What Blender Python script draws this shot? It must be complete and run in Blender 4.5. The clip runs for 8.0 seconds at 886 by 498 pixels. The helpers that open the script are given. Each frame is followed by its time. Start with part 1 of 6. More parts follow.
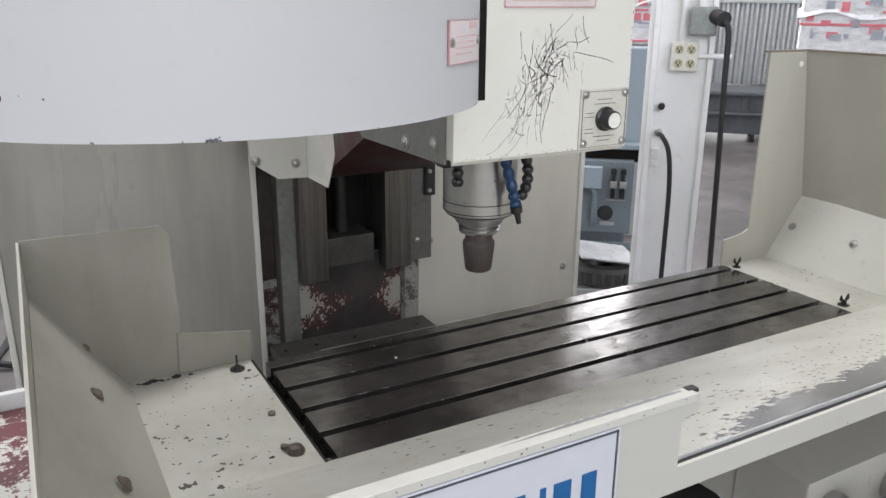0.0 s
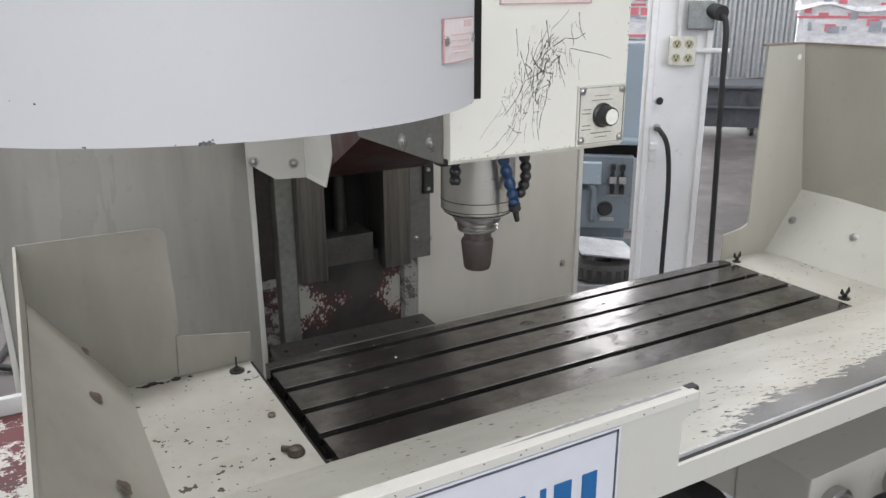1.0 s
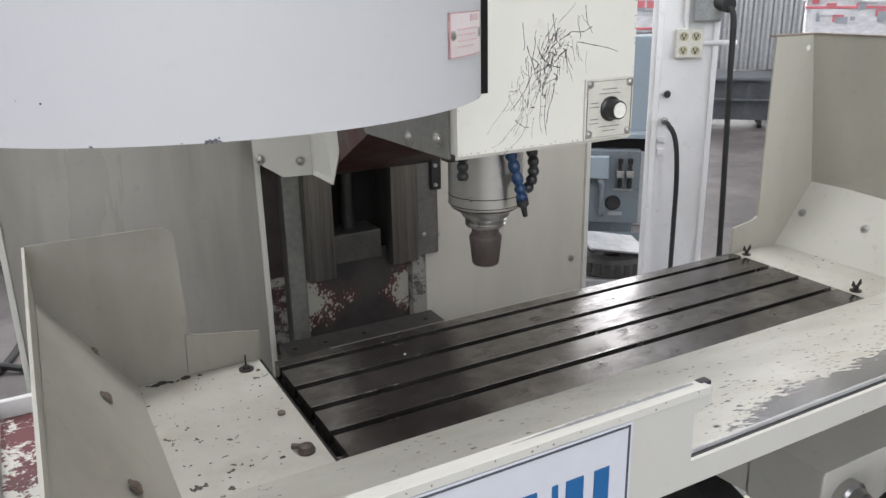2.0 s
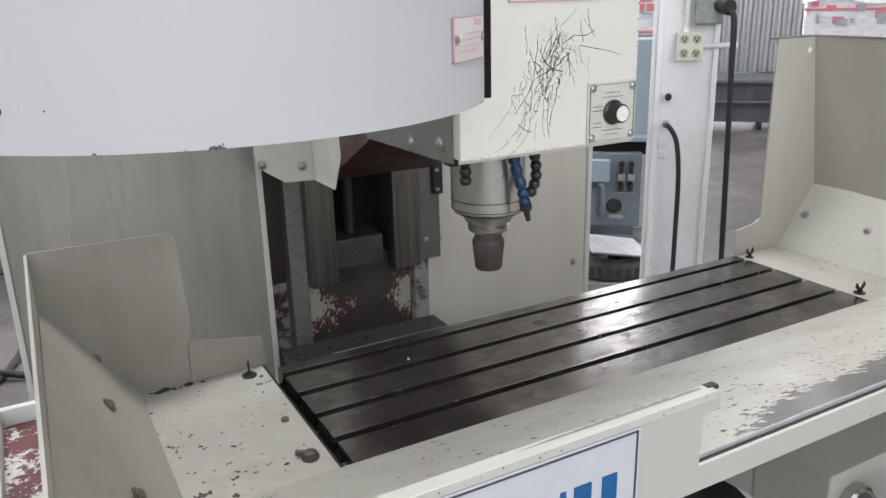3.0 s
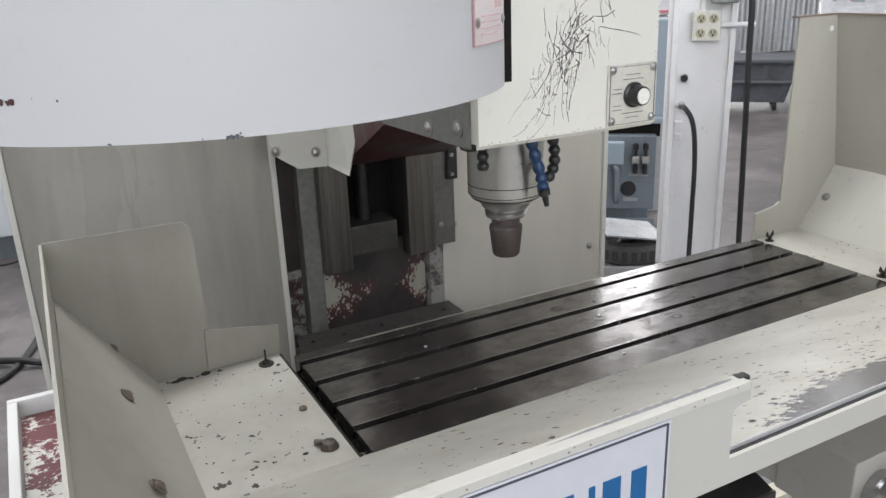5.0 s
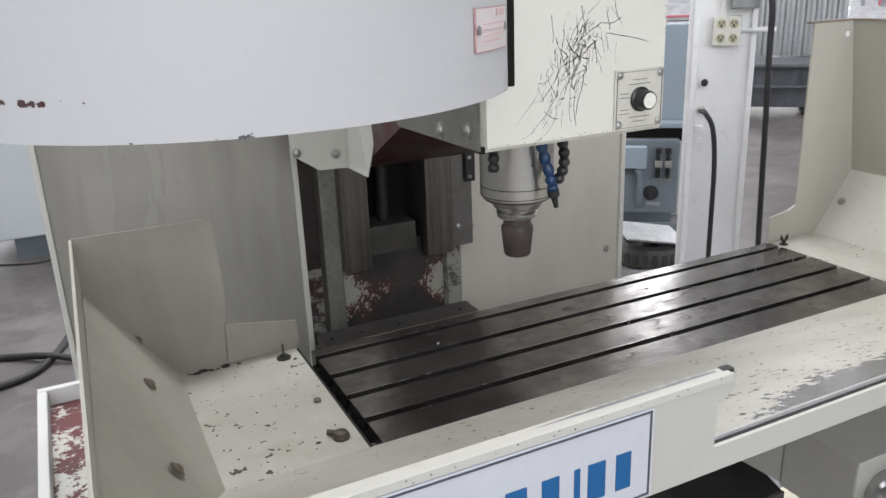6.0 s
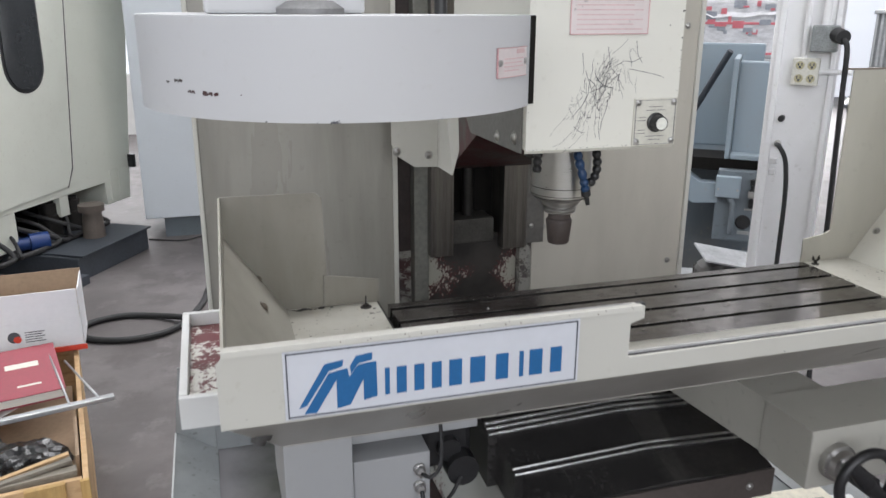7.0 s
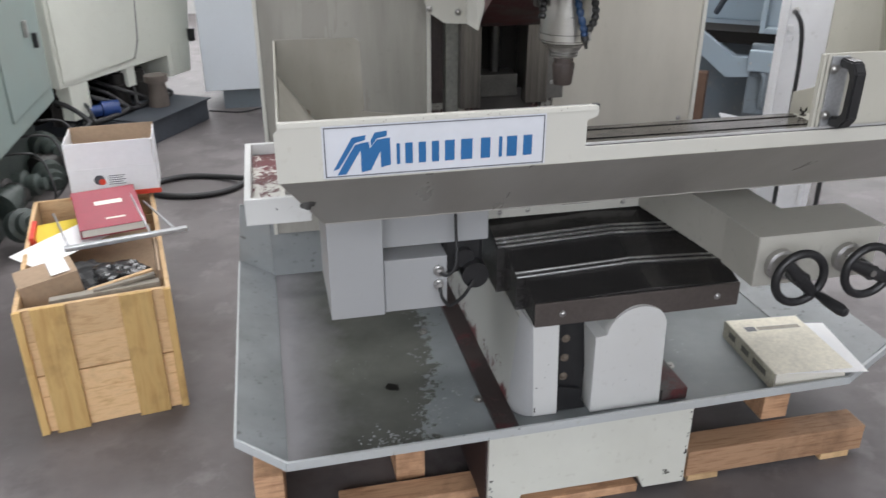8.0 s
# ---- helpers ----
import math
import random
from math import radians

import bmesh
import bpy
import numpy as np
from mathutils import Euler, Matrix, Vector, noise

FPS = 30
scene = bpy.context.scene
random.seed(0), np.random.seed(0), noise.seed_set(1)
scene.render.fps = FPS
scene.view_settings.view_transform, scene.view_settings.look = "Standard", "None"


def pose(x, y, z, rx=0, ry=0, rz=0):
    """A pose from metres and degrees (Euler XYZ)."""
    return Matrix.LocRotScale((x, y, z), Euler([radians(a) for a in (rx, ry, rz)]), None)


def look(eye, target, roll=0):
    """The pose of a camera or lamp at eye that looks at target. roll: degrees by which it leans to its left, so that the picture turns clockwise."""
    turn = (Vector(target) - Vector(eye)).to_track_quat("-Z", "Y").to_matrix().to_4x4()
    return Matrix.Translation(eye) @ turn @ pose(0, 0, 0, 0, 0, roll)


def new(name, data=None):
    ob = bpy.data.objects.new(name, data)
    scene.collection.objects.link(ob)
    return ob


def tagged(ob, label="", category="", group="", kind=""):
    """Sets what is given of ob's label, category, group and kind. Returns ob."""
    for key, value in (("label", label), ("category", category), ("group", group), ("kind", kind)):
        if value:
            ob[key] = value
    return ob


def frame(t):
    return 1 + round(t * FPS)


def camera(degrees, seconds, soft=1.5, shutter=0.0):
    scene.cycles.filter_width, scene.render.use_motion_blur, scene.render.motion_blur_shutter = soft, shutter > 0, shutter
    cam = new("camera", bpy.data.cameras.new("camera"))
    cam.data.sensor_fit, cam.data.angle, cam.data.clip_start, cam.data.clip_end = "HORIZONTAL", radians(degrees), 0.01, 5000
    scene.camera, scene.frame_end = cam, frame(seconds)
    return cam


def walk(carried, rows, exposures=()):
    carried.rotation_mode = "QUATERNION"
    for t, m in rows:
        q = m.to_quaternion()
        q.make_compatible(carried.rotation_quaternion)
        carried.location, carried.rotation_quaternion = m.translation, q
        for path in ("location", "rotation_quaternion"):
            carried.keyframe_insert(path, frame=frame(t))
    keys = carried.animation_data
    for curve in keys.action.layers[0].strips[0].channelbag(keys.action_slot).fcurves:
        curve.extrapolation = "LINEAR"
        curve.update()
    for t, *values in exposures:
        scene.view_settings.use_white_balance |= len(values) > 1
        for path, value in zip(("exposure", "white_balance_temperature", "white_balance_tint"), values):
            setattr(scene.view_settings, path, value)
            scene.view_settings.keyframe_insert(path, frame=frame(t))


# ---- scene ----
# ---- camera and its walk ----
cam = camera(58.51, 8.0, soft=1.5, shutter=0.3)
ROWS = [
    (0.0, -0.0430, -0.4050, 1.6630, -29.16, -17.74, 0.39),
    (0.5, -0.0412, -0.4030, 1.6638, -29.16, -18.00, 0.08),
    (1.0, -0.0376, -0.4020, 1.6641, -29.12, -17.94, -0.35),
    (1.5, -0.0357, -0.4000, 1.6626, -28.68, -18.17, -0.87),
    (3.0, -0.0381, -0.3932, 1.6629, -28.49, -17.92, -1.49),
    (3.5, -0.0338, -0.3900, 1.6647, -28.28, -17.59, -1.80),
    (4.0, -0.0359, -0.3862, 1.6654, -28.03, -17.33, -1.83),
    (4.5, -0.0386, -0.3718, 1.6624, -27.88, -18.93, -2.07),
    (6.0, -0.0346, -0.4197, 1.6672, -25.55, -18.73, -2.33),
    (6.5, -0.0247, -0.5888, 1.6853, -20.06, -17.22, -1.95),
    (7.0, -0.0583, -0.8008, 1.6994, -16.56, -17.17, 0.16),
    (7.3, -0.0932, -0.9394, 1.6973, -17.19, -18.96, 0.63),
    (7.5, -0.1080, -1.0251, 1.6816, -18.03, -22.04, 1.84),
    (8.0, -0.0725, -1.1655, 1.6693, -12.53, -24.93, -0.03),
]
walk(cam, [(t, pose(x, y, z, 90 + pitch, 0, yaw) @ pose(0, 0, 0, 0, 0, roll)) for t, x, y, z, yaw, pitch, roll in ROWS],
     exposures=[(0.0, -0.15), (6.0, -0.14), (7.0, -0.28), (7.5, -0.34), (8.0, -0.14)])

# ---- world and large lights ----
world = bpy.data.worlds.new("daylight")
scene.world = world
world.use_nodes = True
wn = world.node_tree
sky = wn.nodes.new("ShaderNodeTexSky")
sky.sky_type, sky.sun_disc = "NISHITA", False
sky.sun_elevation, sky.sun_rotation = radians(42), radians(140)
wn.nodes["Background"].inputs["Strength"].default_value = 0.12
wn.links.new(sky.outputs["Color"], wn.nodes["Background"].inputs["Color"])


def window_light(name, at, target, width, height, watts, colour=(0.967, 0.957, 0.975)):
    """Sky light standing in a roof or wall opening."""
    data = bpy.data.lights.new(name, "AREA")
    data.shape, data.size, data.size_y, data.energy, data.color = "RECTANGLE", width, height, watts, colour
    lamp = new(name, data)
    lamp.matrix_world = look(at, target)
    return lamp


window_light("south_window_light", (-0.8, -6.05, 3.5), (0.2, 0.6, 1.4), 8.0, 3.2, 420, (0.95, 0.955, 1.0))
window_light("skylight_light", (0.3, -2.6, 7.35), (0.3, -2.6, 0), 7.0, 1.5, 150)
window_light("skylight_light", (1.5, 2.4, 7.35), (1.5, 2.4, 0), 9.0, 1.5, 430)
window_light("skylight_light", (1.5, 7.0, 7.35), (1.5, 7.0, 0), 9.0, 1.5, 860)
window_light("back_window_light", (9.85, 10.6, 6.2), (1.1, 0.8, 1.0), 1.2, 1.3, 58)
window_light("west_window_light", (-7.7, 0.5, 4.8), (0.5, 0.5, 1.2), 5.0, 2.4, 200, (0.925, 0.95, 1.0))
window_light("north_window_light", (-0.5, 10.6, 2.5), (-0.5, 0, 1.6), 3.8, 3.2, 130)
window_light("gate_light", (10.6, 10.6, 1.9), (4, 0, 1.0), 3.6, 2.6, 330)

# ---- materials ----
def material(name):
    m = bpy.data.materials.new(name)
    m.use_nodes = True
    n = m.node_tree.nodes
    return m, n, m.node_tree.links, n["Principled BSDF"]


def coords(n, l, scale=(1, 1, 1)):
    tc, mp = n.new("ShaderNodeTexCoord"), n.new("ShaderNodeMapping")
    mp.inputs["Scale"].default_value = scale
    l.new(tc.outputs["Object"], mp.inputs["Vector"])
    return mp.outputs["Vector"]


def noise_tex(n, l, vec, scale, detail=4.0, rough=0.55):
    t = n.new("ShaderNodeTexNoise")
    t.inputs["Scale"].default_value, t.inputs["Detail"].default_value, t.inputs["Roughness"].default_value = scale, detail, rough
    l.new(vec, t.inputs["Vector"])
    return t.outputs["Fac"]


def ramp(n, l, fac, stops):
    r = n.new("ShaderNodeValToRGB")
    e = r.color_ramp.elements
    while len(e) < len(stops):
        e.new(0.5)
    for k, (pos, c) in zip(e, stops):
        k.position, k.color = pos, (*c, 1) if len(c) == 3 else c
    l.new(fac, r.inputs["Fac"])
    return r.outputs["Color"]


def mix(n, l, fac, a, b, kind="MIX"):
    x = n.new("ShaderNodeMix")
    x.data_type, x.blend_type = "RGBA", kind
    for sock, v in ((x.inputs[0], fac), (x.inputs[6], a), (x.inputs[7], b)):
        if isinstance(v, (int, float)):
            sock.default_value = v
        elif isinstance(v, tuple):
            sock.default_value = (*v, 1)
        else:
            l.new(v, sock)
    return x.outputs[2]


def math_node(n, l, op, a, b=0.0, clamp=False):
    x = n.new("ShaderNodeMath")
    x.operation, x.use_clamp = op, clamp
    for sock, v in zip(x.inputs, (a, b)):
        if isinstance(v, (int, float)):
            sock.default_value = v
        else:
            l.new(v, sock)
    return x.outputs[0]


def bump(n, l, b, height, strength=0.2, distance=0.002):
    x = n.new("ShaderNodeBump")
    x.inputs["Strength"].default_value, x.inputs["Distance"].default_value = strength, distance
    l.new(height, x.inputs["Height"])
    l.new(x.outputs["Normal"], b.inputs["Normal"])


def painted(name, colour, rough=0.42, dirt=0.12, dirt_colour=(0.30, 0.27, 0.21), chips=0.0, chip_colour=(0.06, 0.055, 0.05), chip_scale=55, peel=0.008, grain=(1, 1, 1), specks=1.2):
    """Enamel on sheet metal: broad stains, fine orange peel, and chips down to the metal."""
    m, n, l, b = material(name)
    v = coords(n, l)
    broad = noise_tex(n, l, coords(n, l, grain), 2.6, 5, 0.6)
    fine = noise_tex(n, l, v, 38, 5, 0.65)
    stain = ramp(n, l, broad, [(0.42, (0, 0, 0)), (0.75, (1, 1, 1))])
    base = mix(n, l, math_node(n, l, "MULTIPLY", stain, dirt), colour, dirt_colour)
    speck = ramp(n, l, fine, [(0.30, (1, 1, 1)), (0.40, (0, 0, 0))])
    base = mix(n, l, math_node(n, l, "MULTIPLY", speck, dirt * specks), base, dirt_colour)
    if chips:
        patch = noise_tex(n, l, v, 7, 3)
        chip = noise_tex(n, l, v, chip_scale, 2, 0.5)
        both = math_node(n, l, "ADD", chip, math_node(n, l, "MULTIPLY", patch, 0.35))
        mask = ramp(n, l, both, [(1.0 - chips, (0, 0, 0)), (1.0 - chips + 0.012, (1, 1, 1))])
        base = mix(n, l, mask, base, chip_colour)
    l.new(base, b.inputs["Base Color"])
    r = n.new("ShaderNodeMapRange")
    r.inputs["To Min"].default_value, r.inputs["To Max"].default_value = rough - 0.07, rough + 0.13
    l.new(broad, r.inputs["Value"])
    l.new(r.outputs["Result"], b.inputs["Roughness"])
    bump(n, l, b, noise_tex(n, l, v, 420, 2), 0.12, peel * 0.1)
    return m


def plain(name, colour, rough=0.5, metal=0.0, vary=0.18, scale=14, grain=(1, 1, 1), bumpy=0.0):
    """A surface of one stuff with mottling at two scales."""
    m, n, l, b = material(name)
    v = coords(n, l, grain)
    f = math_node(n, l, "MULTIPLY", math_node(n, l, "ADD", noise_tex(n, l, v, scale, 4), noise_tex(n, l, v, scale * 9, 3)), 0.5)
    dark, light = tuple(c * (1 - vary) for c in colour), tuple(min(1, c * (1 + vary)) for c in colour)
    l.new(ramp(n, l, f, [(0.32, dark), (0.68, light)]), b.inputs["Base Color"])
    b.inputs["Metallic"].default_value = metal
    r = n.new("ShaderNodeMapRange")
    r.inputs["To Min"].default_value, r.inputs["To Max"].default_value = max(0.03, rough - 0.1), min(1, rough + 0.1)
    l.new(f, r.inputs["Value"])
    l.new(r.outputs["Result"], b.inputs["Roughness"])
    if bumpy:
        bump(n, l, b, f, bumpy, 0.003)
    return m


def wood(name, light, dark, grain=(3, 40, 40), rough=0.7):
    """Sawn softwood; each piece takes a tone of its own."""
    m, n, l, b = material(name)
    v = coords(n, l, grain)
    info = n.new("ShaderNodeObjectInfo")
    off = n.new("ShaderNodeVectorMath")
    off.operation = "ADD"
    spread = n.new("ShaderNodeCombineXYZ")
    l.new(math_node(n, l, "MULTIPLY", info.outputs["Random"], 37.0), spread.inputs["X"])
    l.new(math_node(n, l, "MULTIPLY", info.outputs["Random"], 91.0), spread.inputs["Y"])
    l.new(v, off.inputs[0])
    l.new(spread.outputs["Vector"], off.inputs[1])
    f = noise_tex(n, l, off.outputs["Vector"], 1.3, 6, 0.62)
    col = ramp(n, l, f, [(0.28, dark), (0.52, light), (0.75, tuple(c * 0.82 for c in light))])
    dirt = noise_tex(n, l, coords(n, l, (7, 7, 5)), 1.0, 6, 0.65)
    col = mix(n, l, ramp(n, l, dirt, [(0.52, (0, 0, 0)), (0.72, (0.6, 0.6, 0.6))]), col, tuple(c * 0.55 for c in dark))
    tone = n.new("ShaderNodeMapRange")
    tone.inputs["To Min"].default_value, tone.inputs["To Max"].default_value = 0.72, 1.1
    l.new(info.outputs["Random"], tone.inputs["Value"])
    hsv = n.new("ShaderNodeHueSaturation")
    l.new(col, hsv.inputs["Color"])
    l.new(tone.outputs["Result"], hsv.inputs["Value"])
    l.new(hsv.outputs["Color"], b.inputs["Base Color"])
    b.inputs["Roughness"].default_value = rough
    bump(n, l, b, f, 0.35, 0.002)
    return m


def steel_table_material():
    """Ground cast iron, oily and stained, that mirrors the windows."""
    m, n, l, b = material("oiled_ground_iron")
    v = coords(n, l)
    lines = noise_tex(n, l, coords(n, l, (2, 260, 1)), 1.0, 3)
    broad = noise_tex(n, l, v, 9, 7, 0.72)
    base = ramp(n, l, broad, [(0.28, (0.085, 0.077, 0.072)), (0.50, (0.175, 0.162, 0.154)), (0.72, (0.33, 0.312, 0.30))])
    smear = noise_tex(n, l, coords(n, l, (5, 14, 1)), 1.0, 6, 0.7)
    base = mix(n, l, ramp(n, l, smear, [(0.5, (0, 0, 0)), (0.8, (0.55, 0.55, 0.55))]), base, (0.33, 0.305, 0.285))
    stain = noise_tex(n, l, coords(n, l, (24, 34, 1)), 1.0, 5, 0.62)
    base = mix(n, l, ramp(n, l, stain, [(0.50, (0, 0, 0)), (0.62, (0.6, 0.6, 0.6))]), base, (0.075, 0.064, 0.058))
    base = mix(n, l, math_node(n, l, "MULTIPLY", lines, 0.18), base, (0.03, 0.027, 0.025))
    l.new(base, b.inputs["Base Color"])
    b.inputs["Metallic"].default_value = 0.80
    b.inputs["Coat Weight"].default_value, b.inputs["Coat Roughness"].default_value = 0.2, 0.15
    r = n.new("ShaderNodeMapRange")
    r.inputs["From Min"].default_value, r.inputs["From Max"].default_value = 0.3, 0.75
    r.inputs["To Min"].default_value, r.inputs["To Max"].default_value = 0.10, 0.36
    streak = noise_tex(n, l, coords(n, l, (5, 45, 1)), 1.0, 6, 0.75)
    l.new(math_node(n, l, "MULTIPLY", math_node(n, l, "ADD", stain, streak), 0.5), r.inputs["Value"])
    l.new(r.outputs["Result"], b.inputs["Roughness"])
    bump(n, l, b, lines, 0.08, 0.001)
    return m


def peeling_material(name, paint, primer, cut=0.5, scale=26, metal=(0.07, 0.062, 0.058), foot=0.0, rise=0.0):
    """Enamel flaking off maroon primer, with bare dirty iron here and there."""
    m, n, l, b = material(name)
    v = coords(n, l)
    big, small = noise_tex(n, l, v, scale * 0.35, 4, 0.6), noise_tex(n, l, v, scale * 3.2, 5, 0.7)
    f = math_node(n, l, "ADD", math_node(n, l, "MULTIPLY", big, 0.6), math_node(n, l, "MULTIPLY", small, 0.4))
    if rise:
        sep = n.new("ShaderNodeSeparateXYZ")
        l.new(v, sep.inputs[0])
        f = math_node(n, l, "ADD", f, math_node(n, l, "MULTIPLY", math_node(n, l, "SUBTRACT", sep.outputs["Z"], foot), rise))
    mask = ramp(n, l, f, [(cut, (0, 0, 0)), (cut + 0.015, (1, 1, 1))])
    bare = ramp(n, l, noise_tex(n, l, v, 13, 4), [(0.45, primer), (0.6, metal)])
    l.new(mix(n, l, mask, bare, paint), b.inputs["Base Color"])
    b.inputs["Roughness"].default_value = 0.5
    bump(n, l, b, mask, 0.5, 0.0015)
    return m


def flaking_foot_material():
    """Dark greasy iron with maroon primer, and cream enamel left only in a ragged upper band."""
    m, n, l, b = material("flaking_column_foot")
    v = coords(n, l)
    sep = n.new("ShaderNodeSeparateXYZ")
    l.new(v, sep.inputs[0])
    big, small = noise_tex(n, l, v, 13, 4, 0.6), noise_tex(n, l, coords(n, l, (150, 150, 110)), 1.0, 4, 0.65)
    off = math_node(n, l, "ABSOLUTE", math_node(n, l, "SUBTRACT", sep.outputs["Z"], 0.905))
    middle = math_node(n, l, "SUBTRACT", math_node(n, l, "ABSOLUTE", math_node(n, l, "ADD", sep.outputs["X"], 0.03)), 0.055)
    f = math_node(n, l, "ADD", math_node(n, l, "MULTIPLY", big, 0.75), math_node(n, l, "MULTIPLY", small, 0.75))
    f = math_node(n, l, "ADD", math_node(n, l, "SUBTRACT", f, math_node(n, l, "MULTIPLY", off, 2.8)), math_node(n, l, "MULTIPLY", middle, 2.4))
    paint = ramp(n, l, f, [(0.80, (0, 0, 0)), (0.815, (1, 1, 1))])
    red = ramp(n, l, f, [(0.70, (0, 0, 0)), (0.79, (1, 1, 1))])
    grease = ramp(n, l, noise_tex(n, l, v, 9, 4), [(0.35, (0.018, 0.016, 0.015)), (0.7, (0.050, 0.045, 0.040))])
    base = mix(n, l, red, grease, (0.085, 0.016, 0.018))
    l.new(mix(n, l, paint, base, (0.34, 0.33, 0.28)), b.inputs["Base Color"])
    b.inputs["Roughness"].default_value = 0.5
    bump(n, l, b, paint, 0.4, 0.001)
    return m


def worn_deck_material():
    """Cream enamel of the chip basin; scuffed through to bare steel along the front lip."""
    m, n, l, b = material("scuffed_cream_enamel")
    v = coords(n, l)
    sep = n.new("ShaderNodeSeparateXYZ")
    l.new(v, sep.inputs[0])
    broad, fine = noise_tex(n, l, v, 5, 5, 0.6), noise_tex(n, l, coords(n, l, (62, 62, 62)), 1.3, 6, 0.72)
    colour = ramp(n, l, broad, [(0.33, (0.44, 0.425, 0.37)), (0.68, (0.58, 0.57, 0.51))])
    smudge = noise_tex(n, l, v, 11, 6, 0.7)
    colour = mix(n, l, ramp(n, l, smudge, [(0.54, (0, 0, 0)), (0.74, (0.55, 0.55, 0.55))]), colour, (0.40, 0.345, 0.26))
    torn = noise_tex(n, l, coords(n, l, (60, 52, 60)), 1.0, 6, 0.68)
    # the bare band widens along the low part of the lip
    reach = math_node(n, l, "ADD", math_node(n, l, "MULTIPLY", math_node(n, l, "ADD", sep.outputs["X"], 0.25), 0.40), -0.900)
    reach = math_node(n, l, "MINIMUM", reach, -0.862)
    depth = math_node(n, l, "MULTIPLY", math_node(n, l, "SUBTRACT", reach, sep.outputs["Y"]), 15.0)
    right = math_node(n, l, "MULTIPLY", math_node(n, l, "SUBTRACT", -0.04, sep.outputs["X"]), 5.0)
    depth = math_node(n, l, "SUBTRACT", depth, math_node(n, l, "MAXIMUM", right, 0.0))
    ragged = math_node(n, l, "ADD", math_node(n, l, "MULTIPLY", math_node(n, l, "SUBTRACT", math_node(n, l, "MULTIPLY", math_node(n, l, "ADD", torn, fine), 0.5), 0.5), 3.8), math_node(n, l, "MULTIPLY", math_node(n, l, "SUBTRACT", broad, 0.5), 1.8))
    f = math_node(n, l, "ADD", math_node(n, l, "MULTIPLY", math_node(n, l, "ADD", depth, ragged), 0.25), 0.5)
    mask = ramp(n, l, f, [(0.508, (0, 0, 0)), (0.518, (1, 1, 1))])
    bare = ramp(n, l, math_node(n, l, "ADD", math_node(n, l, "MULTIPLY", fine, 0.35), math_node(n, l, "MULTIPLY", broad, 0.65)), [(0.38, (0.15, 0.148, 0.148)), (0.64, (0.33, 0.326, 0.324))])
    # loose chips over the rest
    patch, chip = noise_tex(n, l, v, 8, 3), noise_tex(n, l, v, 75, 2, 0.5)
    dots = ramp(n, l, math_node(n, l, "ADD", chip, math_node(n, l, "MULTIPLY", patch, 0.4)), [(0.905, (0, 0, 0)), (0.912, (1, 1, 1))])
    base = mix(n, l, dots, colour, (0.07, 0.062, 0.05))
    l.new(mix(n, l, mask, base, bare), b.inputs["Base Color"])
    l.new(math_node(n, l, "MULTIPLY", mask, 0.4), b.inputs["Metallic"])
    l.new(math_node(n, l, "SUBTRACT", 0.40, math_node(n, l, "MULTIPLY", mask, 0.14)), b.inputs["Roughness"])
    bump(n, l, b, mask, -0.3, 0.001)
    return m


def floor_material():
    m, n, l, b = material("worn_concrete")
    v = coords(n, l)
    broad, fine = noise_tex(n, l, v, 0.9, 6, 0.6), noise_tex(n, l, v, 26, 5, 0.7)
    base = ramp(n, l, broad, [(0.34, (0.067, 0.058, 0.058)), (0.52, (0.122, 0.109, 0.108)), (0.68, (0.20, 0.183, 0.182))])
    worn = noise_tex(n, l, v, 3.1, 6, 0.65)
    base = mix(n, l, ramp(n, l, worn, [(0.48, (0, 0, 0)), (0.62, (0.85, 0.85, 0.85))]), base, (0.072, 0.061, 0.060))
    drop = noise_tex(n, l, v, 4.2, 6, 0.68)
    base = mix(n, l, ramp(n, l, drop, [(0.56, (0, 0, 0)), (0.66, (0.32, 0.32, 0.32))]), base, (0.25, 0.228, 0.232))
    base = mix(n, l, math_node(n, l, "MULTIPLY", fine, 0.35), base, (0.12, 0.115, 0.112))
    l.new(base, b.inputs["Base Color"])
    r = n.new("ShaderNodeMapRange")
    r.inputs["To Min"].default_value, r.inputs["To Max"].default_value = 0.42, 0.66
    l.new(broad, r.inputs["Value"])
    l.new(r.outputs["Result"], b.inputs["Roughness"])
    bump(n, l, b, fine, 0.15, 0.002)
    return m


CREAM = (0.56, 0.552, 0.50)
cream = painted("cream_enamel", CREAM, 0.38, 0.16, chips=0.0)
cream_chipped = painted("chipped_cream_enamel", (0.50, 0.492, 0.445), 0.40, 0.2, chips=0.05, chip_scale=110)
head_paint = painted("head_enamel", (0.66, 0.65, 0.59), 0.5, 0.1, chips=0.03, chip_scale=70)
cover_paint = painted("cover_enamel", (0.505, 0.508, 0.515), 0.58, 0.06, chips=0.0)
box_paint = painted("box_enamel", (0.345, 0.352, 0.356), 0.5, 0.12)
# Left panel: guard's shade in the tone; streaks mix stains and painted reflections.
panel_shaded = painted("shaded_panel_enamel", (0.345, 0.332, 0.295), 0.27, 0.62, (0.15, 0.142, 0.122), grain=(2.6, 2.6, 0.35), specks=0.25)
# Right panel: the same cream cover in its lit tone.
panel_lit = painted("lit_panel_enamel", (0.50, 0.475, 0.415), 0.33, 0.3, (0.25, 0.235, 0.2), grain=(2.2, 2.2, 0.5), specks=0.3)
# Left basin plate: guard's shade in the tone; stains and painted reflections in streaks.
plate_shaded = painted("shaded_stained_plate", (0.275, 0.26, 0.223), 0.30, 0.62, (0.145, 0.13, 0.108), grain=(2.6, 2.6, 0.6), specks=0.3)
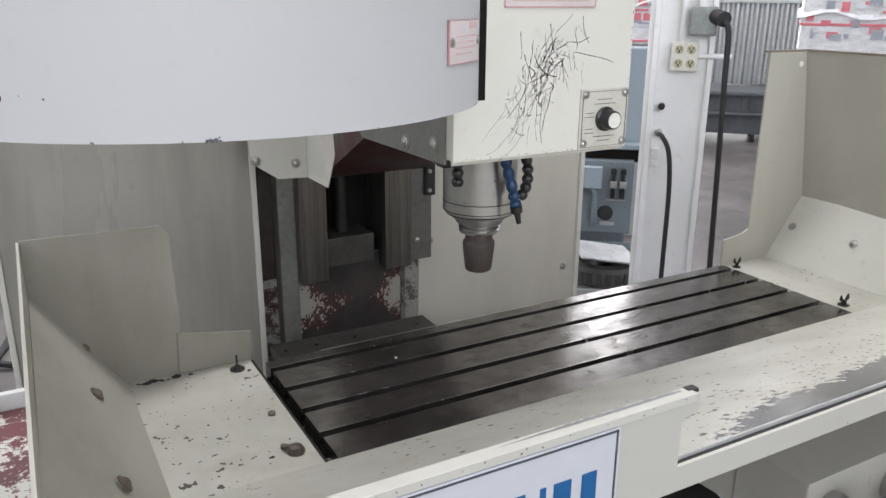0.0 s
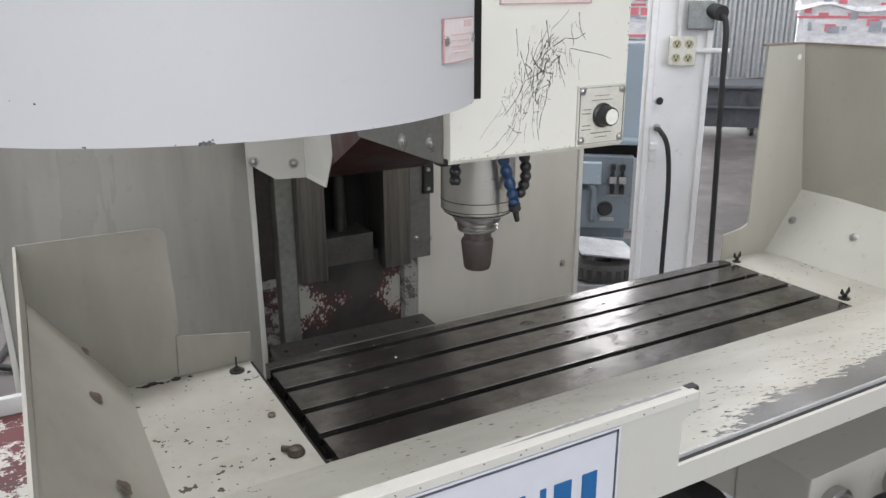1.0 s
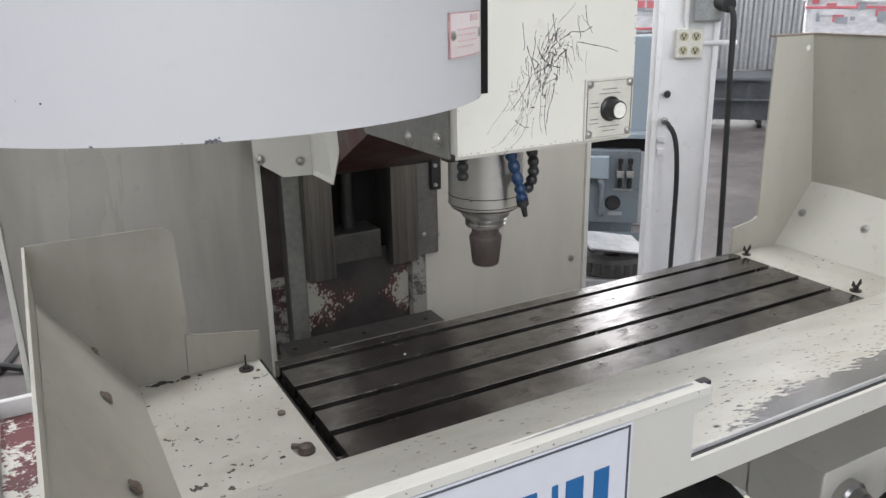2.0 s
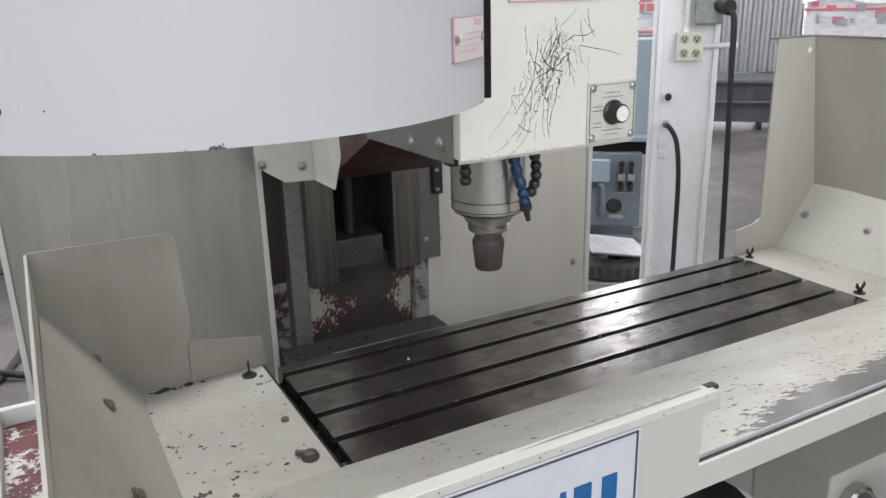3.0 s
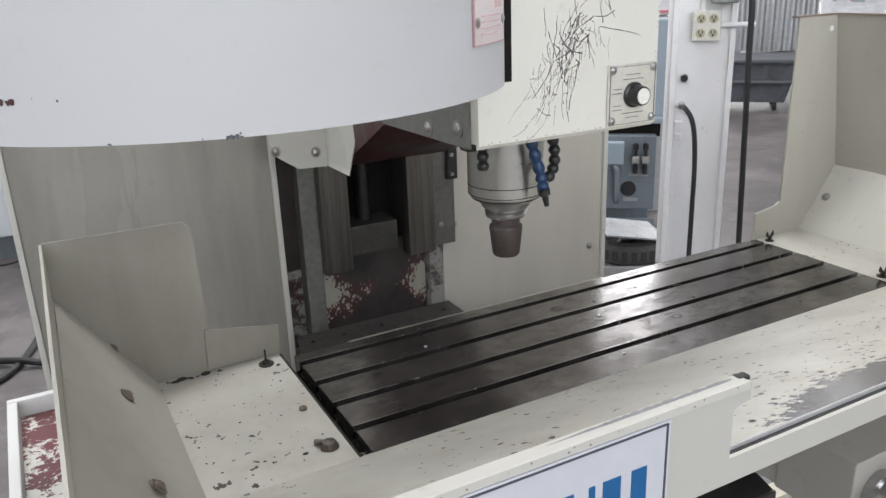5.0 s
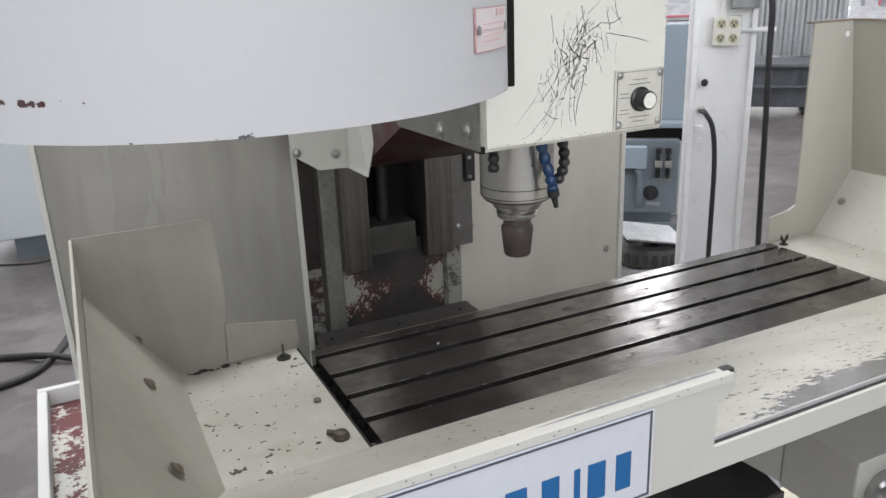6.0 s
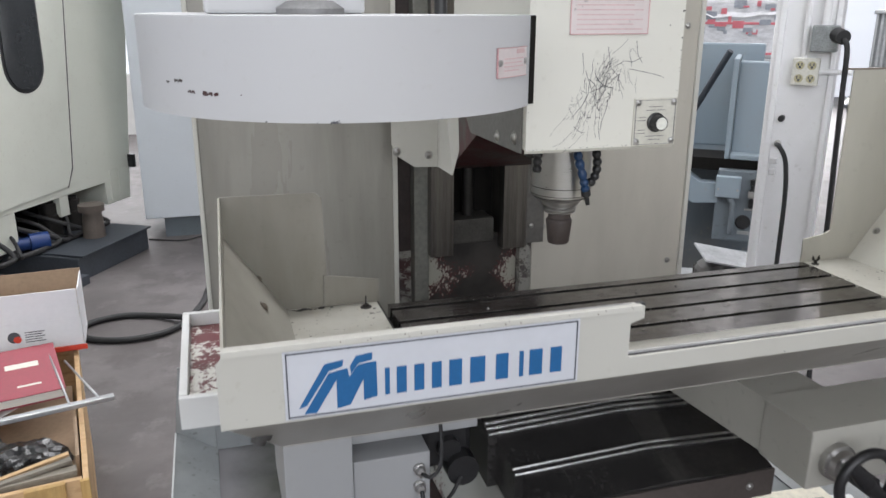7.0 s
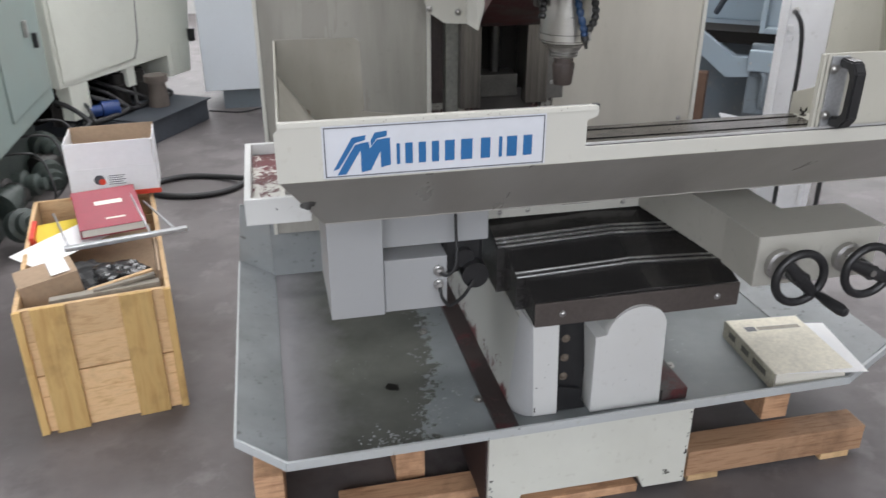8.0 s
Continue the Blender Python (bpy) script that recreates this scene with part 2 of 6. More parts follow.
wheel_box_paint = painted("wheel_box_enamel", (0.455, 0.445, 0.395), 0.4, 0.2, (0.2, 0.18, 0.15))
# Left slope: shade below the guard is mixed into this stained enamel.
slope_shaded = painted("slope_enamel", (0.43, 0.415, 0.362), 0.36, 0.55, (0.22, 0.2, 0.165), grain=(2, 1.2, 2), specks=0.4)
basin_paint = painted("basin_enamel", (0.44, 0.427, 0.37), 0.34, 0.34, (0.27, 0.25, 0.20), grain=(2, 2, 0.6), specks=0.5)
white_paint = painted("white_enamel", (0.64, 0.645, 0.63), 0.42, 0.12, chips=0.045, chip_scale=90)
post_paint = painted("white_post_paint", (0.90, 0.90, 0.91), 0.55, 0.14, chips=0.03, chip_colour=(0.35, 0.3, 0.26))
tray_grey = painted("grey_tray_paint", (0.25, 0.265, 0.27), 0.34, 0.75, (0.10, 0.105, 0.10), chips=0.03, chip_colour=(0.45, 0.46, 0.46), chip_scale=80)
def oily_tray_material():
    """Grey paint with a wide oil stain, paler towards the left, and scuffed spots."""
    m, n, l, b = material("oil_stained_tray_paint")
    v = coords(n, l)
    sep = n.new("ShaderNodeSeparateXYZ")
    l.new(v, sep.inputs[0])
    warp = noise_tex(n, l, v, 4.5, 5, 0.65)
    ragged = noise_tex(n, l, v, 34, 6, 0.75)
    side = math_node(n, l, "ADD", math_node(n, l, "MULTIPLY", sep.outputs["X"], 1.7), math_node(n, l, "MULTIPLY", sep.outputs["Y"], -0.25))
    far = math_node(n, l, "ADD", side, math_node(n, l, "ADD", math_node(n, l, "MULTIPLY", warp, 0.62), math_node(n, l, "MULTIPLY", ragged, 0.62)))
    stain = ramp(n, l, math_node(n, l, "ADD", far, 0.64), [(0.575, (1, 1, 1)), (0.60, (0, 0, 0))])
    broad = noise_tex(n, l, v, 2.2, 5, 0.6)
    paint = ramp(n, l, broad, [(0.32, (0.13, 0.143, 0.146)), (0.68, (0.235, 0.253, 0.257))])
    oil = ramp(n, l, noise_tex(n, l, v, 3.5, 6, 0.6), [(0.28, (0.055, 0.057, 0.050)), (0.72, (0.13, 0.134, 0.118))])
    film = math_node(n, l, "ADD", math_node(n, l, "MULTIPLY", math_node(n, l, "ADD", sep.outputs["X"], 0.86), 5.0), math_node(n, l, "MULTIPLY", math_node(n, l, "SUBTRACT", warp, 0.5), 1.6), True)
    oil = mix(n, l, film, (0.19, 0.185, 0.191), oil)
    base = mix(n, l, stain, paint, oil)
    spots = math_node(n, l, "ADD", noise_tex(n, l, v, 70, 3, 0.6), math_node(n, l, "MULTIPLY", noise_tex(n, l, v, 5, 3), 0.5))
    base = mix(n, l, ramp(n, l, spots, [(0.985, (0, 0, 0)), (0.995, (1, 1, 1))]), base, (0.33, 0.36, 0.36))
    l.new(base, b.inputs["Base Color"])
    r = n.new("ShaderNodeMapRange")
    r.inputs["To Min"].default_value, r.inputs["To Max"].default_value = 0.42, 0.22
    l.new(stain, r.inputs["Value"])
    l.new(r.outputs["Result"], b.inputs["Roughness"])
    return m


blue_grey = painted("blue_grey_enamel", (0.28, 0.345, 0.395), 0.4, 0.2)
oily_tray = oily_tray_material()
blue_mid = painted("worn_blue_grey_enamel", (0.165, 0.195, 0.22), 0.42, 0.4, (0.07, 0.07, 0.065))
blue_dark = painted("dark_blue_grey_enamel", (0.13, 0.16, 0.19), 0.45, 0.4)
far_beige = painted("beige_machine_enamel", (0.69, 0.705, 0.63), 0.4, 0.12)
far_green = painted("grey_green_enamel", (0.235, 0.295, 0.275), 0.45, 0.25)
pale_blue = painted("pale_blue_enamel", (0.62, 0.66, 0.70), 0.4, 0.06)
deck_mat = worn_deck_material()
iron = steel_table_material()
dark_iron = plain("dark_oily_iron", (0.028, 0.026, 0.024), 0.42, 0.4, 0.4)
# Near-black, weak specular: shade in cavity and recess, colour for slots and blot.
slot_black = plain("deep_black", (0.010, 0.009, 0.008), 0.7, 0.0, 0.3)
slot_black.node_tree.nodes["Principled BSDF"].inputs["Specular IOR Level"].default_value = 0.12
way_steel = plain("scraped_way_steel", (0.165, 0.153, 0.138), 0.38, 0.85, 0.4, 3, (30, 30, 0.6))
bright_steel = plain("turned_steel", (0.46, 0.452, 0.44), 0.30, 0.95, 0.05, 4, (2, 2, 14))
zinc = plain("zinc_hardware", (0.40, 0.39, 0.37), 0.34, 0.9, 0.25, 60)
rusty = plain("dull_rusty_screw", (0.17, 0.14, 0.11), 0.55, 0.4, 0.4, 60)
lip_metal = plain("worn_lip_metal", (0.43, 0.425, 0.42), 0.38, 0.3, 0.2, 30)
wiper_steel = plain("wiper_strip_steel", (0.55, 0.55, 0.54), 0.25, 0.95, 0.2, 20)
maroon = peeling_material("maroon_primer", (0.085, 0.020, 0.021), (0.058, 0.014, 0.015), 0.56)
flaking = peeling_material("flaking_column_paint", (0.52, 0.51, 0.44), (0.13, 0.022, 0.025), 0.515, 40)
flaking_tray = peeling_material("flaking_tray_paint", (0.66, 0.65, 0.60), (0.14, 0.03, 0.035), 0.505, 34, (0.11, 0.035, 0.035))
flaking_bed = peeling_material("flaking_bed_paint", (0.38, 0.385, 0.36), (0.10, 0.022, 0.023), 0.53, 44, foot=0.335, rise=1.6)
black_plastic = plain("black_plastic", (0.016, 0.016, 0.017), 0.35, 0.0, 0.3, 30)
black_rubber = plain("black_rubber", (0.022, 0.022, 0.023), 0.6, 0.0, 0.3, 30)
blue_plastic = plain("blue_hose_plastic", (0.008, 0.036, 0.10), 0.4, 0.0, 0.25, 60)
dark_cover = plain("black_way_cover", (0.085, 0.082, 0.080), 0.19, 0.7, 0.3, 9)
plug_mat = plain("brown_black_taper", (0.055, 0.042, 0.038), 0.55, 0.1, 0.3, 30)
sign_white = plain("white_sign", (0.56, 0.575, 0.61), 0.35, 0.0, 0.04, 6)
sign_blue = plain("sign_blue", (0.014, 0.11, 0.28), 0.4, 0.0, 0.08, 20)
ink = plain("dark_ink", (0.07, 0.075, 0.09), 0.5, 0.0, 0.1, 20)
scratch_ink = plain("bare_scratch", (0.09, 0.09, 0.10), 0.5, 0.3, 0.4, 40)
pink_plate = plain("pink_warning_plate", (0.70, 0.63, 0.62), 0.3, 0.3, 0.06, 12)
red_ink = plain("faded_red_ink", (0.58, 0.32, 0.33), 0.5, 0.0, 0.2, 20)
faint_red = plain("faint_red_print", (0.64, 0.46, 0.46), 0.5, 0.0, 0.1, 20)
brass_plate = plain("bare_metal_plate", (0.60, 0.585, 0.52), 0.4, 0.2, 0.1, 20)
outlet_cream = plain("outlet_face", (0.48, 0.44, 0.28), 0.4, 0.0, 0.1, 20)
galvanised = plain("galvanised_steel", (0.44, 0.45, 0.46), 0.42, 0.7, 0.2, 24)
pine = wood("pine_board", (0.72, 0.49, 0.265), (0.52, 0.32, 0.15), (5, 60, 60))
pine_upright = wood("pine_upright", (0.64, 0.425, 0.165), (0.45, 0.26, 0.085), (40, 40, 3))
skid_wood = wood("skid_timber", (0.58, 0.35, 0.205), (0.30, 0.155, 0.08), (6, 70, 70))
grey_wood = wood("weathered_board", (0.30, 0.27, 0.22), (0.16, 0.14, 0.11))
card = plain("brown_cardboard", (0.33, 0.235, 0.155), 0.8, 0.0, 0.15, 8)
white_card = plain("white_cardboard", (0.74, 0.74, 0.76), 0.6, 0.0, 0.04, 6)
red_tape = plain("red_label", (0.62, 0.055, 0.03), 0.45, 0.0, 0.1, 20)
red_faded = plain("faded_red_tape", (0.60, 0.16, 0.19), 0.45, 0.0, 0.15, 20)
red_cloth = plain("red_book_cover", (0.27, 0.035, 0.055), 0.5, 0.0, 0.15, 12)
paper = plain("paper_edges", (0.68, 0.655, 0.58), 0.8, 0.0, 0.1, 60, (1, 1, 12))
white_paper = plain("white_paper", (0.80, 0.80, 0.79), 0.8, 0.0, 0.04, 8)
yellow_paper = plain("yellow_paper", (0.68, 0.52, 0.05), 0.75, 0.0, 0.05, 8)
binder_cream = plain("soiled_binder_cover", (0.70, 0.66, 0.54), 0.5, 0.0, 0.2, 9)
blue_motor = plain("blue_motor_paint", (0.010, 0.04, 0.17), 0.4, 0.0, 0.2, 20)
slate = plain("slate_base_paint", (0.038, 0.045, 0.056), 0.7, 0.0, 0.3, 6)
smoked_glass = plain("smoked_window", (0.02, 0.022, 0.024), 0.08, 0.0, 0.2, 6)
hall_wall = plain("hall_wall", (0.62, 0.62, 0.61), 0.8, 0.0, 0.08, 0.8)
hall_roof = plain("hall_roof", (0.55, 0.55, 0.55), 0.8, 0.0, 0.06, 0.8)
film_wrap = plain("cloudy_stretch_film", (0.62, 0.62, 0.64), 0.22, 0.0, 0.3, 5, (3, 3, 9), 0.8)
grey_bin = plain("grey_bin_plastic", (0.10, 0.108, 0.12), 0.5, 0.0, 0.3, 5)
concrete = floor_material()
outdoors, nodes_out, links_out, shader_out = material("overcast_distance")
shader_out.inputs["Base Color"].default_value = (0.8, 0.82, 0.85, 1)
shader_out.inputs["Emission Color"].default_value = (0.86, 0.9, 1.0, 1)
shader_out.inputs["Emission Strength"].default_value = 0.7


# ---- building blocks ----
def box(bm, x0, x1, y0, y1, z0, z1, bevel=0.0):
    made = bmesh.ops.create_cube(bm, size=1.0)["verts"]
    for v in made:
        v.co = ((x0 + x1) / 2 + v.co.x * (x1 - x0), (y0 + y1) / 2 + v.co.y * (y1 - y0), (z0 + z1) / 2 + v.co.z * (z1 - z0))
    if bevel:
        edges = list({e for v in made for e in v.link_edges})
        bmesh.ops.bevel(bm, geom=edges, offset=bevel, segments=2, profile=0.6, affect="EDGES")
    return bm


def solid(bm, a, b):
    """A solid between two matching outlines a and b."""
    va, vb = [bm.verts.new(p) for p in a], [bm.verts.new(p) for p in b]
    faces = [bm.faces.new(va[::-1]), bm.faces.new(vb)]
    for i in range(len(a)):
        j = (i + 1) % len(a)
        faces.append(bm.faces.new((va[i], va[j], vb[j], vb[i])))
    bmesh.ops.recalc_face_normals(bm, faces=faces)
    return bm


def prism(bm, outline, axis, lo, hi):
    """Extrude a 2D outline along an axis: 'x' takes (y, z), 'y' takes (x, z), 'z' takes (x, y)."""
    place = {"x": lambda p, q: (q, p[0], p[1]), "y": lambda p, q: (p[0], q, p[1]), "z": lambda p, q: (p[0], p[1], q)}[axis]
    return solid(bm, [place(p, lo) for p in outline], [place(p, hi) for p in outline])


def sheet(bm, corners, thick):
    """A plate of the given thickness below a flat outline."""
    c = [Vector(p) for p in corners]
    nrm = (c[1] - c[0]).cross(c[2] - c[1]).normalized()
    return solid(bm, c, [p - nrm * thick for p in c])


def rod(bm, a, b, r0, r1=None, seg=16):
    a, b = Vector(a), Vector(b)
    made = bmesh.ops.create_cone(bm, cap_ends=True, segments=seg, radius1=r0, radius2=r0 if r1 is None else r1, depth=(b - a).length)["verts"]
    m = Matrix.Translation((a + b) / 2) @ (b - a).to_track_quat("Z", "Y").to_matrix().to_4x4()
    bmesh.ops.transform(bm, matrix=m, verts=made)
    for f in {f for v in made for f in v.link_faces}:
        f.smooth = len(f.verts) == 4
    return bm


def turned(bm, centre, profile, direction=(0, 0, 1), seg=32):
    """A lathe shape: profile of (radius, height) along direction."""
    q = Vector(direction).to_track_quat("Z", "Y")
    rings = []
    for r, h in profile:
        rings.append([bm.verts.new(Vector(centre) + q @ Vector((r * math.cos(2 * math.pi * k / seg), r * math.sin(2 * math.pi * k / seg), h))) for k in range(seg)])
    faces = []
    for a, b in zip(rings, rings[1:]):
        for k in range(seg):
            f = bm.faces.new((a[k], a[(k + 1) % seg], b[(k + 1) % seg], b[k]))
            f.smooth = True
            faces.append(f)
    faces += [bm.faces.new(rings[0][::-1]), bm.faces.new(rings[-1])]
    bmesh.ops.recalc_face_normals(bm, faces=faces)
    return bm


def smooth_path(points, steps=8):
    """A rounded line through the points."""
    p = [Vector(q) for q in points]
    p = [p[0] * 2 - p[1]] + p + [p[-1] * 2 - p[-2]]
    out = []
    for a, b, c, d in zip(p, p[1:], p[2:], p[3:]):
        for k in range(steps):
            t = k / steps
            out.append(0.5 * (2 * b + (c - a) * t + (2 * a - 5 * b + 4 * c - d) * t * t + (3 * b - a - 3 * c + d) * t ** 3))
    return out + [p[-2]]


def tube(bm, points, r, seg=10, closed=False):
    """A round bar along a line; r is one radius, or a radius for each point."""
    p = [Vector(q) for q in points]
    rads = r if isinstance(r, list) else [r] * len(p)
    rings, up = [], Vector((0.13, 0.21, 0.97))
    for i, q in enumerate(p):
        d = (p[(i + 1) % len(p)] - p[i - 1]) if closed else (p[min(i + 1, len(p) - 1)] - p[max(i - 1, 0)])
        d.normalize()
        u = (up - d * up.dot(d)).normalized()
        w = d.cross(u)
        up = u
        rings.append([bm.verts.new(q + (u * math.cos(2 * math.pi * k / seg) + w * math.sin(2 * math.pi * k / seg)) * rads[i]) for k in range(seg)])
    pairs = list(zip(rings, rings[1:])) + ([(rings[-1], rings[0])] if closed else [])
    faces = []
    for a, b in pairs:
        for k in range(seg):
            f = bm.faces.new((a[k], a[(k + 1) % seg], b[(k + 1) % seg], b[k]))
            f.smooth = True
            faces.append(f)
    if not closed:
        faces += [bm.faces.new(rings[0][::-1]), bm.faces.new(rings[-1])]
    bmesh.ops.recalc_face_normals(bm, faces=faces)
    return bm


def world_at(ob):
    return (world_at(ob.parent) if ob.parent else Vector((0, 0, 0))) + ob.location


def crisp(bm):
    """Keep smooth shading from running over real edges."""
    bm.normal_update()
    for e in bm.edges:
        if len(e.link_faces) == 2 and e.calc_face_angle(0.0) > 0.6:
            e.smooth = False
    return bm


def part(name, bm, mat, parent, label=""):
    """Link a bmesh, built in world places, as one mesh under a thing or a part."""
    bm.transform(Matrix.Translation(-world_at(parent)))
    me = bpy.data.meshes.new(name)
    crisp(bm).to_mesh(me)
    bm.free()
    me.materials.append(mat)
    ob = new(name, me)
    ob.parent = parent
    return tagged(ob, label)


def thing(name, at, label, category, group="", kind=""):
    ob = new(name)
    ob.location = at
    return tagged(ob, label, category, group, kind)


def single(name, bm, mat, at, label, category, group="", kind=""):
    """A thing that is one mesh."""
    bm.transform(Matrix.Translation(-Vector(at)))
    me = bpy.data.meshes.new(name)
    crisp(bm).to_mesh(me)
    bm.free()
    me.materials.append(mat)
    ob = new(name, me)
    ob.location = at
    return tagged(ob, label, category, group, kind)


def B():
    return bmesh.new()


def screw(bm, at, direction, r=0.007):
    """A domed screw head with its washer."""
    d = Vector(direction).normalized()
    turned(bm, at, [(r * 1.5, 0), (r * 1.5, 0.0012), (r, 0.0015), (r * 0.95, r * 0.45), (r * 0.5, r * 0.75), (0.0004, r * 0.8)], d, 14)
    return bm

# ---- the hall ----
bm = B()
box(bm, -40, 60, -40, 60, -0.3, 0)
single("floor", bm, concrete, (0, 0, 0), "worn grey concrete workshop floor with stains", "floor", kind="structure")


def wall_with_openings(name, axis, at, thick, lo, hi, top, holes):
    """A wall along x or y with rectangular openings (from, to, sill, head)."""
    bm = B()
    cuts = sorted({lo, hi, *[h[0] for h in holes], *[h[1] for h in holes]})
    for a, b in zip(cuts, cuts[1:]):
        spans, z = [], 0.0
        for h in sorted((h for h in holes if h[0] <= a and h[1] >= b), key=lambda h: h[2]):
            spans.append((z, h[2]))
            z = h[3]
        spans.append((z, top))
        for z0, z1 in spans:
            if z1 - z0 > 0.001:
                if axis == "x":
                    box(bm, a, b, at, at + thick, z0, z1)
                else:
                    box(bm, at, at + thick, a, b, z0, z1)
    return single(name, bm, hall_wall, (0, 0, 0), "pale painted workshop wall", "wall", kind="structure")


wall_with_openings("wall_north", "x", 10.7, 0.2, -8, 14, 7.5, [(9.1, 10.6, 5.4, 7.0), (8.6, 12.6, 0, 3.4), (-2.5, 1.5, 0.8, 4.2)])
wall_with_openings("wall_south", "x", -6.3, 0.2, -8, 14, 7.5, [(-4.8, 3.2, 1.85, 5.2)])
wall_with_openings("wall_west", "y", -8.0, 0.2, -6.2, 10.9, 7.5, [(-2.0, 3.0, 3.5, 6.1)])
wall_with_openings("wall_east", "y", 13.8, 0.2, -6.2, 10.9, 7.5, [(0, 8, 1.0, 4.5)])
def backdrop(dims):
    """Bright overcast distance outside an opening."""
    return single("backdrop", box(B(), *dims), outdoors, (0, 0, 0), "pale overcast daylight outside the workshop openings", "backdrop", kind="structure")


backdrop((-6, 14, 12.0, 12.1, 0, 8))
backdrop((15.2, 15.3, -1.5, 10, 0, 8))
bm = B()
for y0, y1 in ((-6.2, -3.4), (-1.8, 1.6), (3.2, 6.2), (7.8, 10.9)):
    box(bm, -8, 14, y0, y1, 7.4, 7.55)
for y0, y1 in ((-3.4, -1.8), (1.6, 3.2), (6.2, 7.8)):
    box(bm, -8, -4 + 0.8 * (y0 < 0), y0, y1, 7.4, 7.55)
    box(bm, 6.5, 14, y0, y1, 7.4, 7.55)
single("ceiling", bm, hall_roof, (0, 0, 0), "pale workshop roof with skylight strips", "ceiling", kind="structure")

# ---- the milling machine ----
LOWER = Matrix.Translation((-0.012, 0.003, 0))
APRON = Matrix.Translation((0, 0.03, 0))
COLUMN = Matrix.Translation((-0.045, -0.10, 0.02)) @ Matrix.Diagonal((0.985, 1, 1, 1))
HEAD = Matrix.Translation((-0.022, -0.0135, -0.003))
SPINDLE = Matrix.Translation((-0.042, -0.052, 0.006))


def placed(m):
    """A part() for pieces drawn in the axes m of their assembly."""
    def make(name, bm, mat, parent, label=""):
        bm.transform(m)
        return part(name, bm, mat, parent, label)
    return make


lower_part, wheel_part, guard_part, apron_part, column_part, head_part, spindle_part = (placed(m) for m in (LOWER, Matrix.Translation((-0.027, 0.003, 0)), Matrix.Translation((-0.014, 0.03, 0)), APRON, COLUMN, HEAD, SPINDLE))

mill = thing("milling_machine", (0.75, 1.0, 0.0), "cream vertical bed milling machine on a timber skid", "milling machine")

# bed, base and chip tray
bm = B()
prism(bm, [(0.44, 0.03), (0.52, 0.03), (0.54, 0.075), (0.90, 0.075), (0.92, 0.03), (1.05, 0.03), (1.05, 0.326), (0.44, 0.326)], "y", 0.50, 1.95)
lower_part("base", bm, painted("base_enamel", (0.66, 0.665, 0.60), 0.45, 0.2, chips=0.05, chip_scale=60), mill, "chipped white cast base")
# Dark sheet on the flank: maroon grime plus painted shade under the tray.
lower_part("base_flank", box(B(), 0.4345, 0.4395, 0.515, 1.95, 0.03, 0.326), plain("grimy_maroon", (0.045, 0.026, 0.024), 0.6, 0.0, 0.5, 18), mill, "grimy maroon flank of the base")
bm = B()
box(bm, 0.535, 0.95, 0.56, 1.50, 0.335, 0.655, 0.006)
bed = lower_part("bed", bm, painted("greasy_bed_enamel", (0.42, 0.42, 0.39), 0.42, 0.45, (0.12, 0.11, 0.09)), mill)
bm = B()
sheet(bm, [(0.510, 0.575, 0.338), (0.510, 1.45, 0.338), (0.532, 1.45, 0.64), (0.532, 0.56, 0.62)][::-1], 0.006)
lower_part("bed_flank", bm, flaking_bed, bed, "cream bed flank flaking to maroon primer")
bm = B()
bend = [(0.510 + 0.058 * f ** 1.6, 0.575 - 0.062 * math.sin(f * math.pi / 2)) for f in [k / 6 for k in range(7)]]
bend_top = [(0.531 + 0.009 * f ** 1.6, 0.56 - 0.091 * math.sin(f * math.pi / 2)) for f in [k / 6 for k in range(7)]]
solid(bm, [(x, y, 0.337) for x, y in bend] + [(0.568, 0.59, 0.337)], [(x, y, 0.652) for x, y in bend_top] + [(0.540, 0.59, 0.652)])
for f in bm.faces:
    f.smooth = True
lower_part("bed_shoulder", bm, box_paint, bed, "white rounded corner of the bed")
lower_part("seam", box(B(), 0.5665, 0.5690, 0.5075, 0.5100, 0.352, 0.43), slot_black, bed)
# Maroon primer strip; its near-black colour also paints the shadow gap beside the bed.
bm = B()
box(bm, 0.452, 0.512, 0.462, 1.45, 0.3345, 0.349, 0.003)
lower_part("bed_foot", bm, peeling_material("dark_foot_strip", (0.026, 0.017, 0.016), (0.060, 0.012, 0.014), 0.44, 30, (0.03, 0.022, 0.02)), bed, "dark foot strip with maroon primer")
bm = B()
box(bm, 0.94, 1.02, 0.50, 1.45, 0.336, 0.372, 0.004)
lower_part("bed_foot", bm, maroon, bed)
bm = B()
solid(bm, [(0.566, 0.512, 0.336), (0.634, 0.512, 0.336), (0.606, 0.468, 0.655), (0.537, 0.468, 0.655)], [(0.566, 0.56, 0.336), (0.634, 0.56, 0.336), (0.606, 0.56, 0.655), (0.537, 0.56, 0.655)])
lower_part("pillar", bm, white_paint, bed)
bm = B()
arc = [(0.726, 0.336), (0.932, 0.336), (0.897, 0.61)]
arc += [(0.815 + 0.082 * math.cos(a), 0.61 + 0.082 * math.sin(a)) for a in [math.pi * k / 18 for k in range(1, 18)]]
arc += [(0.733, 0.61), (0.703, 0.605)]
lean = lambda z: 0.497 - 0.17 * (z - 0.336)
solid(bm, [(x, lean(z), z) for x, z in arc], [(x, 0.56 if z < 0.63 else 0.448, z) for x, z in arc])
lower_part("pillar", bm, white_paint, bed, "white pillar with a rounded shoulder")
bm = B()
box(bm, 0.612, 0.715, 0.535, 0.546, 0.34, 0.655)
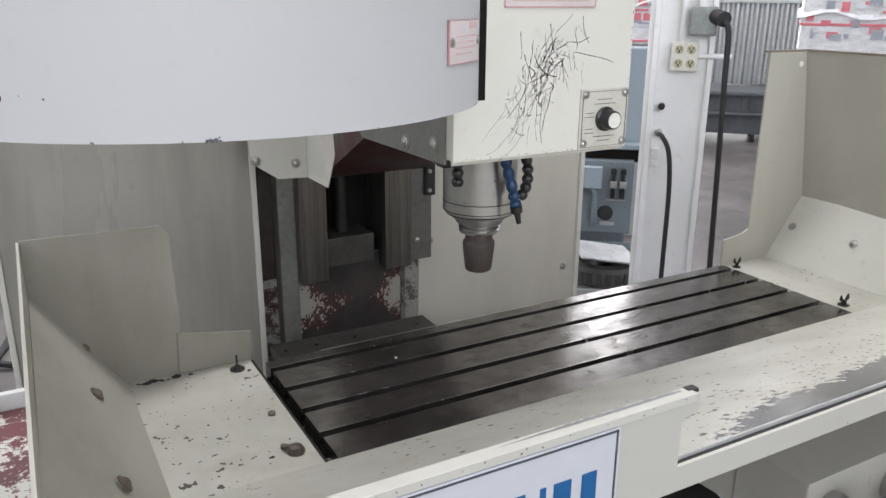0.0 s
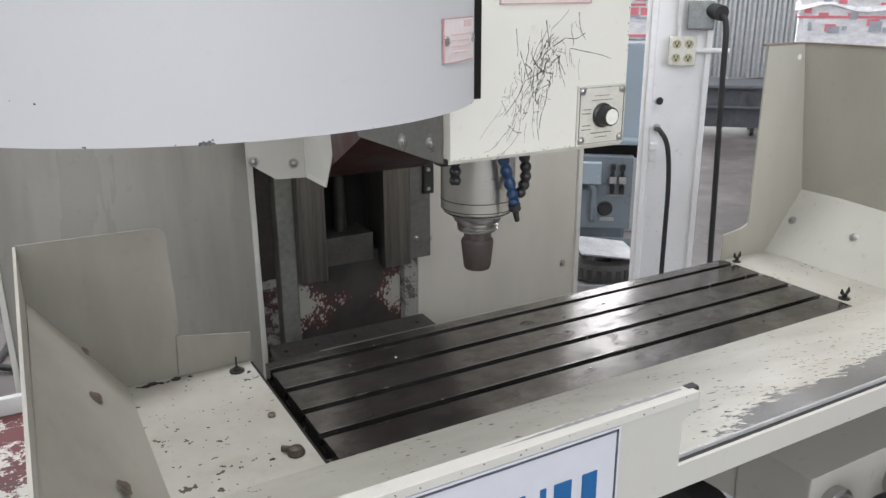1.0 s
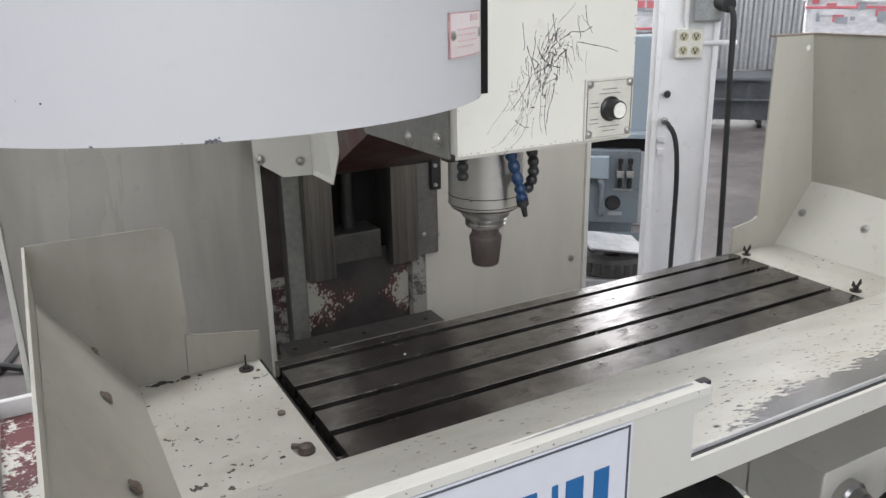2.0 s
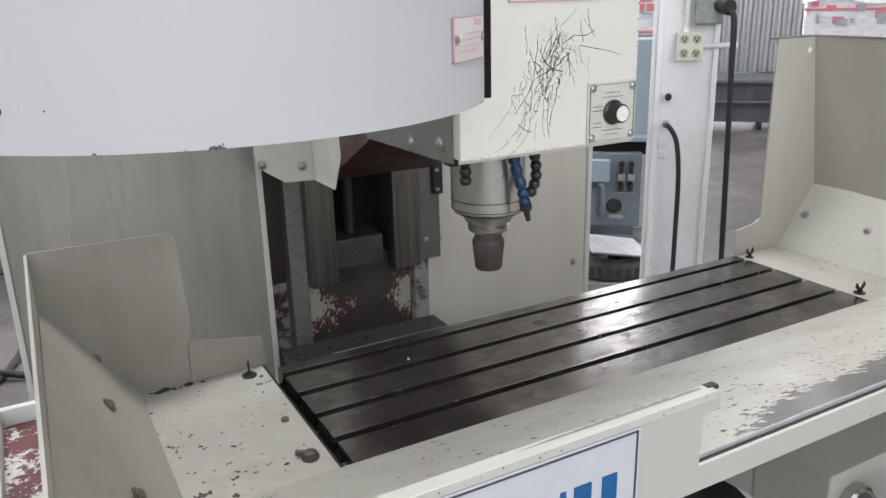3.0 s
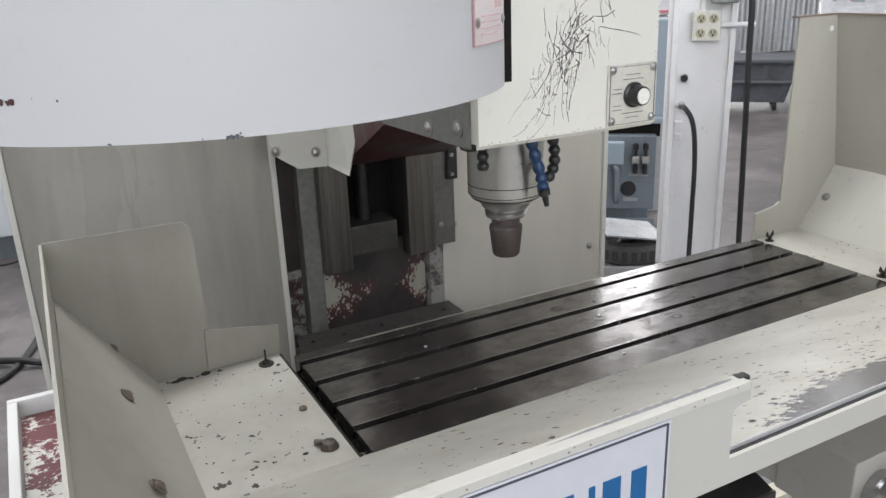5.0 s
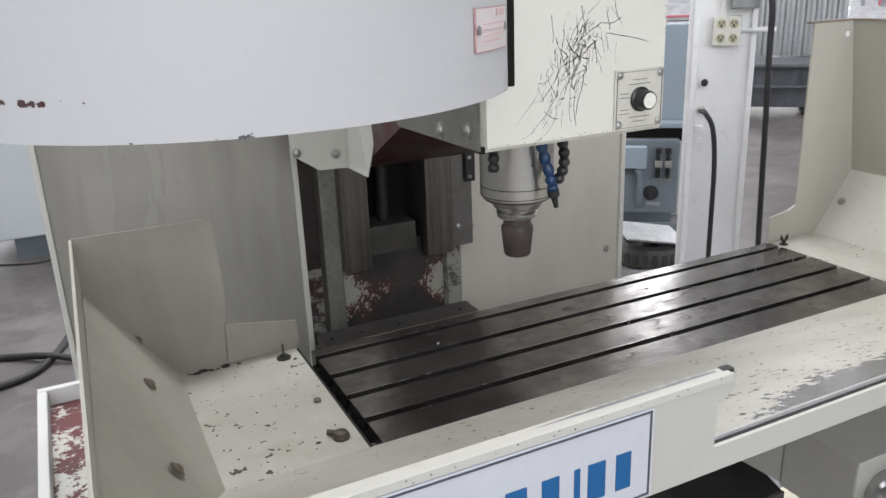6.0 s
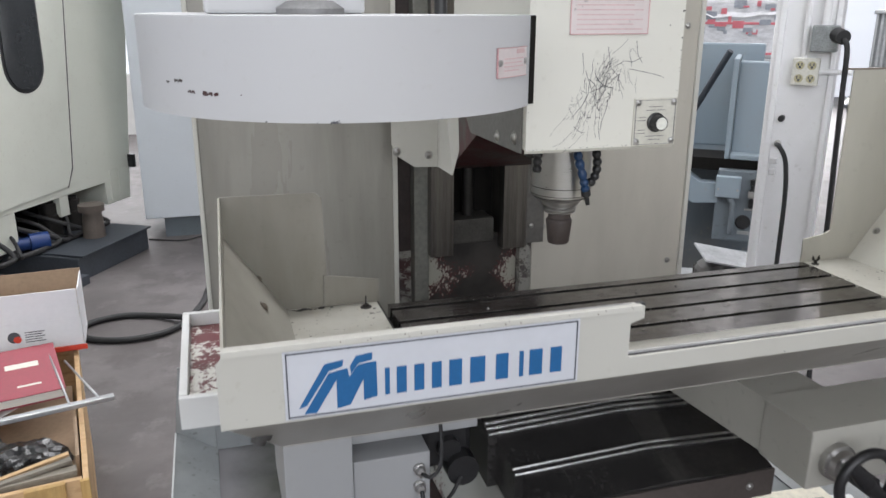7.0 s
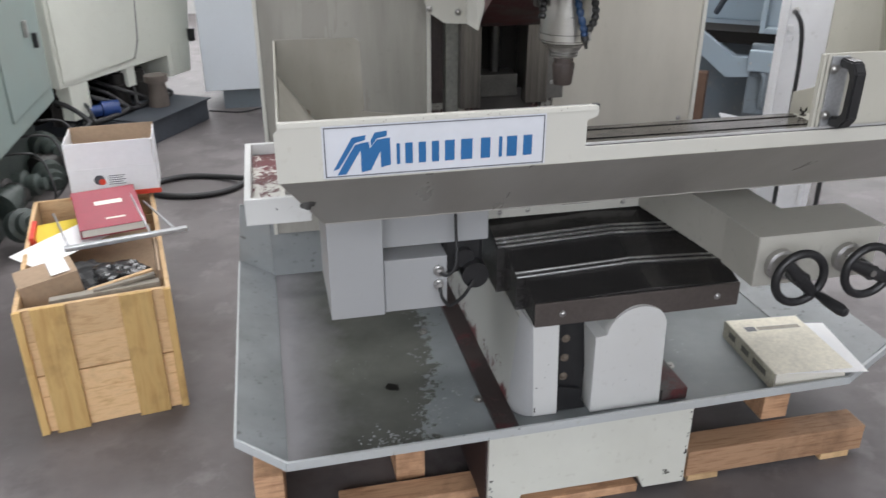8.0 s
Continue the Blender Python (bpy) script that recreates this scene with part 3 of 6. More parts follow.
prism(bm, [(0.62, 0.3365), (0.720, 0.3365), (0.70, 0.40), (0.62, 0.42)], "y", 0.522, 0.53)
slot = lower_part("slot_plate", bm, black_plastic, bed)
for z in (0.44, 0.50, 0.56):
    lower_part("bolt", screw(B(), (0.655, 0.535, z), (0, -1, 0), 0.008), rusty, slot)

bm = B()
floor_line = [(-0.10, 0.45), (1.518, 0.475), (1.518, 1.85), (-0.10, 1.85)]
prism(bm, floor_line, "z", 0.3265, 0.334)
tray = lower_part("chip_tray", bm, oily_tray, mill, "grey painted steel drip tray")
bm = B()
sheet(bm, [(-0.10, 0.455, 0.3345), (-0.10, 1.545, 0.3345), (-0.225, 1.62, 0.372), (-0.225, 0.545, 0.372)][::-1], 0.004)
lower_part("tray_wing", bm, tray_grey, tray)
bm = B()
sheet(bm, [(1.518, 0.475, 0.3345), (1.518, 1.545, 0.3345), (1.745, 1.62, 0.372), (1.745, 0.585, 0.372)], 0.004)
lower_part("tray_wing", bm, tray_grey, tray)
bm = sheet(B(), [(-0.10, 1.545, 0.3345), (-0.225, 1.62, 0.372), (-0.20, 1.62, 0.60), (-0.10, 1.56, 0.60)], 0.004)
sheet(bm, [(-0.10, 1.545, 0.3345), (-0.10, 1.56, 0.60), (1.518, 1.56, 0.60), (1.518, 1.545, 0.3345)], 0.004)
lower_part("tray_back", bm, tray_grey, tray)
bm = B()
rim = [(-0.226, 1.62, 0.367), (-0.227, 0.545, 0.366), (-0.102, 0.437, 0.354), (1.518, 0.465, 0.354), (1.747, 0.580, 0.366), (1.747, 1.62, 0.367)]
for a, b in zip(rim, rim[1:]):
    a, b = Vector(a), Vector(b)
    side = (b - a).cross(Vector((0, 0, 1))).normalized() * 0.004
    solid(bm, [a - side - Vector((0, 0, 0.020)), a + side - Vector((0, 0, 0.020)), a + side + Vector((0, 0, 0.005)), a - side + Vector((0, 0, 0.005))],
          [b - side - Vector((0, 0, 0.020)), b + side - Vector((0, 0, 0.020)), b + side + Vector((0, 0, 0.005)), b - side + Vector((0, 0, 0.005))])
lower_part("tray_rim", bm, painted("pale_rim_paint", (0.46, 0.485, 0.49), 0.4, 0.3, chips=0.05), tray, "pale grey folded rim")
for p in ((0.44, 0.62), (0.36, 1.02), (1.05, 0.66)):
    bm = turned(B(), (*p, 0.3342), [(0.014, 0), (0.014, 0.004), (0.008, 0.005), (0.008, 0.012), (0.0005, 0.0125)], seg=12)
    lower_part("tray_bolt", bm, zinc, tray)

# way cover at the front of the saddle
def crest(y):
    return 0.722 + 0.33 * (y - 0.455)


steps = [(0.455, 0.56, 0.533, 1.092, 0.0), (0.543, 0.67, 0.512, 1.076, 0.004), (0.65, 0.80, 0.491, 1.062, 0.008)]
cover = None
for y0, y1, x0, x1, up in steps:
    xm, bm = (x0 + x1) / 2 + 0.03, B()
    solid(bm, [(x0, y0, 0.66), (x1, y0, 0.66), (x1, y0, crest(y0) + up), (xm, y0, crest(y0) + up + 0.012), (x0, y0, crest(y0) + up)],
          [(x0, y1, 0.67), (x1, y1, 0.67), (x1, y1, crest(y1) + up), (xm, y1, crest(y1) + up + 0.012), (x0, y1, crest(y1) + up)])
    if cover is None:
        cover = lower_part("way_cover", bm, dark_cover, mill, "black telescopic way cover")
    else:
        lower_part("cover_section", bm, dark_cover, cover)
for (y0, y1, x0, x1, up), count in zip(steps[1:], (2, 3)):
    for k in range(count):
        y = y0 - 0.003 + 0.015 * k
        z, xm = crest(y) + up + 0.001, (x0 + x1) / 2 + 0.03
        strip = [tube(B(), [(x0, y, z), (xm, y, z + 0.012), (x1, y, z)], 0.0042, 8)]
        lower_part("wiper_strip", strip[0], wiper_steel, cover)
bm = B()
box(bm, 0.533, 1.092, 0.448, 0.4545, 0.658, 0.724, 0.002)
lower_part("cover_front", bm, plain("brown_grey_sheet", (0.115, 0.098, 0.09), 0.42, 0.5, 0.15, 10), cover, "brown-grey front sheet of the cover")
for x in (0.605, 1.03):
    bm = B()
    screw(bm, (x, 0.448, 0.69), (0, -1, 0), 0.006)
    lower_part("screw", bm, bright_steel, cover)

# saddle and the boxes below the table
bm = B()
box(bm, 0.46, 1.10, 0.76, 0.98, 0.83, 0.985, 0.006)
# Dark plate enamel paints the shade under the table onto the saddle.
lower_part("saddle", bm, plate_shaded, mill)
bm = B()
box(bm, 0.042, 0.178, 0.58, 0.86, 0.667, 1.02, 0.003)
lower_part("cover_box", bm, box_paint, mill, "off-white sheet metal cover box")
bm = B()
box(bm, 0.180, 0.342, 0.592, 0.86, 0.667, 0.812, 0.003)
box(bm, 0.180, 0.459, 0.63, 0.86, 0.830, 0.98, 0.003)
motor_box = lower_part("motor_box", bm, box_paint, mill, "off-white box with two cable glands")
for z in (0.775, 0.735):
    bm = B()
    turned(bm, (0.318, 0.592, z), [(0.013, 0), (0.013, 0.008), (0.010, 0.009), (0.010, 0.022), (0.006, 0.023), (0.0005, 0.024)], (0, -1, 0), 18)
    lower_part("cable_gland", bm, bright_steel, motor_box)
bm = B()
tube(bm, smooth_path([(0.318, 0.57, 0.775), (0.335, 0.555, 0.775), (0.36, 0.57, 0.80), (0.365, 0.60, 0.90), (0.362, 0.60, 1.02)]), 0.0042)
tube(bm, smooth_path([(0.318, 0.57, 0.735), (0.322, 0.56, 0.71), (0.345, 0.57, 0.68), (0.39, 0.60, 0.69), (0.42, 0.62, 0.72)]), 0.0045)
lower_part("cable", bm, black_rubber, motor_box)
bm = B()
box(bm, 0.345, 0.455, 0.66, 0.86, 0.725, 0.829, 0.012)
rod(bm, (0.425, 0.62, 0.732), (0.425, 0.70, 0.732), 0.036, seg=20)
rod(bm, (0.40, 0.64, 0.775), (0.40, 0.70, 0.775), 0.026, seg=16)
lower_part("drive_motor", bm, black_plastic, mill)
bm = box(B(), 0.465, 1.03, 0.738, 0.7595, 0.838, 0.872, 0.003)
rail = lower_part("saddle_rail", bm, cream, mill, "cream rail along the saddle front")
lower_part("slot", box(B(), 0.70, 0.78, 0.7372, 0.7379, 0.862, 0.868), slot_black, rail)
for x in (0.52, 0.60, 0.88, 0.97):
    lower_part("screw", screw(B(), (x, 0.738, 0.855), (0, -1, 0), 0.005), zinc, rail)
# wheel box with its two handwheels
bm = B()
box(bm, 0.978, 1.285, 0.225, 0.36, 0.838, 0.958, 0.004)
solid(bm, [(0.982, 0.355, 0.842), (1.13, 0.355, 0.842), (1.13, 0.355, 0.957), (0.982, 0.355, 0.957)],
      [(0.93, 0.86, 0.84), (1.10, 0.86, 0.84), (1.10, 0.86, 0.965), (0.93, 0.86, 0.965)])
wheel_box = wheel_part("wheel_box", bm, wheel_box_paint, mill, "cream gear box for the hand feed")
bm = B()
box(bm, 0.972, 1.291, 0.221, 0.364, 0.958, 0.963, 0.001)
wheel_part("lid", bm, wheel_box_paint, wheel_box)
for k, (x, turn) in enumerate(((1.035, 45), (1.205, 65))):
    bm = B()
    turned(bm, (x, 0.2245, 0.893), [(0.036, 0), (0.036, 0.014), (0.03, 0.018), (0.027, 0.03), (0.018, 0.032), (0.018, 0.05), (0.0005, 0.05)], (0, -1, 0), 28)
    wheel_part("dial", bm, bright_steel, wheel_box, "bright graduated dial")
    bm = B()
    c = Vector((x, 0.148, 0.893))
    tube(bm, [c + Vector((0.058 * math.cos(a), 0, 0.058 * math.sin(a))) for a in [2 * math.pi * i / 40 for i in range(40)]], 0.0095, 12, True)
    rod(bm, c + Vector((0, 0.03, 0)), c + Vector((0, -0.012, 0)), 0.018)
    for i in range(2):
        a = radians(turn + 90 + 180 * i)
        rod(bm, c, c + Vector((0.06 * math.cos(a), 0, 0.06 * math.sin(a))), 0.017, 0.012, 12)
    wheel = wheel_part("handwheel", bm, black_plastic, wheel_box, "black handwheel")
    bm = B()
    a = radians(-42)
    g = c + Vector((0.058 * math.cos(a), -0.008, 0.058 * math.sin(a)))
    if k == 0:
        turned(bm, g, [(0.007, 0), (0.009, 0.01), (0.0125, 0.035), (0.0135, 0.072), (0.010, 0.085), (0.0005, 0.088)], (0.1, -1, -0.02), 16)
        wheel_part("grip", bm, black_plastic, wheel)
    else:
        rod(bm, c + Vector((0, -0.012, 0)), c + Vector((0, -0.018, 0)), 0.007)
        wheel_part("hub_nut", bm, zinc, wheel)

# table and the chip basin round it
TOP = 1.046
SLOTS = (0.577, 0.657, 0.737, 0.817)
bm = B()
profile = [(0.505, 0.985), (0.505, TOP)]
for y in SLOTS:
    profile += [(y - 0.0072, TOP), (y - 0.0072, TOP - 0.016), (y - 0.014, TOP - 0.016), (y - 0.014, TOP - 0.028), (y + 0.014, TOP - 0.028), (y + 0.014, TOP - 0.016), (y + 0.0072, TOP - 0.016), (y + 0.0072, TOP)]
profile += [(0.852, TOP), (0.852, 0.985)]
prism(bm, profile, "x", 0.302, 1.434)
table = part("table", bm, iron, mill, "dark oily ground iron table with T-slots")
# Black strips along the bottom of each T-slot.
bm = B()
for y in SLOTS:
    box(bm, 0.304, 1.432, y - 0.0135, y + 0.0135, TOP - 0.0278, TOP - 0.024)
part("slot_floor", bm, slot_black, table)
# Bright strips paint the highlight on the slots' far edges, left part only.
for y in SLOTS:
    bm = B()
    box(bm, 0.303, 0.86, y + 0.0074, y + 0.0088, TOP + 0.0002, TOP + 0.0007)
    part("slot_glint", bm, wiper_steel, table)
rnd = random.Random(5)
crumbs = B()
for _ in range(14):
    x, y, s = rnd.uniform(0.33, 1.41), rnd.choice((0.545, 0.56, 0.61, 0.68, 0.70, 0.77, 0.79, 0.84)) + rnd.uniform(-0.01, 0.01), rnd.uniform(0.0008, 0.0019)
    box_at = [(x + s * rnd.uniform(0.6, 1.6) * dx, y + s * rnd.uniform(0.6, 1.4) * dy) for dx, dy in ((-1, -1), (1, -1), (1, 1), (-1, 1))]
    prism(crumbs, box_at, "z", TOP + 0.0002, TOP + s * 1.2)
# curling grease marks
marks = B()
for cx, cy, heading in ((0.98, 0.70, 0.3), (1.04, 0.715, -0.4), (0.97, 0.615, 0.5), (1.03, 0.625, -0.2), (1.10, 0.61, 0.6), (0.84, 0.70, 0.2), (0.89, 0.62, 0.9), (0.80, 0.78, 0.0), (1.20, 0.70, 0.4), (1.15, 0.61, 2.0)):
    line, curl = [Vector((cx, cy, TOP + 0.0003))], rnd.uniform(-0.2, 0.2)
    for k in range(26):
        curl += rnd.uniform(-0.28, 0.28)
        curl = max(-0.75, min(0.75, curl))
        heading += curl
        step = line[-1] + 0.0042 * Vector((math.cos(heading) * 1.4, math.sin(heading), 0))
        step.y = max(cy - 0.024, min(cy + 0.024, step.y))
        line.append(step)
    for a, b in zip(line, line[1:]):
        side = (b - a).cross(Vector((0, 0, 1))).normalized() * 0.0007
        marks.faces.new([marks.verts.new(p) for p in (a - side, a + side, b + side, b - side)])
bmesh.ops.remove_doubles(marks, verts=marks.verts, dist=0.0003)
bmesh.ops.recalc_face_normals(marks, faces=marks.faces)
tagged(part("grease_marks", marks, plain("brown_grease", (0.055, 0.042, 0.036), 0.35, 0.3, 0.4, 30), table, "curling brown grease marks"), kind="stuff")
tagged(part("metal_crumbs", crumbs, wiper_steel, table, "bright metal crumbs"), kind="stuff")
# Black floor strip in the gap between deck and table.
bm = B()
box(bm, 0.282, 0.3015, 0.50, 0.875, 0.99, 1.004)
part("gutter", bm, slot_black, mill, "black gutter")
bm = B()
box(bm, 0.281, 0.2845, 0.505, 0.872, 0.99, TOP + 0.001)
box(bm, 0.285, 0.300, 0.51, 0.545, 1.004, 1.026, 0.003)
part("gutter_edge", bm, dark_iron, mill)

bm = B()
box(bm, 0.072, 0.284, 0.495, 0.88, TOP - 0.006, TOP)
deck_l = part("deck", bm, deck_mat, mill, "chipped cream deck plate")
bm = B()
box(bm, 1.4355, 1.585, 0.495, 0.862, TOP - 0.006, TOP)
deck_r = part("deck", bm, deck_mat, mill, "chipped cream deck plate")
bm = B()
sheet(bm, [(-0.058, 0.038, 1.2605), (1.70, 0.038, 1.2605), (1.70, 0.508, TOP - 0.0005), (-0.058, 0.508, TOP - 0.0005)], 0.004)
part("front_slope", bm, deck_mat, mill, "cream slope worn to bare steel beside the lip")
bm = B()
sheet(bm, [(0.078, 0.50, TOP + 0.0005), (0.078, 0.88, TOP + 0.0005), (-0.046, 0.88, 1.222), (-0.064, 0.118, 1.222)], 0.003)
slope_l = part("side_slope", bm, slope_shaded, mill)
bm = B()
sheet(bm, [(1.580, 0.50, TOP + 0.0005), (1.690, 0.247, 1.19), (1.690, 0.858, 1.19), (1.580, 0.858, TOP + 0.0005)], 0.003)
# Right slope: the same cream enamel in its lit tone.
slope_r = part("side_slope", bm, painted("lit_slope_enamel", (0.63, 0.62, 0.56), 0.36, 0.2), mill)
nl = Vector((0.176, 0, 0.130)).normalized()
for x, y, z in ((0.020, 0.880, 1.124), (0.018, 0.700, 1.127), (0.020, 0.46, 1.124)):
    bm = B()
    screw(bm, Vector((x, y, z)) + nl * 0.0012, nl, 0.008)
    part("screw", bm, rusty, slope_l)
nr = Vector((-0.144, 0, 0.110)).normalized()
for x, y, z in ((1.638, 0.824, 1.122), (1.638, 0.658, 1.122)):
    bm = B()
    screw(bm, Vector((x, y, z)) + nr * 0.001, nr, 0.007)
    part("screw", bm, zinc, slope_r)
bm = B()
solid(bm, [(-0.066, 0.03, 1.244), (-0.048, 0.882, 1.220), (-0.048, 0.882, 1.310), (-0.066, 0.03, 1.266)],
      [(-0.070, 0.03, 1.244), (-0.052, 0.882, 1.220), (-0.052, 0.882, 1.310), (-0.070, 0.03, 1.266)])
part("basin_wall", bm, basin_paint, mill)
bm = B()
prism(bm, [(-0.048, 1.04), (0.285, 1.04), (0.285, 1.10), (0.170, 1.112), (0.165, 1.298), (0.152, 1.310), (-0.048, 1.312)], "y", 0.878, 0.882)
back_l = part("back_plate", bm, plate_shaded, mill)
bm = B()
prism(bm, [(0.160, 1.048), (0.286, 1.048), (0.286, 1.101), (0.162, 1.121)], "y", 0.8745, 0.8775)
part("patch_plate", bm, plate_shaded, back_l)
bm = B()
prism(bm, [(1.426, 1.03), (1.690, 1.03), (1.690, 1.19), (1.632, 1.545), (1.507, 1.545), (1.507, 1.128), (1.487, 1.119), (1.426, 1.110)], "y", 0.848, 0.852)
part("back_plate", bm, basin_paint, mill)
bm = B()
solid(bm, [(1.690, 0.03, 1.244), (1.690, 0.50, 1.02), (1.690, 0.852, 1.02), (1.690, 0.852, 1.19), (1.632, 0.852, 1.545), (1.632, 0.03, 1.545)],
      [(1.694, 0.03, 1.244), (1.694, 0.50, 1.02), (1.694, 0.852, 1.02), (1.694, 0.852, 1.19), (1.636, 0.852, 1.545), (1.636, 0.03, 1.545)])
side_r = part("basin_wall", bm, basin_paint, mill)
bm = B()
box(bm, 1.495, 1.636, 0.8475, 0.860, 1.5455, 1.550)
box(bm, 1.630, 1.645, 0.03, 0.847, 1.5455, 1.550)
part("wall_flange", bm, plain("rust_stained_edge", (0.24, 0.20, 0.165), 0.5, 0.1, 0.4, 30), side_r)
# White disc paints the light showing through a mounting hole.
bm = B()
rod(bm, (1.616, 0.8475, 1.517), (1.616, 0.8465, 1.517), 0.0065, seg=20)
part("hole_light", bm, white_paper, side_r)

# apron with its sign
bm = B()
prism(bm, [(-0.072, 1.24), (1.79, 1.24), (1.79, 1.2655), (0.437, 1.2655), (0.437, 1.312), (0.456, 1.318), (0.456, 1.334), (-0.06, 1.334), (-0.072, 1.32)], "y", -0.004, 0.0)
apron = apron_part("apron", bm, cream_chipped, mill, "chipped cream apron along the front")
bm = B()
box(bm, -0.066, 0.452, -0.0045, 0.009, 1.3335, 1.3360, 0.001)
apron_part("top_flange", bm, cream_chipped, apron)
bm = B()
box(bm, -0.066, 0.452, -0.0056, -0.0046, 1.3285, 1.3362, 0.0004)
apron_part("front_edge", bm, cream, apron)
bm = B()
box(bm, 0.4465, 0.4600, 0.001, 0.010, 1.327, 1.3365, 0.002)
apron_part("end_cap", bm, black_rubber, apron)
# Black strip paints the dark open slot between lip and apron.
bm = B()
box(bm, 0.438, 1.775, 0.0003, 0.0034, 1.2565, 1.2662)
apron_part("lip_seal", bm, black_rubber, apron)
bm = B()
box(bm, 0.440, 1.775, 0.0036, 0.0062, 1.2575, 1.2700, 0.0008)
apron_part("lip_edge", bm, lip_metal, apron)
# Darker copy of the basin enamel; the underside's shade is in its colour.
under_shaded = painted("shaded_underside_enamel", (0.32, 0.305, 0.275), 0.27, 0.3, (0.2, 0.185, 0.16), grain=(2.5, 0.6, 0.6), specks=0.3)
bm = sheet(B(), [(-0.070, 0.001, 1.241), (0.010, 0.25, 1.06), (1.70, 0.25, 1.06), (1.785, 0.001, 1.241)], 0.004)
hopper = apron_part("hopper_front", bm, under_shaded, mill, "beige sloping underside of the basin")
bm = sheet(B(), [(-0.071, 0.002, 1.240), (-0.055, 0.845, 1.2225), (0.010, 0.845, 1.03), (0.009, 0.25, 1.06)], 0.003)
apron_part("hopper_side", bm, under_shaded, hopper)
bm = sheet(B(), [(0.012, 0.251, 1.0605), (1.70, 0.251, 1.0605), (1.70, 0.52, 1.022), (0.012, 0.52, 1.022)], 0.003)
apron_part("hopper_floor", bm, under_shaded, hopper)
bm = B()
box(bm, 0.0, 0.365, -0.0062, -0.0042, 1.2435, 1.328)
sign = apron_part("sign", bm, sign_white, apron, "white sign with blue logo shapes and bars")


def sign_shape(outline, mat=None, name="sign_mark"):
    b2 = B()
    prism(b2, [(x, z) for x, z in outline], "y", -0.0072, -0.0061)
    return apron_part(name, b2, mat or sign_blue, sign)


for x0, x1, z0, z1 in ((0.003, 0.362, 1.3245, 1.326), (0.003, 0.362, 1.2455, 1.247), (0.003, 0.0045, 1.2455, 1.326), (0.3605, 0.362, 1.2455, 1.326)):
    sign_shape([(x0, z0), (x1, z0), (x1, z1), (x0, z1)], ink, "border_line")
# leaning logo blocks and plain open blocks in place of the lettering
for outline in ([(0.0155, 1.2567), (0.0465, 1.3085), (0.068, 1.3112), (0.067, 1.3035), (0.051, 1.2995), (0.0245, 1.2592)],
                [(0.0215, 1.2490), (0.0510, 1.2965), (0.0725, 1.3005), (0.0745, 1.2890), (0.0855, 1.3030), (0.1065, 1.3050), (0.1070, 1.2605), (0.0910, 1.2570), (0.0910, 1.2845), (0.0748, 1.2535), (0.0595, 1.2510), (0.0595, 1.2875), (0.0355, 1.2490)],
                [(0.0755, 1.3020), (0.0828, 1.3145), (0.1020, 1.3165), (0.1015, 1.3075), (0.0858, 1.3050), (0.0765, 1.2930)]):
    sign_shape(outline)
LO, HI = 1.2605, 1.2945
x = 0.1165
for width, gap in ((0.0055, 0.0085), (0.012, 0.0095), (0.012, 0.0095), (0.012, 0.0095), (0.016, 0.0105), (0.019, 0.014), (0.016, 0.0145), (0.0055, 0.008), (0.017, 0.011), (0.015, 0.010)):
    sign_shape([(x, LO), (x + width, LO), (x + width, HI), (x, HI)], name="sign_bar")
    x += width + gap

# wing nuts and pins on the decks
for at, r in (((1.452, 0.824, TOP), 0.0065), ((1.456, 0.543, TOP), 0.008)):
    bm = B()
    turned(bm, at, [(r * 1.5, 0), (r * 1.5, 0.002), (r * 0.7, 0.003), (r * 0.6, 0.012), (0.0005, 0.0125)], seg=16)
    for s in (-1, 1):
        solid(bm, [Vector(at) + Vector((s * r * 0.4, -0.002, 0.006)), Vector(at) + Vector((s * r * 1.9, -0.0015, 0.014)), Vector(at) + Vector((s * r * 1.5, -0.0015, 0.024)), Vector(at) + Vector((s * r * 0.5, -0.002, 0.012))],
              [Vector(at) + Vector((s * r * 0.4, 0.002, 0.006)), Vector(at) + Vector((s * r * 1.9, 0.0015, 0.014)), Vector(at) + Vector((s * r * 1.5, 0.0015, 0.024)), Vector(at) + Vector((s * r * 0.5, 0.002, 0.012))])
    part("wing_nut", bm, dark_iron, mill)
bm = turned(B(), (0.251, 0.848, TOP), [(0.013, 0), (0.013, 0.002), (0.007, 0.003), (0.006, 0.007), (0.0018, 0.008), (0.0016, 0.027), (0.0003, 0.028)], seg=16)
part("deck_pin", bm, dark_iron, mill)
bm = B()
turned(bm, (0.254, 0.551, TOP), [(0.0125, 0), (0.013, 0.003), (0.0095, 0.010), (0.0045, 0.012), (0.0005, 0.0125)], seg=20)
rod(bm, (0.238, 0.565, TOP + 0.006), (0.249, 0.556, TOP + 0.007), 0.0045, 0.004, 10)
part("drain_plug", bm, plain("rusty_plug", (0.11, 0.09, 0.075), 0.45, 0.5, 0.4, 40), mill)
bm = B()
turned(bm, (0.256, 0.670, TOP), [(0.006, 0), (0.006, 0.004), (0.003, 0.006), (0.0005, 0.0065)], seg=12)
part("deck_screw", bm, rusty, mill)


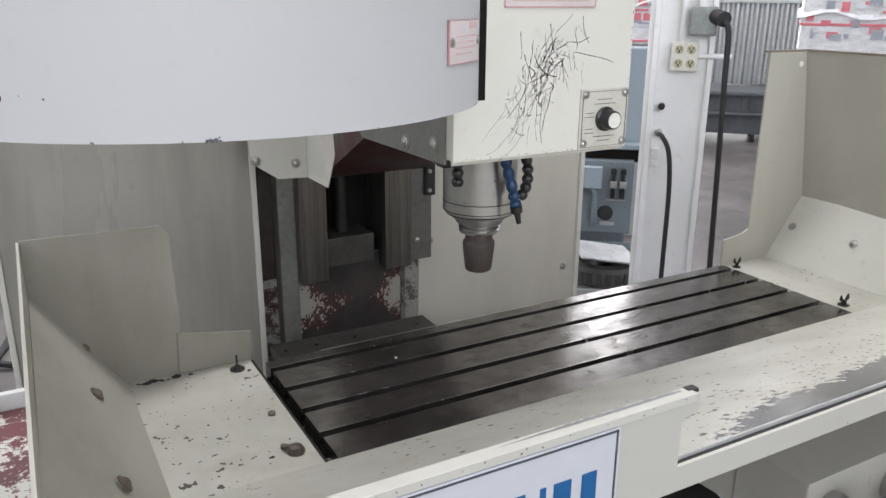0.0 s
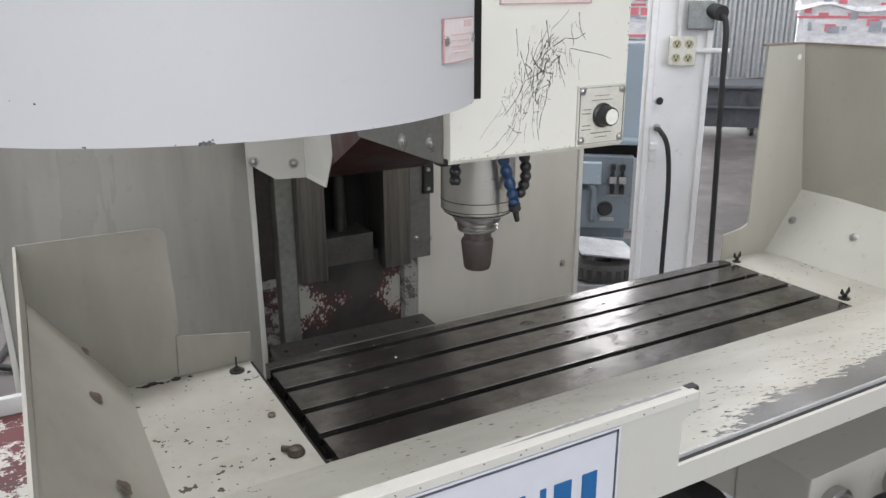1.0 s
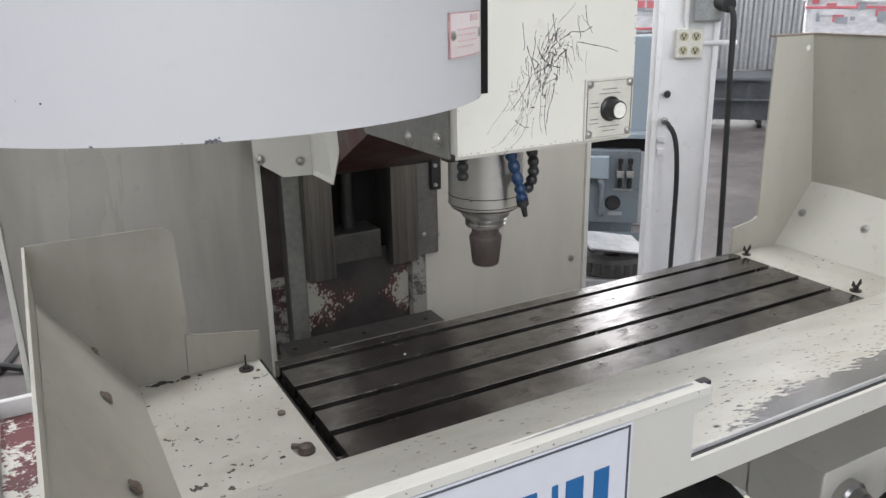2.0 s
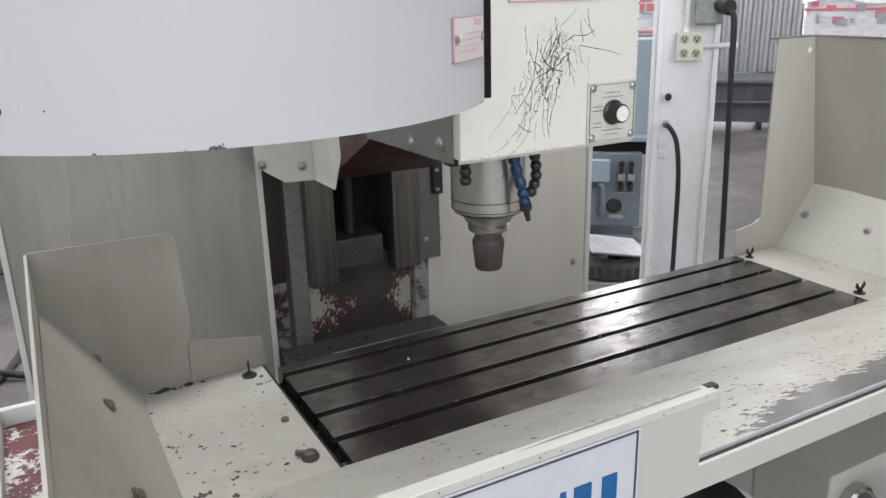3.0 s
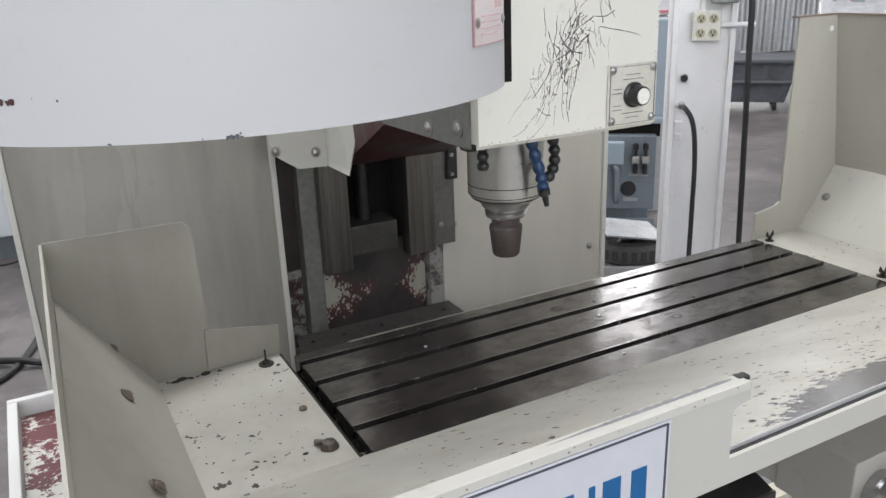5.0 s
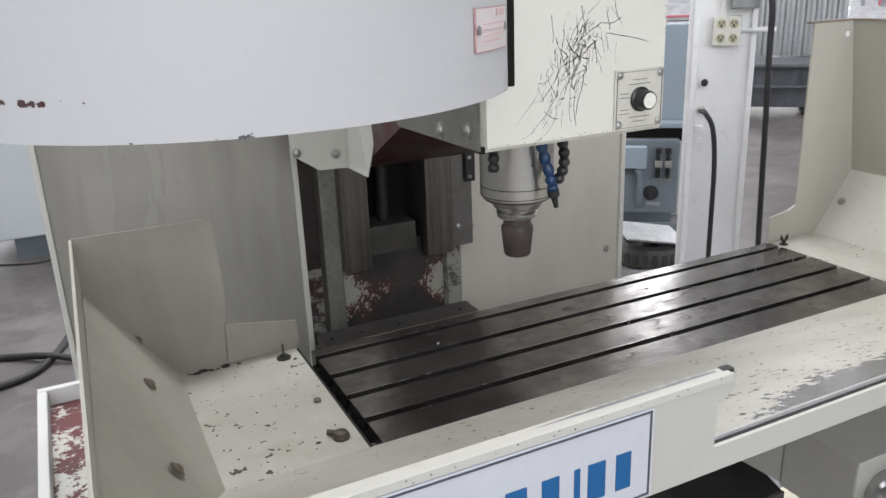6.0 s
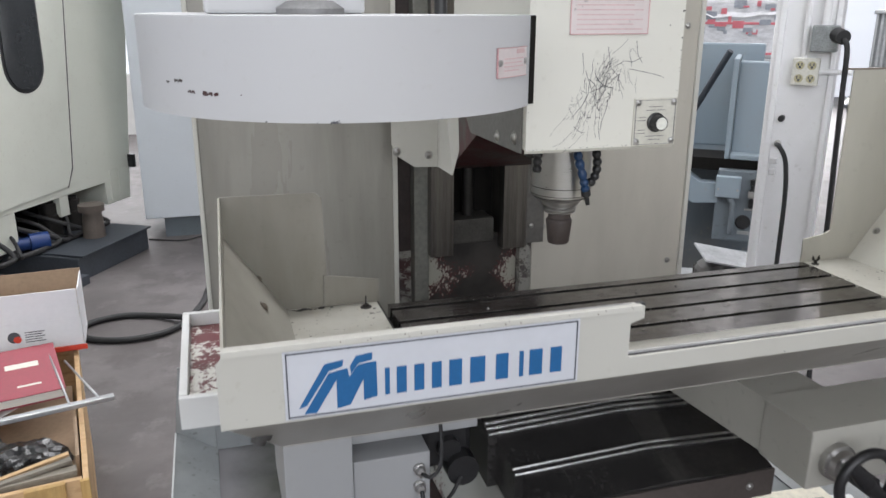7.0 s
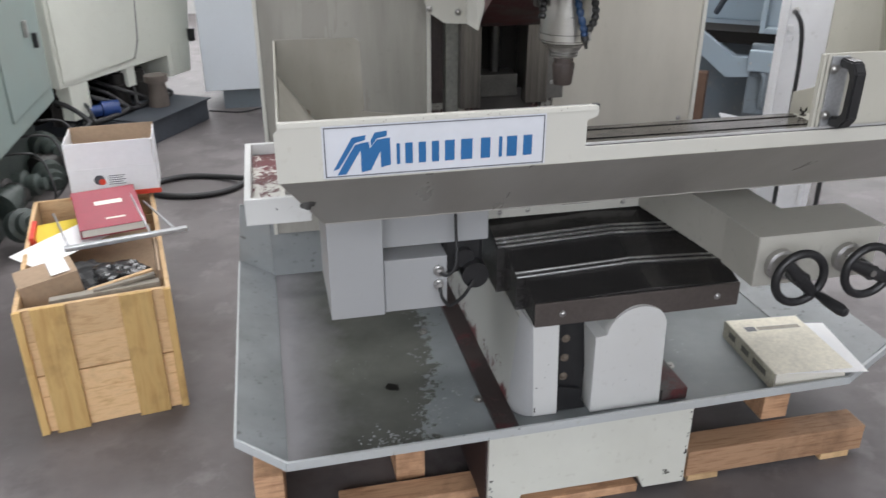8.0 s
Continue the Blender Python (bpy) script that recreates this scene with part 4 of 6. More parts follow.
def flakes(spots, seed, place, thick=0.0004):
    """Irregular chips where the enamel is gone: (u, v, size) laid on a surface by place(u, v)."""
    rnd, b2 = random.Random(seed), B()
    for u, v, s in spots:
        n, turn, long = rnd.randint(5, 8), rnd.uniform(0, 6.28), rnd.uniform(0.45, 1.0)
        ring = []
        for k in range(n):
            a, r = 2 * math.pi * k / n, s * rnd.uniform(0.55, 1.1)
            du, dv = r * math.cos(a), r * math.sin(a) * long
            ring.append(b2.verts.new(place(u + du * math.cos(turn) - dv * math.sin(turn), v + du * math.sin(turn) + dv * math.cos(turn))))
        b2.faces.new(ring)
    bmesh.ops.recalc_face_normals(b2, faces=b2.faces)
    return b2


rnd = random.Random(11)
spots = [(rnd.uniform(0.088, 0.265), 0.53 + 0.33 * rnd.random() ** 0.8, rnd.choice((0.0009, 0.0012, 0.0016, 0.0026))) for _ in range(75)]
spots += [(0.092 + 0.012 * k, 0.868 + rnd.uniform(-0.005, 0.005), rnd.uniform(0.005, 0.012)) for k in range(6)] + [(0.176, 0.867, 0.006), (0.148, 0.87, 0.005), (0.268, 0.835, 0.006), (0.081, 0.80, 0.005), (0.22, 0.553, 0.006)]
tagged(part("paint_chips", flakes(spots, 2, lambda u, v: (u, v, TOP + 0.0006)), dark_iron, deck_l, "dark paint chips"), kind="stuff")
slope_z = lambda v: 1.2605 - (v - 0.038) * (1.2605 - TOP + 0.0005) / 0.470 + 0.0008
spots = [(rnd.uniform(0.12, 0.62), rnd.choice((rnd.uniform(0.07, 0.2), rnd.uniform(0.1, 0.49))), rnd.choice((0.001, 0.0015, 0.002, 0.003))) for _ in range(40)]
spots += [(rnd.uniform(0.30, 0.47), rnd.uniform(0.22, 0.40), rnd.uniform(0.001, 0.0028)) for _ in range(16)]
spots += [(0.50, 0.456, 0.005), (0.502, 0.43, 0.0055), (0.497, 0.371, 0.0055), (0.431, 0.272, 0.0095), (0.405, 0.29, 0.0065), (0.402, 0.349, 0.005), (0.392, 0.323, 0.0065), (0.375, 0.337, 0.0045), (0.373, 0.263, 0.008), (0.357, 0.255, 0.008), (0.341, 0.295, 0.0035)]
for _ in range(520):
    u = 0.50 + 1.1 * rnd.random() ** 0.6
    spots.append((u, 0.07 + min(0.08, 0.4 * (u - 0.5)) + abs(rnd.gauss(0, 0.065)), rnd.choice((0.001, 0.0016, 0.0022, 0.003, 0.004))))
tagged(part("paint_chips", flakes(spots, 3, lambda u, v: (u, v, slope_z(v))), plain("bare_steel_chips", (0.085, 0.08, 0.075), 0.45, 0.4, 0.3, 40), deck_r, "bare paint chips"), kind="stuff")

rnd = random.Random(41)
wear = B()
near, back = [], []
for k in range(50):
    u = 0.245 + 0.004 * k
    w = min(1.0, 0.15 + k / 22) * rnd.uniform(0.6, 1.0)
    near.append(wear.verts.new((u, 0.0030 + 0.0012 * (1 - w), 1.3362)))
    back.append(wear.verts.new((u, 0.0034 + 0.0048 * w, 1.3362)))
for k in range(49):
    wear.faces.new((near[k], near[k + 1], back[k + 1], back[k]))
apron_part("rail_wear", wear, plain("rubbed_steel", (0.24, 0.24, 0.245), 0.4, 0.4, 0.25, 60), apron, "rubbed bare steel on the rail")
spots = [(rnd.uniform(0.05, 0.45), 1.3345 - abs(rnd.gauss(0, 0.0025)), rnd.uniform(0.0005, 0.0014)) for _ in range(22)] + [(0.245, 1.325, 0.0022)]
tagged(apron_part("edge_chips", flakes(spots, 43, lambda u, v: (u, -0.0059, v)), rusty, apron, "dark chips under the rail edge"), kind="stuff")

rnd = random.Random(61)
spots = [(rnd.choice((0.4435, 0.447, 0.452)), rnd.uniform(0.04, 0.20), rnd.uniform(0.002, 0.005)) for _ in range(12)]
spots += [(1.046 - abs(rnd.gauss(0, 0.003)), rnd.uniform(0.04, 0.30), rnd.uniform(0.002, 0.006)) for _ in range(16)]
spots += [(rnd.uniform(0.45, 1.04), 0.322 - abs(rnd.gauss(0, 0.004)), rnd.uniform(0.0015, 0.004)) for _ in range(16)]
spots += [(0.99 + rnd.gauss(0, 0.012), 0.075 + rnd.gauss(0, 0.008), rnd.uniform(0.002, 0.006)) for _ in range(7)]
tagged(lower_part("base_chips", flakes(spots, 62, lambda u, v: (u, 0.4990, v)), dark_iron, mill, "dark chips along the base edges"), kind="stuff")
blot = [(0.207, 0.735, 0.030)]
scuffs = [(0.17 + rnd.gauss(0, 0.035), 0.50 + rnd.gauss(0, 0.018), rnd.uniform(0.002, 0.007)) for _ in range(60)] + [(0.30 + rnd.gauss(0, 0.035), 0.60 + rnd.gauss(0, 0.06), rnd.uniform(0.001, 0.005)) for _ in range(90)]
tagged(lower_part("tray_scuffs", flakes(scuffs, 32, lambda u, v: (u, v, 0.3346)), plain("scuffed_grey_paint", (0.27, 0.285, 0.285), 0.45, 0.0, 0.3, 60), tray, "pale scuffed paint spots"), kind="stuff")
lower_part("oil_blot", flakes(blot, 31, lambda u, v: (u, v, 0.3348)), slot_black, tray, "black oil blot")

# red-primed drip tray beside the table
bm = B()
box(bm, -0.135, -0.001, 0.6145, 1.0355, 0.955, 0.965)
for x0, x1, y0, y1 in ((-0.152, -0.136, 0.615, 1.035), (-0.152, 0.0, 0.60, 0.614), (-0.152, 0.0, 1.036, 1.05)):
    box(bm, x0, x1, y0, y1, 0.935, 1.0, 0.002)
shelf = part("side_tray", bm, white_paint, mill, "white drip tray flaking to maroon primer")
bm = B()
box(bm, -0.1355, -0.002, 0.6148, 1.0352, 0.9652, 0.969)
part("tray_floor", bm, flaking_tray, shelf)
bm = B()
rod(bm, (-0.016, 0.155, 1.178), (-0.026, 0.150, 1.156), 0.017, 0.015)
rod(bm, (-0.026, 0.150, 1.156), (-0.029, 0.149, 1.148), 0.010)
part("drain_stub", bm, plain("dull_grey_stub", (0.05, 0.048, 0.046), 0.5, 0.2, 0.3, 20), mill)

# grab handle on the front lip
bm = B()
box(bm, 0.884, 1.774, 0.0125, 0.0165, 1.262, 1.398, 0.001)
box(bm, 0.884, 0.890, 0.006, 0.0125, 1.268, 1.398, 0.002)
box(bm, 0.893, 0.898, 0.008, 0.0125, 1.268, 1.398, 0.002)
hplate = guard_part("front_guard", bm, basin_paint, mill, "beige front guard panel")
bm = B()
box(bm, 0.903, 0.938, 0.0085, 0.0124, 1.264, 1.394, 0.001)
guard_part("handle_plate", bm, galvanised, hplate)
bm = B()
prism(bm, [(0.0084, 1.270), (-0.022, 1.272), (-0.038, 1.292), (-0.038, 1.372), (-0.026, 1.390), (0.0084, 1.392), (0.0084, 1.376), (-0.014, 1.374), (-0.021, 1.364), (-0.021, 1.302), (-0.012, 1.290), (0.0084, 1.288)], "x", 0.917, 0.940)
bmesh.ops.bevel(bm, geom=bm.edges[:], offset=0.003, segments=2, affect="EDGES")
guard_part("grab_handle", bm, black_plastic, hplate, "black grab handle")
for z in (1.290, 1.372):
    guard_part("screw", screw(B(), (0.908, 0.006, z), (0, -1, 0), 0.006), zinc, hplate)

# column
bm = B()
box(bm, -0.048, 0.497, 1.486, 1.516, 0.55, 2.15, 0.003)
panel_l = column_part("column_panel", bm, panel_shaded, mill, "satin cream column cover panel")
bm = B()
box(bm, -0.054, -0.042, 1.478, 1.52, 0.55, 2.15, 0.002)
box(bm, 0.493, 0.506, 1.478, 1.56, 0.55, 2.15, 0.002)
column_part("panel_edge", bm, cream, panel_l)
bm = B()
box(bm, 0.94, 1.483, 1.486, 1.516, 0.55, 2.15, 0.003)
panel_r = column_part("column_panel", bm, panel_lit, mill, "satin cream column cover panel")
bm = B()
box(bm, 1.474, 1.489, 1.476, 1.56, 0.55, 2.15, 0.002)
column_part("panel_edge", bm, cream, panel_r)
for at in ((1.435, 1.486, 0.87), (1.435, 1.486, 1.62), (0.975, 1.486, 1.02)):
    bm = B()
    screw(bm, at, (0, -1, 0), 0.007)
    column_part("screw", bm, zinc, panel_r)
bm = B()
box(bm, 0.03, 1.42, 1.62, 2.3, 0.60, 2.13, 0.01)
box(bm, 0.50, 0.98, 1.66, 2.2, 0.315, 0.5995, 0.004)
column = column_part("column", bm, cream, mill)
bm = B()
box(bm, 0.506, 0.5595, 1.54, 1.6195, 0.961, 1.7)
column_part("column_strip", bm, plain("grimy_primer", (0.035, 0.024, 0.022), 0.5, 0.1, 0.4, 12), column)
bm = B()
box(bm, 0.506, 0.5595, 1.54, 1.6195, 0.6, 0.96)
column_part("column_strip", bm, peeling_material("speckled_strip", (0.27, 0.265, 0.235), (0.05, 0.02, 0.02), 0.50, 90), column, "speckled flaking strip")
bm = B()
box(bm, 0.56, 0.606, 1.50, 1.6195, 0.6, 1.7, 0.004)
column_part("column_edge", bm, plain("grey_green_primer", (0.165, 0.165, 0.145), 0.45, 0.1, 0.3, 8), column)
bm = B()
box(bm, 0.605, 0.90, 1.515, 1.6195, 0.6, 1.005, 0.003)
column_part("column_foot", bm, flaking_foot_material(), column, "greasy iron foot with cream paint flaking to maroon primer")
bm = B()
box(bm, 0.9005, 0.94, 1.49, 1.6195, 0.6, 1.0, 0.002)
column_part("foot_strip", bm, peeling_material("flaked_strip", (0.27, 0.265, 0.24), (0.10, 0.085, 0.075), 0.46, 70), column)
for x0, x1, z0 in ((0.604, 0.676, 0.955), (0.836, 0.913, 0.962)):
    bm = B()
    box(bm, x0, x1, 1.47, 1.6195, z0, 1.7, 0.003)
    column_part("way", bm, way_steel, column, "scraped vertical steel way")
# Black sheet paints the shade deep between the ways.
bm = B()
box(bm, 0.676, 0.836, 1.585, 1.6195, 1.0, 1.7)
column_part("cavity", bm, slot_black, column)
bm = B()
rod(bm, (0.745, 1.55, 1.0), (0.745, 1.55, 1.7), 0.018)
column_part("ball_screw", bm, dark_iron, column)
bm = B()
box(bm, 0.676, 0.812, 1.49, 1.60, 0.985, 1.06, 0.003)
column_part("bearing_block", bm, plain("dull_iron_block", (0.07, 0.067, 0.06), 0.5, 0.4, 0.3, 20), column)
bm = B()
box(bm, 0.913, 0.972, 1.472, 1.478, 0.975, 1.42, 0.001)
gib = column_part("gib_plate", bm, plain("grey_sheet", (0.17, 0.165, 0.155), 0.4, 0.6, 0.2, 8), column)
bm = B()
box(bm, 0.948, 0.975, 1.455, 1.472, 1.15, 1.24, 0.002)
column_part("limit_switch", bm, black_plastic, gib)
for z in (1.165, 1.215):
    column_part("pin", rod(B(), (0.956, 1.455, z), (0.956, 1.448, z), 0.005, seg=10), bright_steel, gib)
column_part("screw", screw(B(), (0.93, 1.472, 1.03), (0, -1, 0), 0.005), bright_steel, gib)
bm = B()
sheet(bm, [(0.51, 1.0, 0.806), (0.94, 1.0, 0.806), (0.94, 1.465, 0.816), (0.51, 1.465, 0.816)], 0.02)
rear = column_part("rear_way_cover", bm, plain("grimy_cover_plate", (0.075, 0.07, 0.064), 0.5, 0.3, 0.5, 7), mill)
for x in (0.535, 0.615, 0.72, 0.90):
    bm = B()
    screw(bm, (x, 1.42, 0.8152), (0, 0, 1), 0.0045)
    column_part("screw", bm, dark_iron, rear)
bm = B()
prism(bm, [(0.414, 1.62), (0.416, 1.335), (0.433, 1.302), (0.478, 1.271), (0.546, 1.268), (0.546, 1.62)], "y", 1.285, 1.289)
shroud = part("shroud", bm, cream, mill, "folded cream sheet shroud")
bm = B()
sheet(bm, [(0.5465, 1.285, 1.268), (0.561, 1.20, 1.260), (0.588, 1.20, 1.362), (0.596, 1.20, 1.62), (0.5465, 1.285, 1.62)], 0.003)
part("fold", bm, cream, shroud)
for at in ((0.520, 1.285, 1.303), (0.430, 1.285, 1.316)):
    bm = B()
    screw(bm, at, (0, -1, 0), 0.008)
    part("screw", bm, zinc, shroud)

# head and spindle
bm = B()
solid(bm, [(0.56, 0.88, 1.452), (0.56, 0.88, 1.60), (0.82, 0.88, 1.60), (0.82, 0.88, 1.40)],
      [(0.622, 1.36, 1.250), (0.622, 1.36, 1.62), (0.90, 1.36, 1.62), (0.90, 1.36, 1.250)])
head_part("head_arm", bm, maroon, mill, "maroon primed casting behind the head")
bm = B()
prism(bm, [(0.545, 1.446), (0.84, 1.440), (1.0, 1.50), (1.0, 2.12), (0.545, 2.12)], "x", 0.520, 0.820)
head = head_part("head", bm, head_paint, mill, "off-white head cover with key scratches")
bm = B()
prism(bm, [(0.5435, 1.446), (0.5435, 2.12), (0.55, 2.125), (0.55, 1.44)], "x", 0.516, 0.824)
head_part("head_face", bm, head_paint, head)
for y in (0.60, 0.69):
    bm = B()
    screw(bm, (0.5157, y, 1.463 if y < 0.65 else 1.452), (-1, 0, 0), 0.0085)
    head_part("screw", bm, zinc, head)


bm = prism(B(), [(0.570, 1.438), (0.86, 1.434), (0.90, 1.47), (0.90, 1.62), (0.570, 1.62)], "x", 0.5158, 0.5198)
head_part("side_plate", bm, plain("dull_grey_plate", (0.21, 0.205, 0.195), 0.45, 0.3, 0.2, 10), head, "dull grey side plate with two bolts")


def scratches():
    """Thin worn strokes: a tangle of mostly upright scores."""
    rnd, b2 = random.Random(7), B()

    def stroke(x, z, dx, dz, n, w, wander):
        pts = [(x, z)]
        for _ in range(n):
            dx, dz = dx + rnd.uniform(-wander, wander), dz + rnd.uniform(-wander, wander) * 0.6
            pts.append((pts[-1][0] + dx, pts[-1][1] + dz))
        for (xa, za), (xb, zb) in zip(pts, pts[1:]):
            d = Vector((xb - xa, 0, zb - za))
            if d.length < 1e-5:
                continue
            s = Vector((-d.z, 0, d.x)).normalized() * w * rnd.uniform(0.4, 1.0)
            a, b = Vector((xa, 0.5432, za)), Vector((xb, 0.5432, zb))
            q = [b2.verts.new(a - s), b2.verts.new(a + s), b2.verts.new(b + s * 0.6), b2.verts.new(b - s * 0.6)]
            b2.faces.new(q)

    for _ in range(90):
        t = rnd.random()
        x = 0.622 + 0.080 * t + rnd.gauss(0, 0.020)
        z = 1.50 + 0.12 * t + rnd.gauss(0, 0.030)
        stroke(x, z, rnd.gauss(-0.0007, 0.0012), -rnd.uniform(0.002, 0.006), rnd.randint(3, 8), rnd.uniform(0.0003, 0.0006), 0.0017)
    for _ in range(60):
        t = rnd.random()
        stroke(0.648 + 0.036 * t + rnd.gauss(0, 0.009), 1.525 + 0.08 * t + rnd.gauss(0, 0.016), rnd.gauss(0, 0.002), rnd.gauss(0, 0.003), rnd.randint(2, 5), rnd.uniform(0.0005, 0.0012), 0.0026)
    for x, z, dx, dz in ((0.622, 1.55, -0.0035, -0.008), (0.594, 1.488, 0.004, -0.003), (0.655, 1.63, 0.001, -0.008), (0.688, 1.605, -0.003, -0.004), (0.69, 1.605, 0.006, 0.0), (0.645, 1.52, 0.0006, -0.008), (0.625, 1.60, 0.0, -0.006), (0.605, 1.62, 0.0004, -0.005), (0.70, 1.59, 0.006, -0.001), (0.712, 1.64, 0.0, -0.005), (0.66, 1.535, -0.001, -0.008), (0.636, 1.575, 0.004, -0.003)):
        stroke(x + 0.016, z, dx, dz, 7, 0.0009, 0.0018)
    return b2


tagged(head_part("scratch_tangle", scratches(), scratch_ink, head, "bare metal key scratches"), kind="stuff")


def rivet_plate(name, x0, x1, z0, z1, y, mat, parent, label, lines, line_mat, heading=None):
    """A plate with bars for its small print and a screw at each corner."""
    b2 = B()
    box(b2, x0, x1, y - 0.0022, y - 0.0003, z0, z1, 0.0006)
    plate = head_part(name, b2, mat, parent, label)
    for k in range(lines):
        z = z1 - (z1 - z0) * (0.22 + 0.66 * k / max(1, lines - 1))
        b2 = B()
        box(b2, x0 + (x1 - x0) * 0.08, x0 + (x1 - x0) * (0.92 - 0.12 * (k % 2)), y - 0.0027, y - 0.0021, z - 0.0012, z + 0.0012)
        head_part("print_bar", b2, line_mat, plate)
    return plate


np_plate = rivet_plate("warning_plate", 0.592, 0.748, 1.652, 1.728, 0.5434, pink_plate, head, "faded pink instruction plate", 7, plain("faint_print", (0.62, 0.46, 0.46), 0.5))
for x0, x1, z0, z1 in ((0.592, 0.748, 1.652, 1.6535), (0.592, 0.5935, 1.652, 1.728), (0.7465, 0.748, 1.652, 1.728)):
    bm = B()
    box(bm, x0, x1, 0.5405, 0.5412, z0, z1)
    head_part("plate_border", bm, red_ink, np_plate)

rnd = random.Random(17)
spots = [(rnd.uniform(0.52, 0.73), 1.4475 + abs(rnd.gauss(0, 0.0012)), rnd.uniform(0.0004, 0.0013)) for _ in range(30)]
spots += [(0.5175 + abs(rnd.gauss(0, 0.0012)), rnd.uniform(1.45, 1.60), rnd.uniform(0.0005, 0.0014)) for _ in range(12)]
spots += [(0.8225 - abs(rnd.gauss(0, 0.0012)), rnd.uniform(1.45, 1.75), rnd.uniform(0.0006, 0.002)) for _ in range(16)]
tagged(head_part("edge_chips", flakes(spots, 18, lambda u, v: (u, 0.5432, v)), scratch_ink, head, "chips along the lower edge"), kind="stuff")

# speed selector plate with its knob
bm = B()
box(bm, 0.731, 0.822, 0.5400, 0.5434, 1.446, 1.536, 0.0012)
kp = head_part("selector_plate", bm, brass_plate, head, "bare metal selector plate with a black knob")
for x0, x1, z0, z1 in ((0.734, 0.819, 1.449, 1.4502), (0.734, 0.819, 1.5318, 1.533), (0.734, 0.7352, 1.449, 1.533), (0.8178, 0.819, 1.449, 1.533),
                       (0.762, 0.790, 1.5195, 1.5215), (0.757, 0.796, 1.513, 1.515), (0.741, 0.756, 1.500, 1.502), (0.739, 0.757, 1.494, 1.496), (0.741, 0.756, 1.476, 1.478), (0.739, 0.757, 1.470, 1.472), (0.757, 0.797, 1.464, 1.466), (0.765, 0.789, 1.4575, 1.4595)):
    bm = B()
    box(bm, x0, x1, 0.5394, 0.5401, z0, z0 + (z1 - z0) * (0.45 if z1 - z0 < 0.01 else 1))
    head_part("print_bar", bm, scratch_ink, kp)
for x in (0.739, 0.814):
    for z in (1.455, 1.528):
        bm = B()
        screw(bm, (x, 0.540, z), (0, -1, 0), 0.0042)
        head_part("screw", bm, bright_steel, kp)
bm = B()
turned(bm, (0.778, 0.540, 1.4905), [(0.0185, 0), (0.0185, 0.003), (0.0150, 0.005), (0.0142, 0.020), (0.0135, 0.022), (0.0005, 0.0222)], (0, -1, 0), 28)
knob = head_part("knob", bm, black_plastic, kp)
bm = B()
turned(bm, (0.778, 0.5179, 1.4905), [(0.0115, 0), (0.0112, 0.0012), (0.0005, 0.0014)], (0, -1, 0), 24)
head_part("knob_cap", bm, plain("pale_cap", (0.72, 0.72, 0.66), 0.35), knob)

SX, SY = 0.700, 0.775
bm = B()
turned(bm, (SX, SY, 0), [(0.0005, 1.283), (0.038, 1.283), (0.041, 1.286), (0.043, 1.293), (0.050, 1.296), (0.0585, 1.303), (0.0605, 1.3055), (0.0605, 1.309), (0.0635, 1.3105), (0.0635, 1.418), (0.090, 1.420), (0.090, 1.446), (0.0005, 1.446)], seg=56)
spindle = spindle_part("spindle", bm, bright_steel, mill, "turned bright steel spindle nose")
bm = B()
turned(bm, (SX, SY, 0), [(0.0005, 1.266), (0.033, 1.266), (0.035, 1.269), (0.031, 1.272), (0.036, 1.2755), (0.031, 1.279), (0.033, 1.2835), (0.0005, 1.2835)], seg=40)
spindle_part("collar", bm, bright_steel, spindle)
for z, r in ((1.3098, 0.0635), (1.3025, 0.0585), (1.326, 0.0637)):
    spindle_part("seam", turned(B(), (SX, SY, z), [(r - 0.004, -0.0007), (r + 0.0003, -0.0007), (r + 0.0003, 0.0007), (r - 0.004, 0.0007)], seg=48), dark_iron, spindle)
plug = single("taper_plug", turned(B(), (SX - 0.042, SY - 0.052, 0.006), [(0.0005, 1.196), (0.0215, 1.196), (0.0235, 1.199), (0.0285, 1.245), (0.0275, 1.249), (0.024, 1.253), (0.024, 1.2665), (0.0005, 1.2665)], seg=36), plug_mat, (SX - 0.042, SY - 0.052, 1.202), "brown-black tapered plug in the spindle nose", "plug")


def hose(points, mat, beads, tip_mat=None):
    """A jointed coolant hose, swelling at every ball joint, with a narrow tip."""
    path = smooth_path(points, 16)
    rads = [0.0065 + 0.0032 * abs(math.sin(math.pi * beads * k / (len(path) - 1))) for k in range(len(path))]
    ob = spindle_part("coolant_hose", tube(B(), path, rads, 14), mat, spindle, "jointed coolant hose")
    if tip_mat:
        d = (path[-1] - path[-3]).normalized()
        b2 = B()
        turned(b2, path[-1] - d * 0.002, [(0.010, 0), (0.010, 0.010), (0.0055, 0.014), (0.004, 0.030), (0.0005, 0.0305)], d, 14)
        spindle_part("nozzle", b2, tip_mat, ob)


hose([(0.690, 0.69, 1.425), (0.697, 0.688, 1.395), (0.708, 0.685, 1.355), (0.714, 0.684, 1.328)], blue_plastic, 6, black_plastic)
hose([(0.735, 0.70, 1.425), (0.741, 0.695, 1.395), (0.738, 0.69, 1.365), (0.722, 0.685, 1.342)], black_plastic, 6)
hose([(0.622, 0.72, 1.425), (0.612, 0.70, 1.40), (0.609, 0.695, 1.372)], black_plastic, 4)
bm = B()
box(bm, 0.612, 0.632, 0.745, 0.775, 1.39, 1.4455, 0.005)
spindle_part("clamp_block", bm, dark_iron, spindle)

# curved guard of the tool magazine
CX, CY, CR = 0.169, 0.548, 0.3215


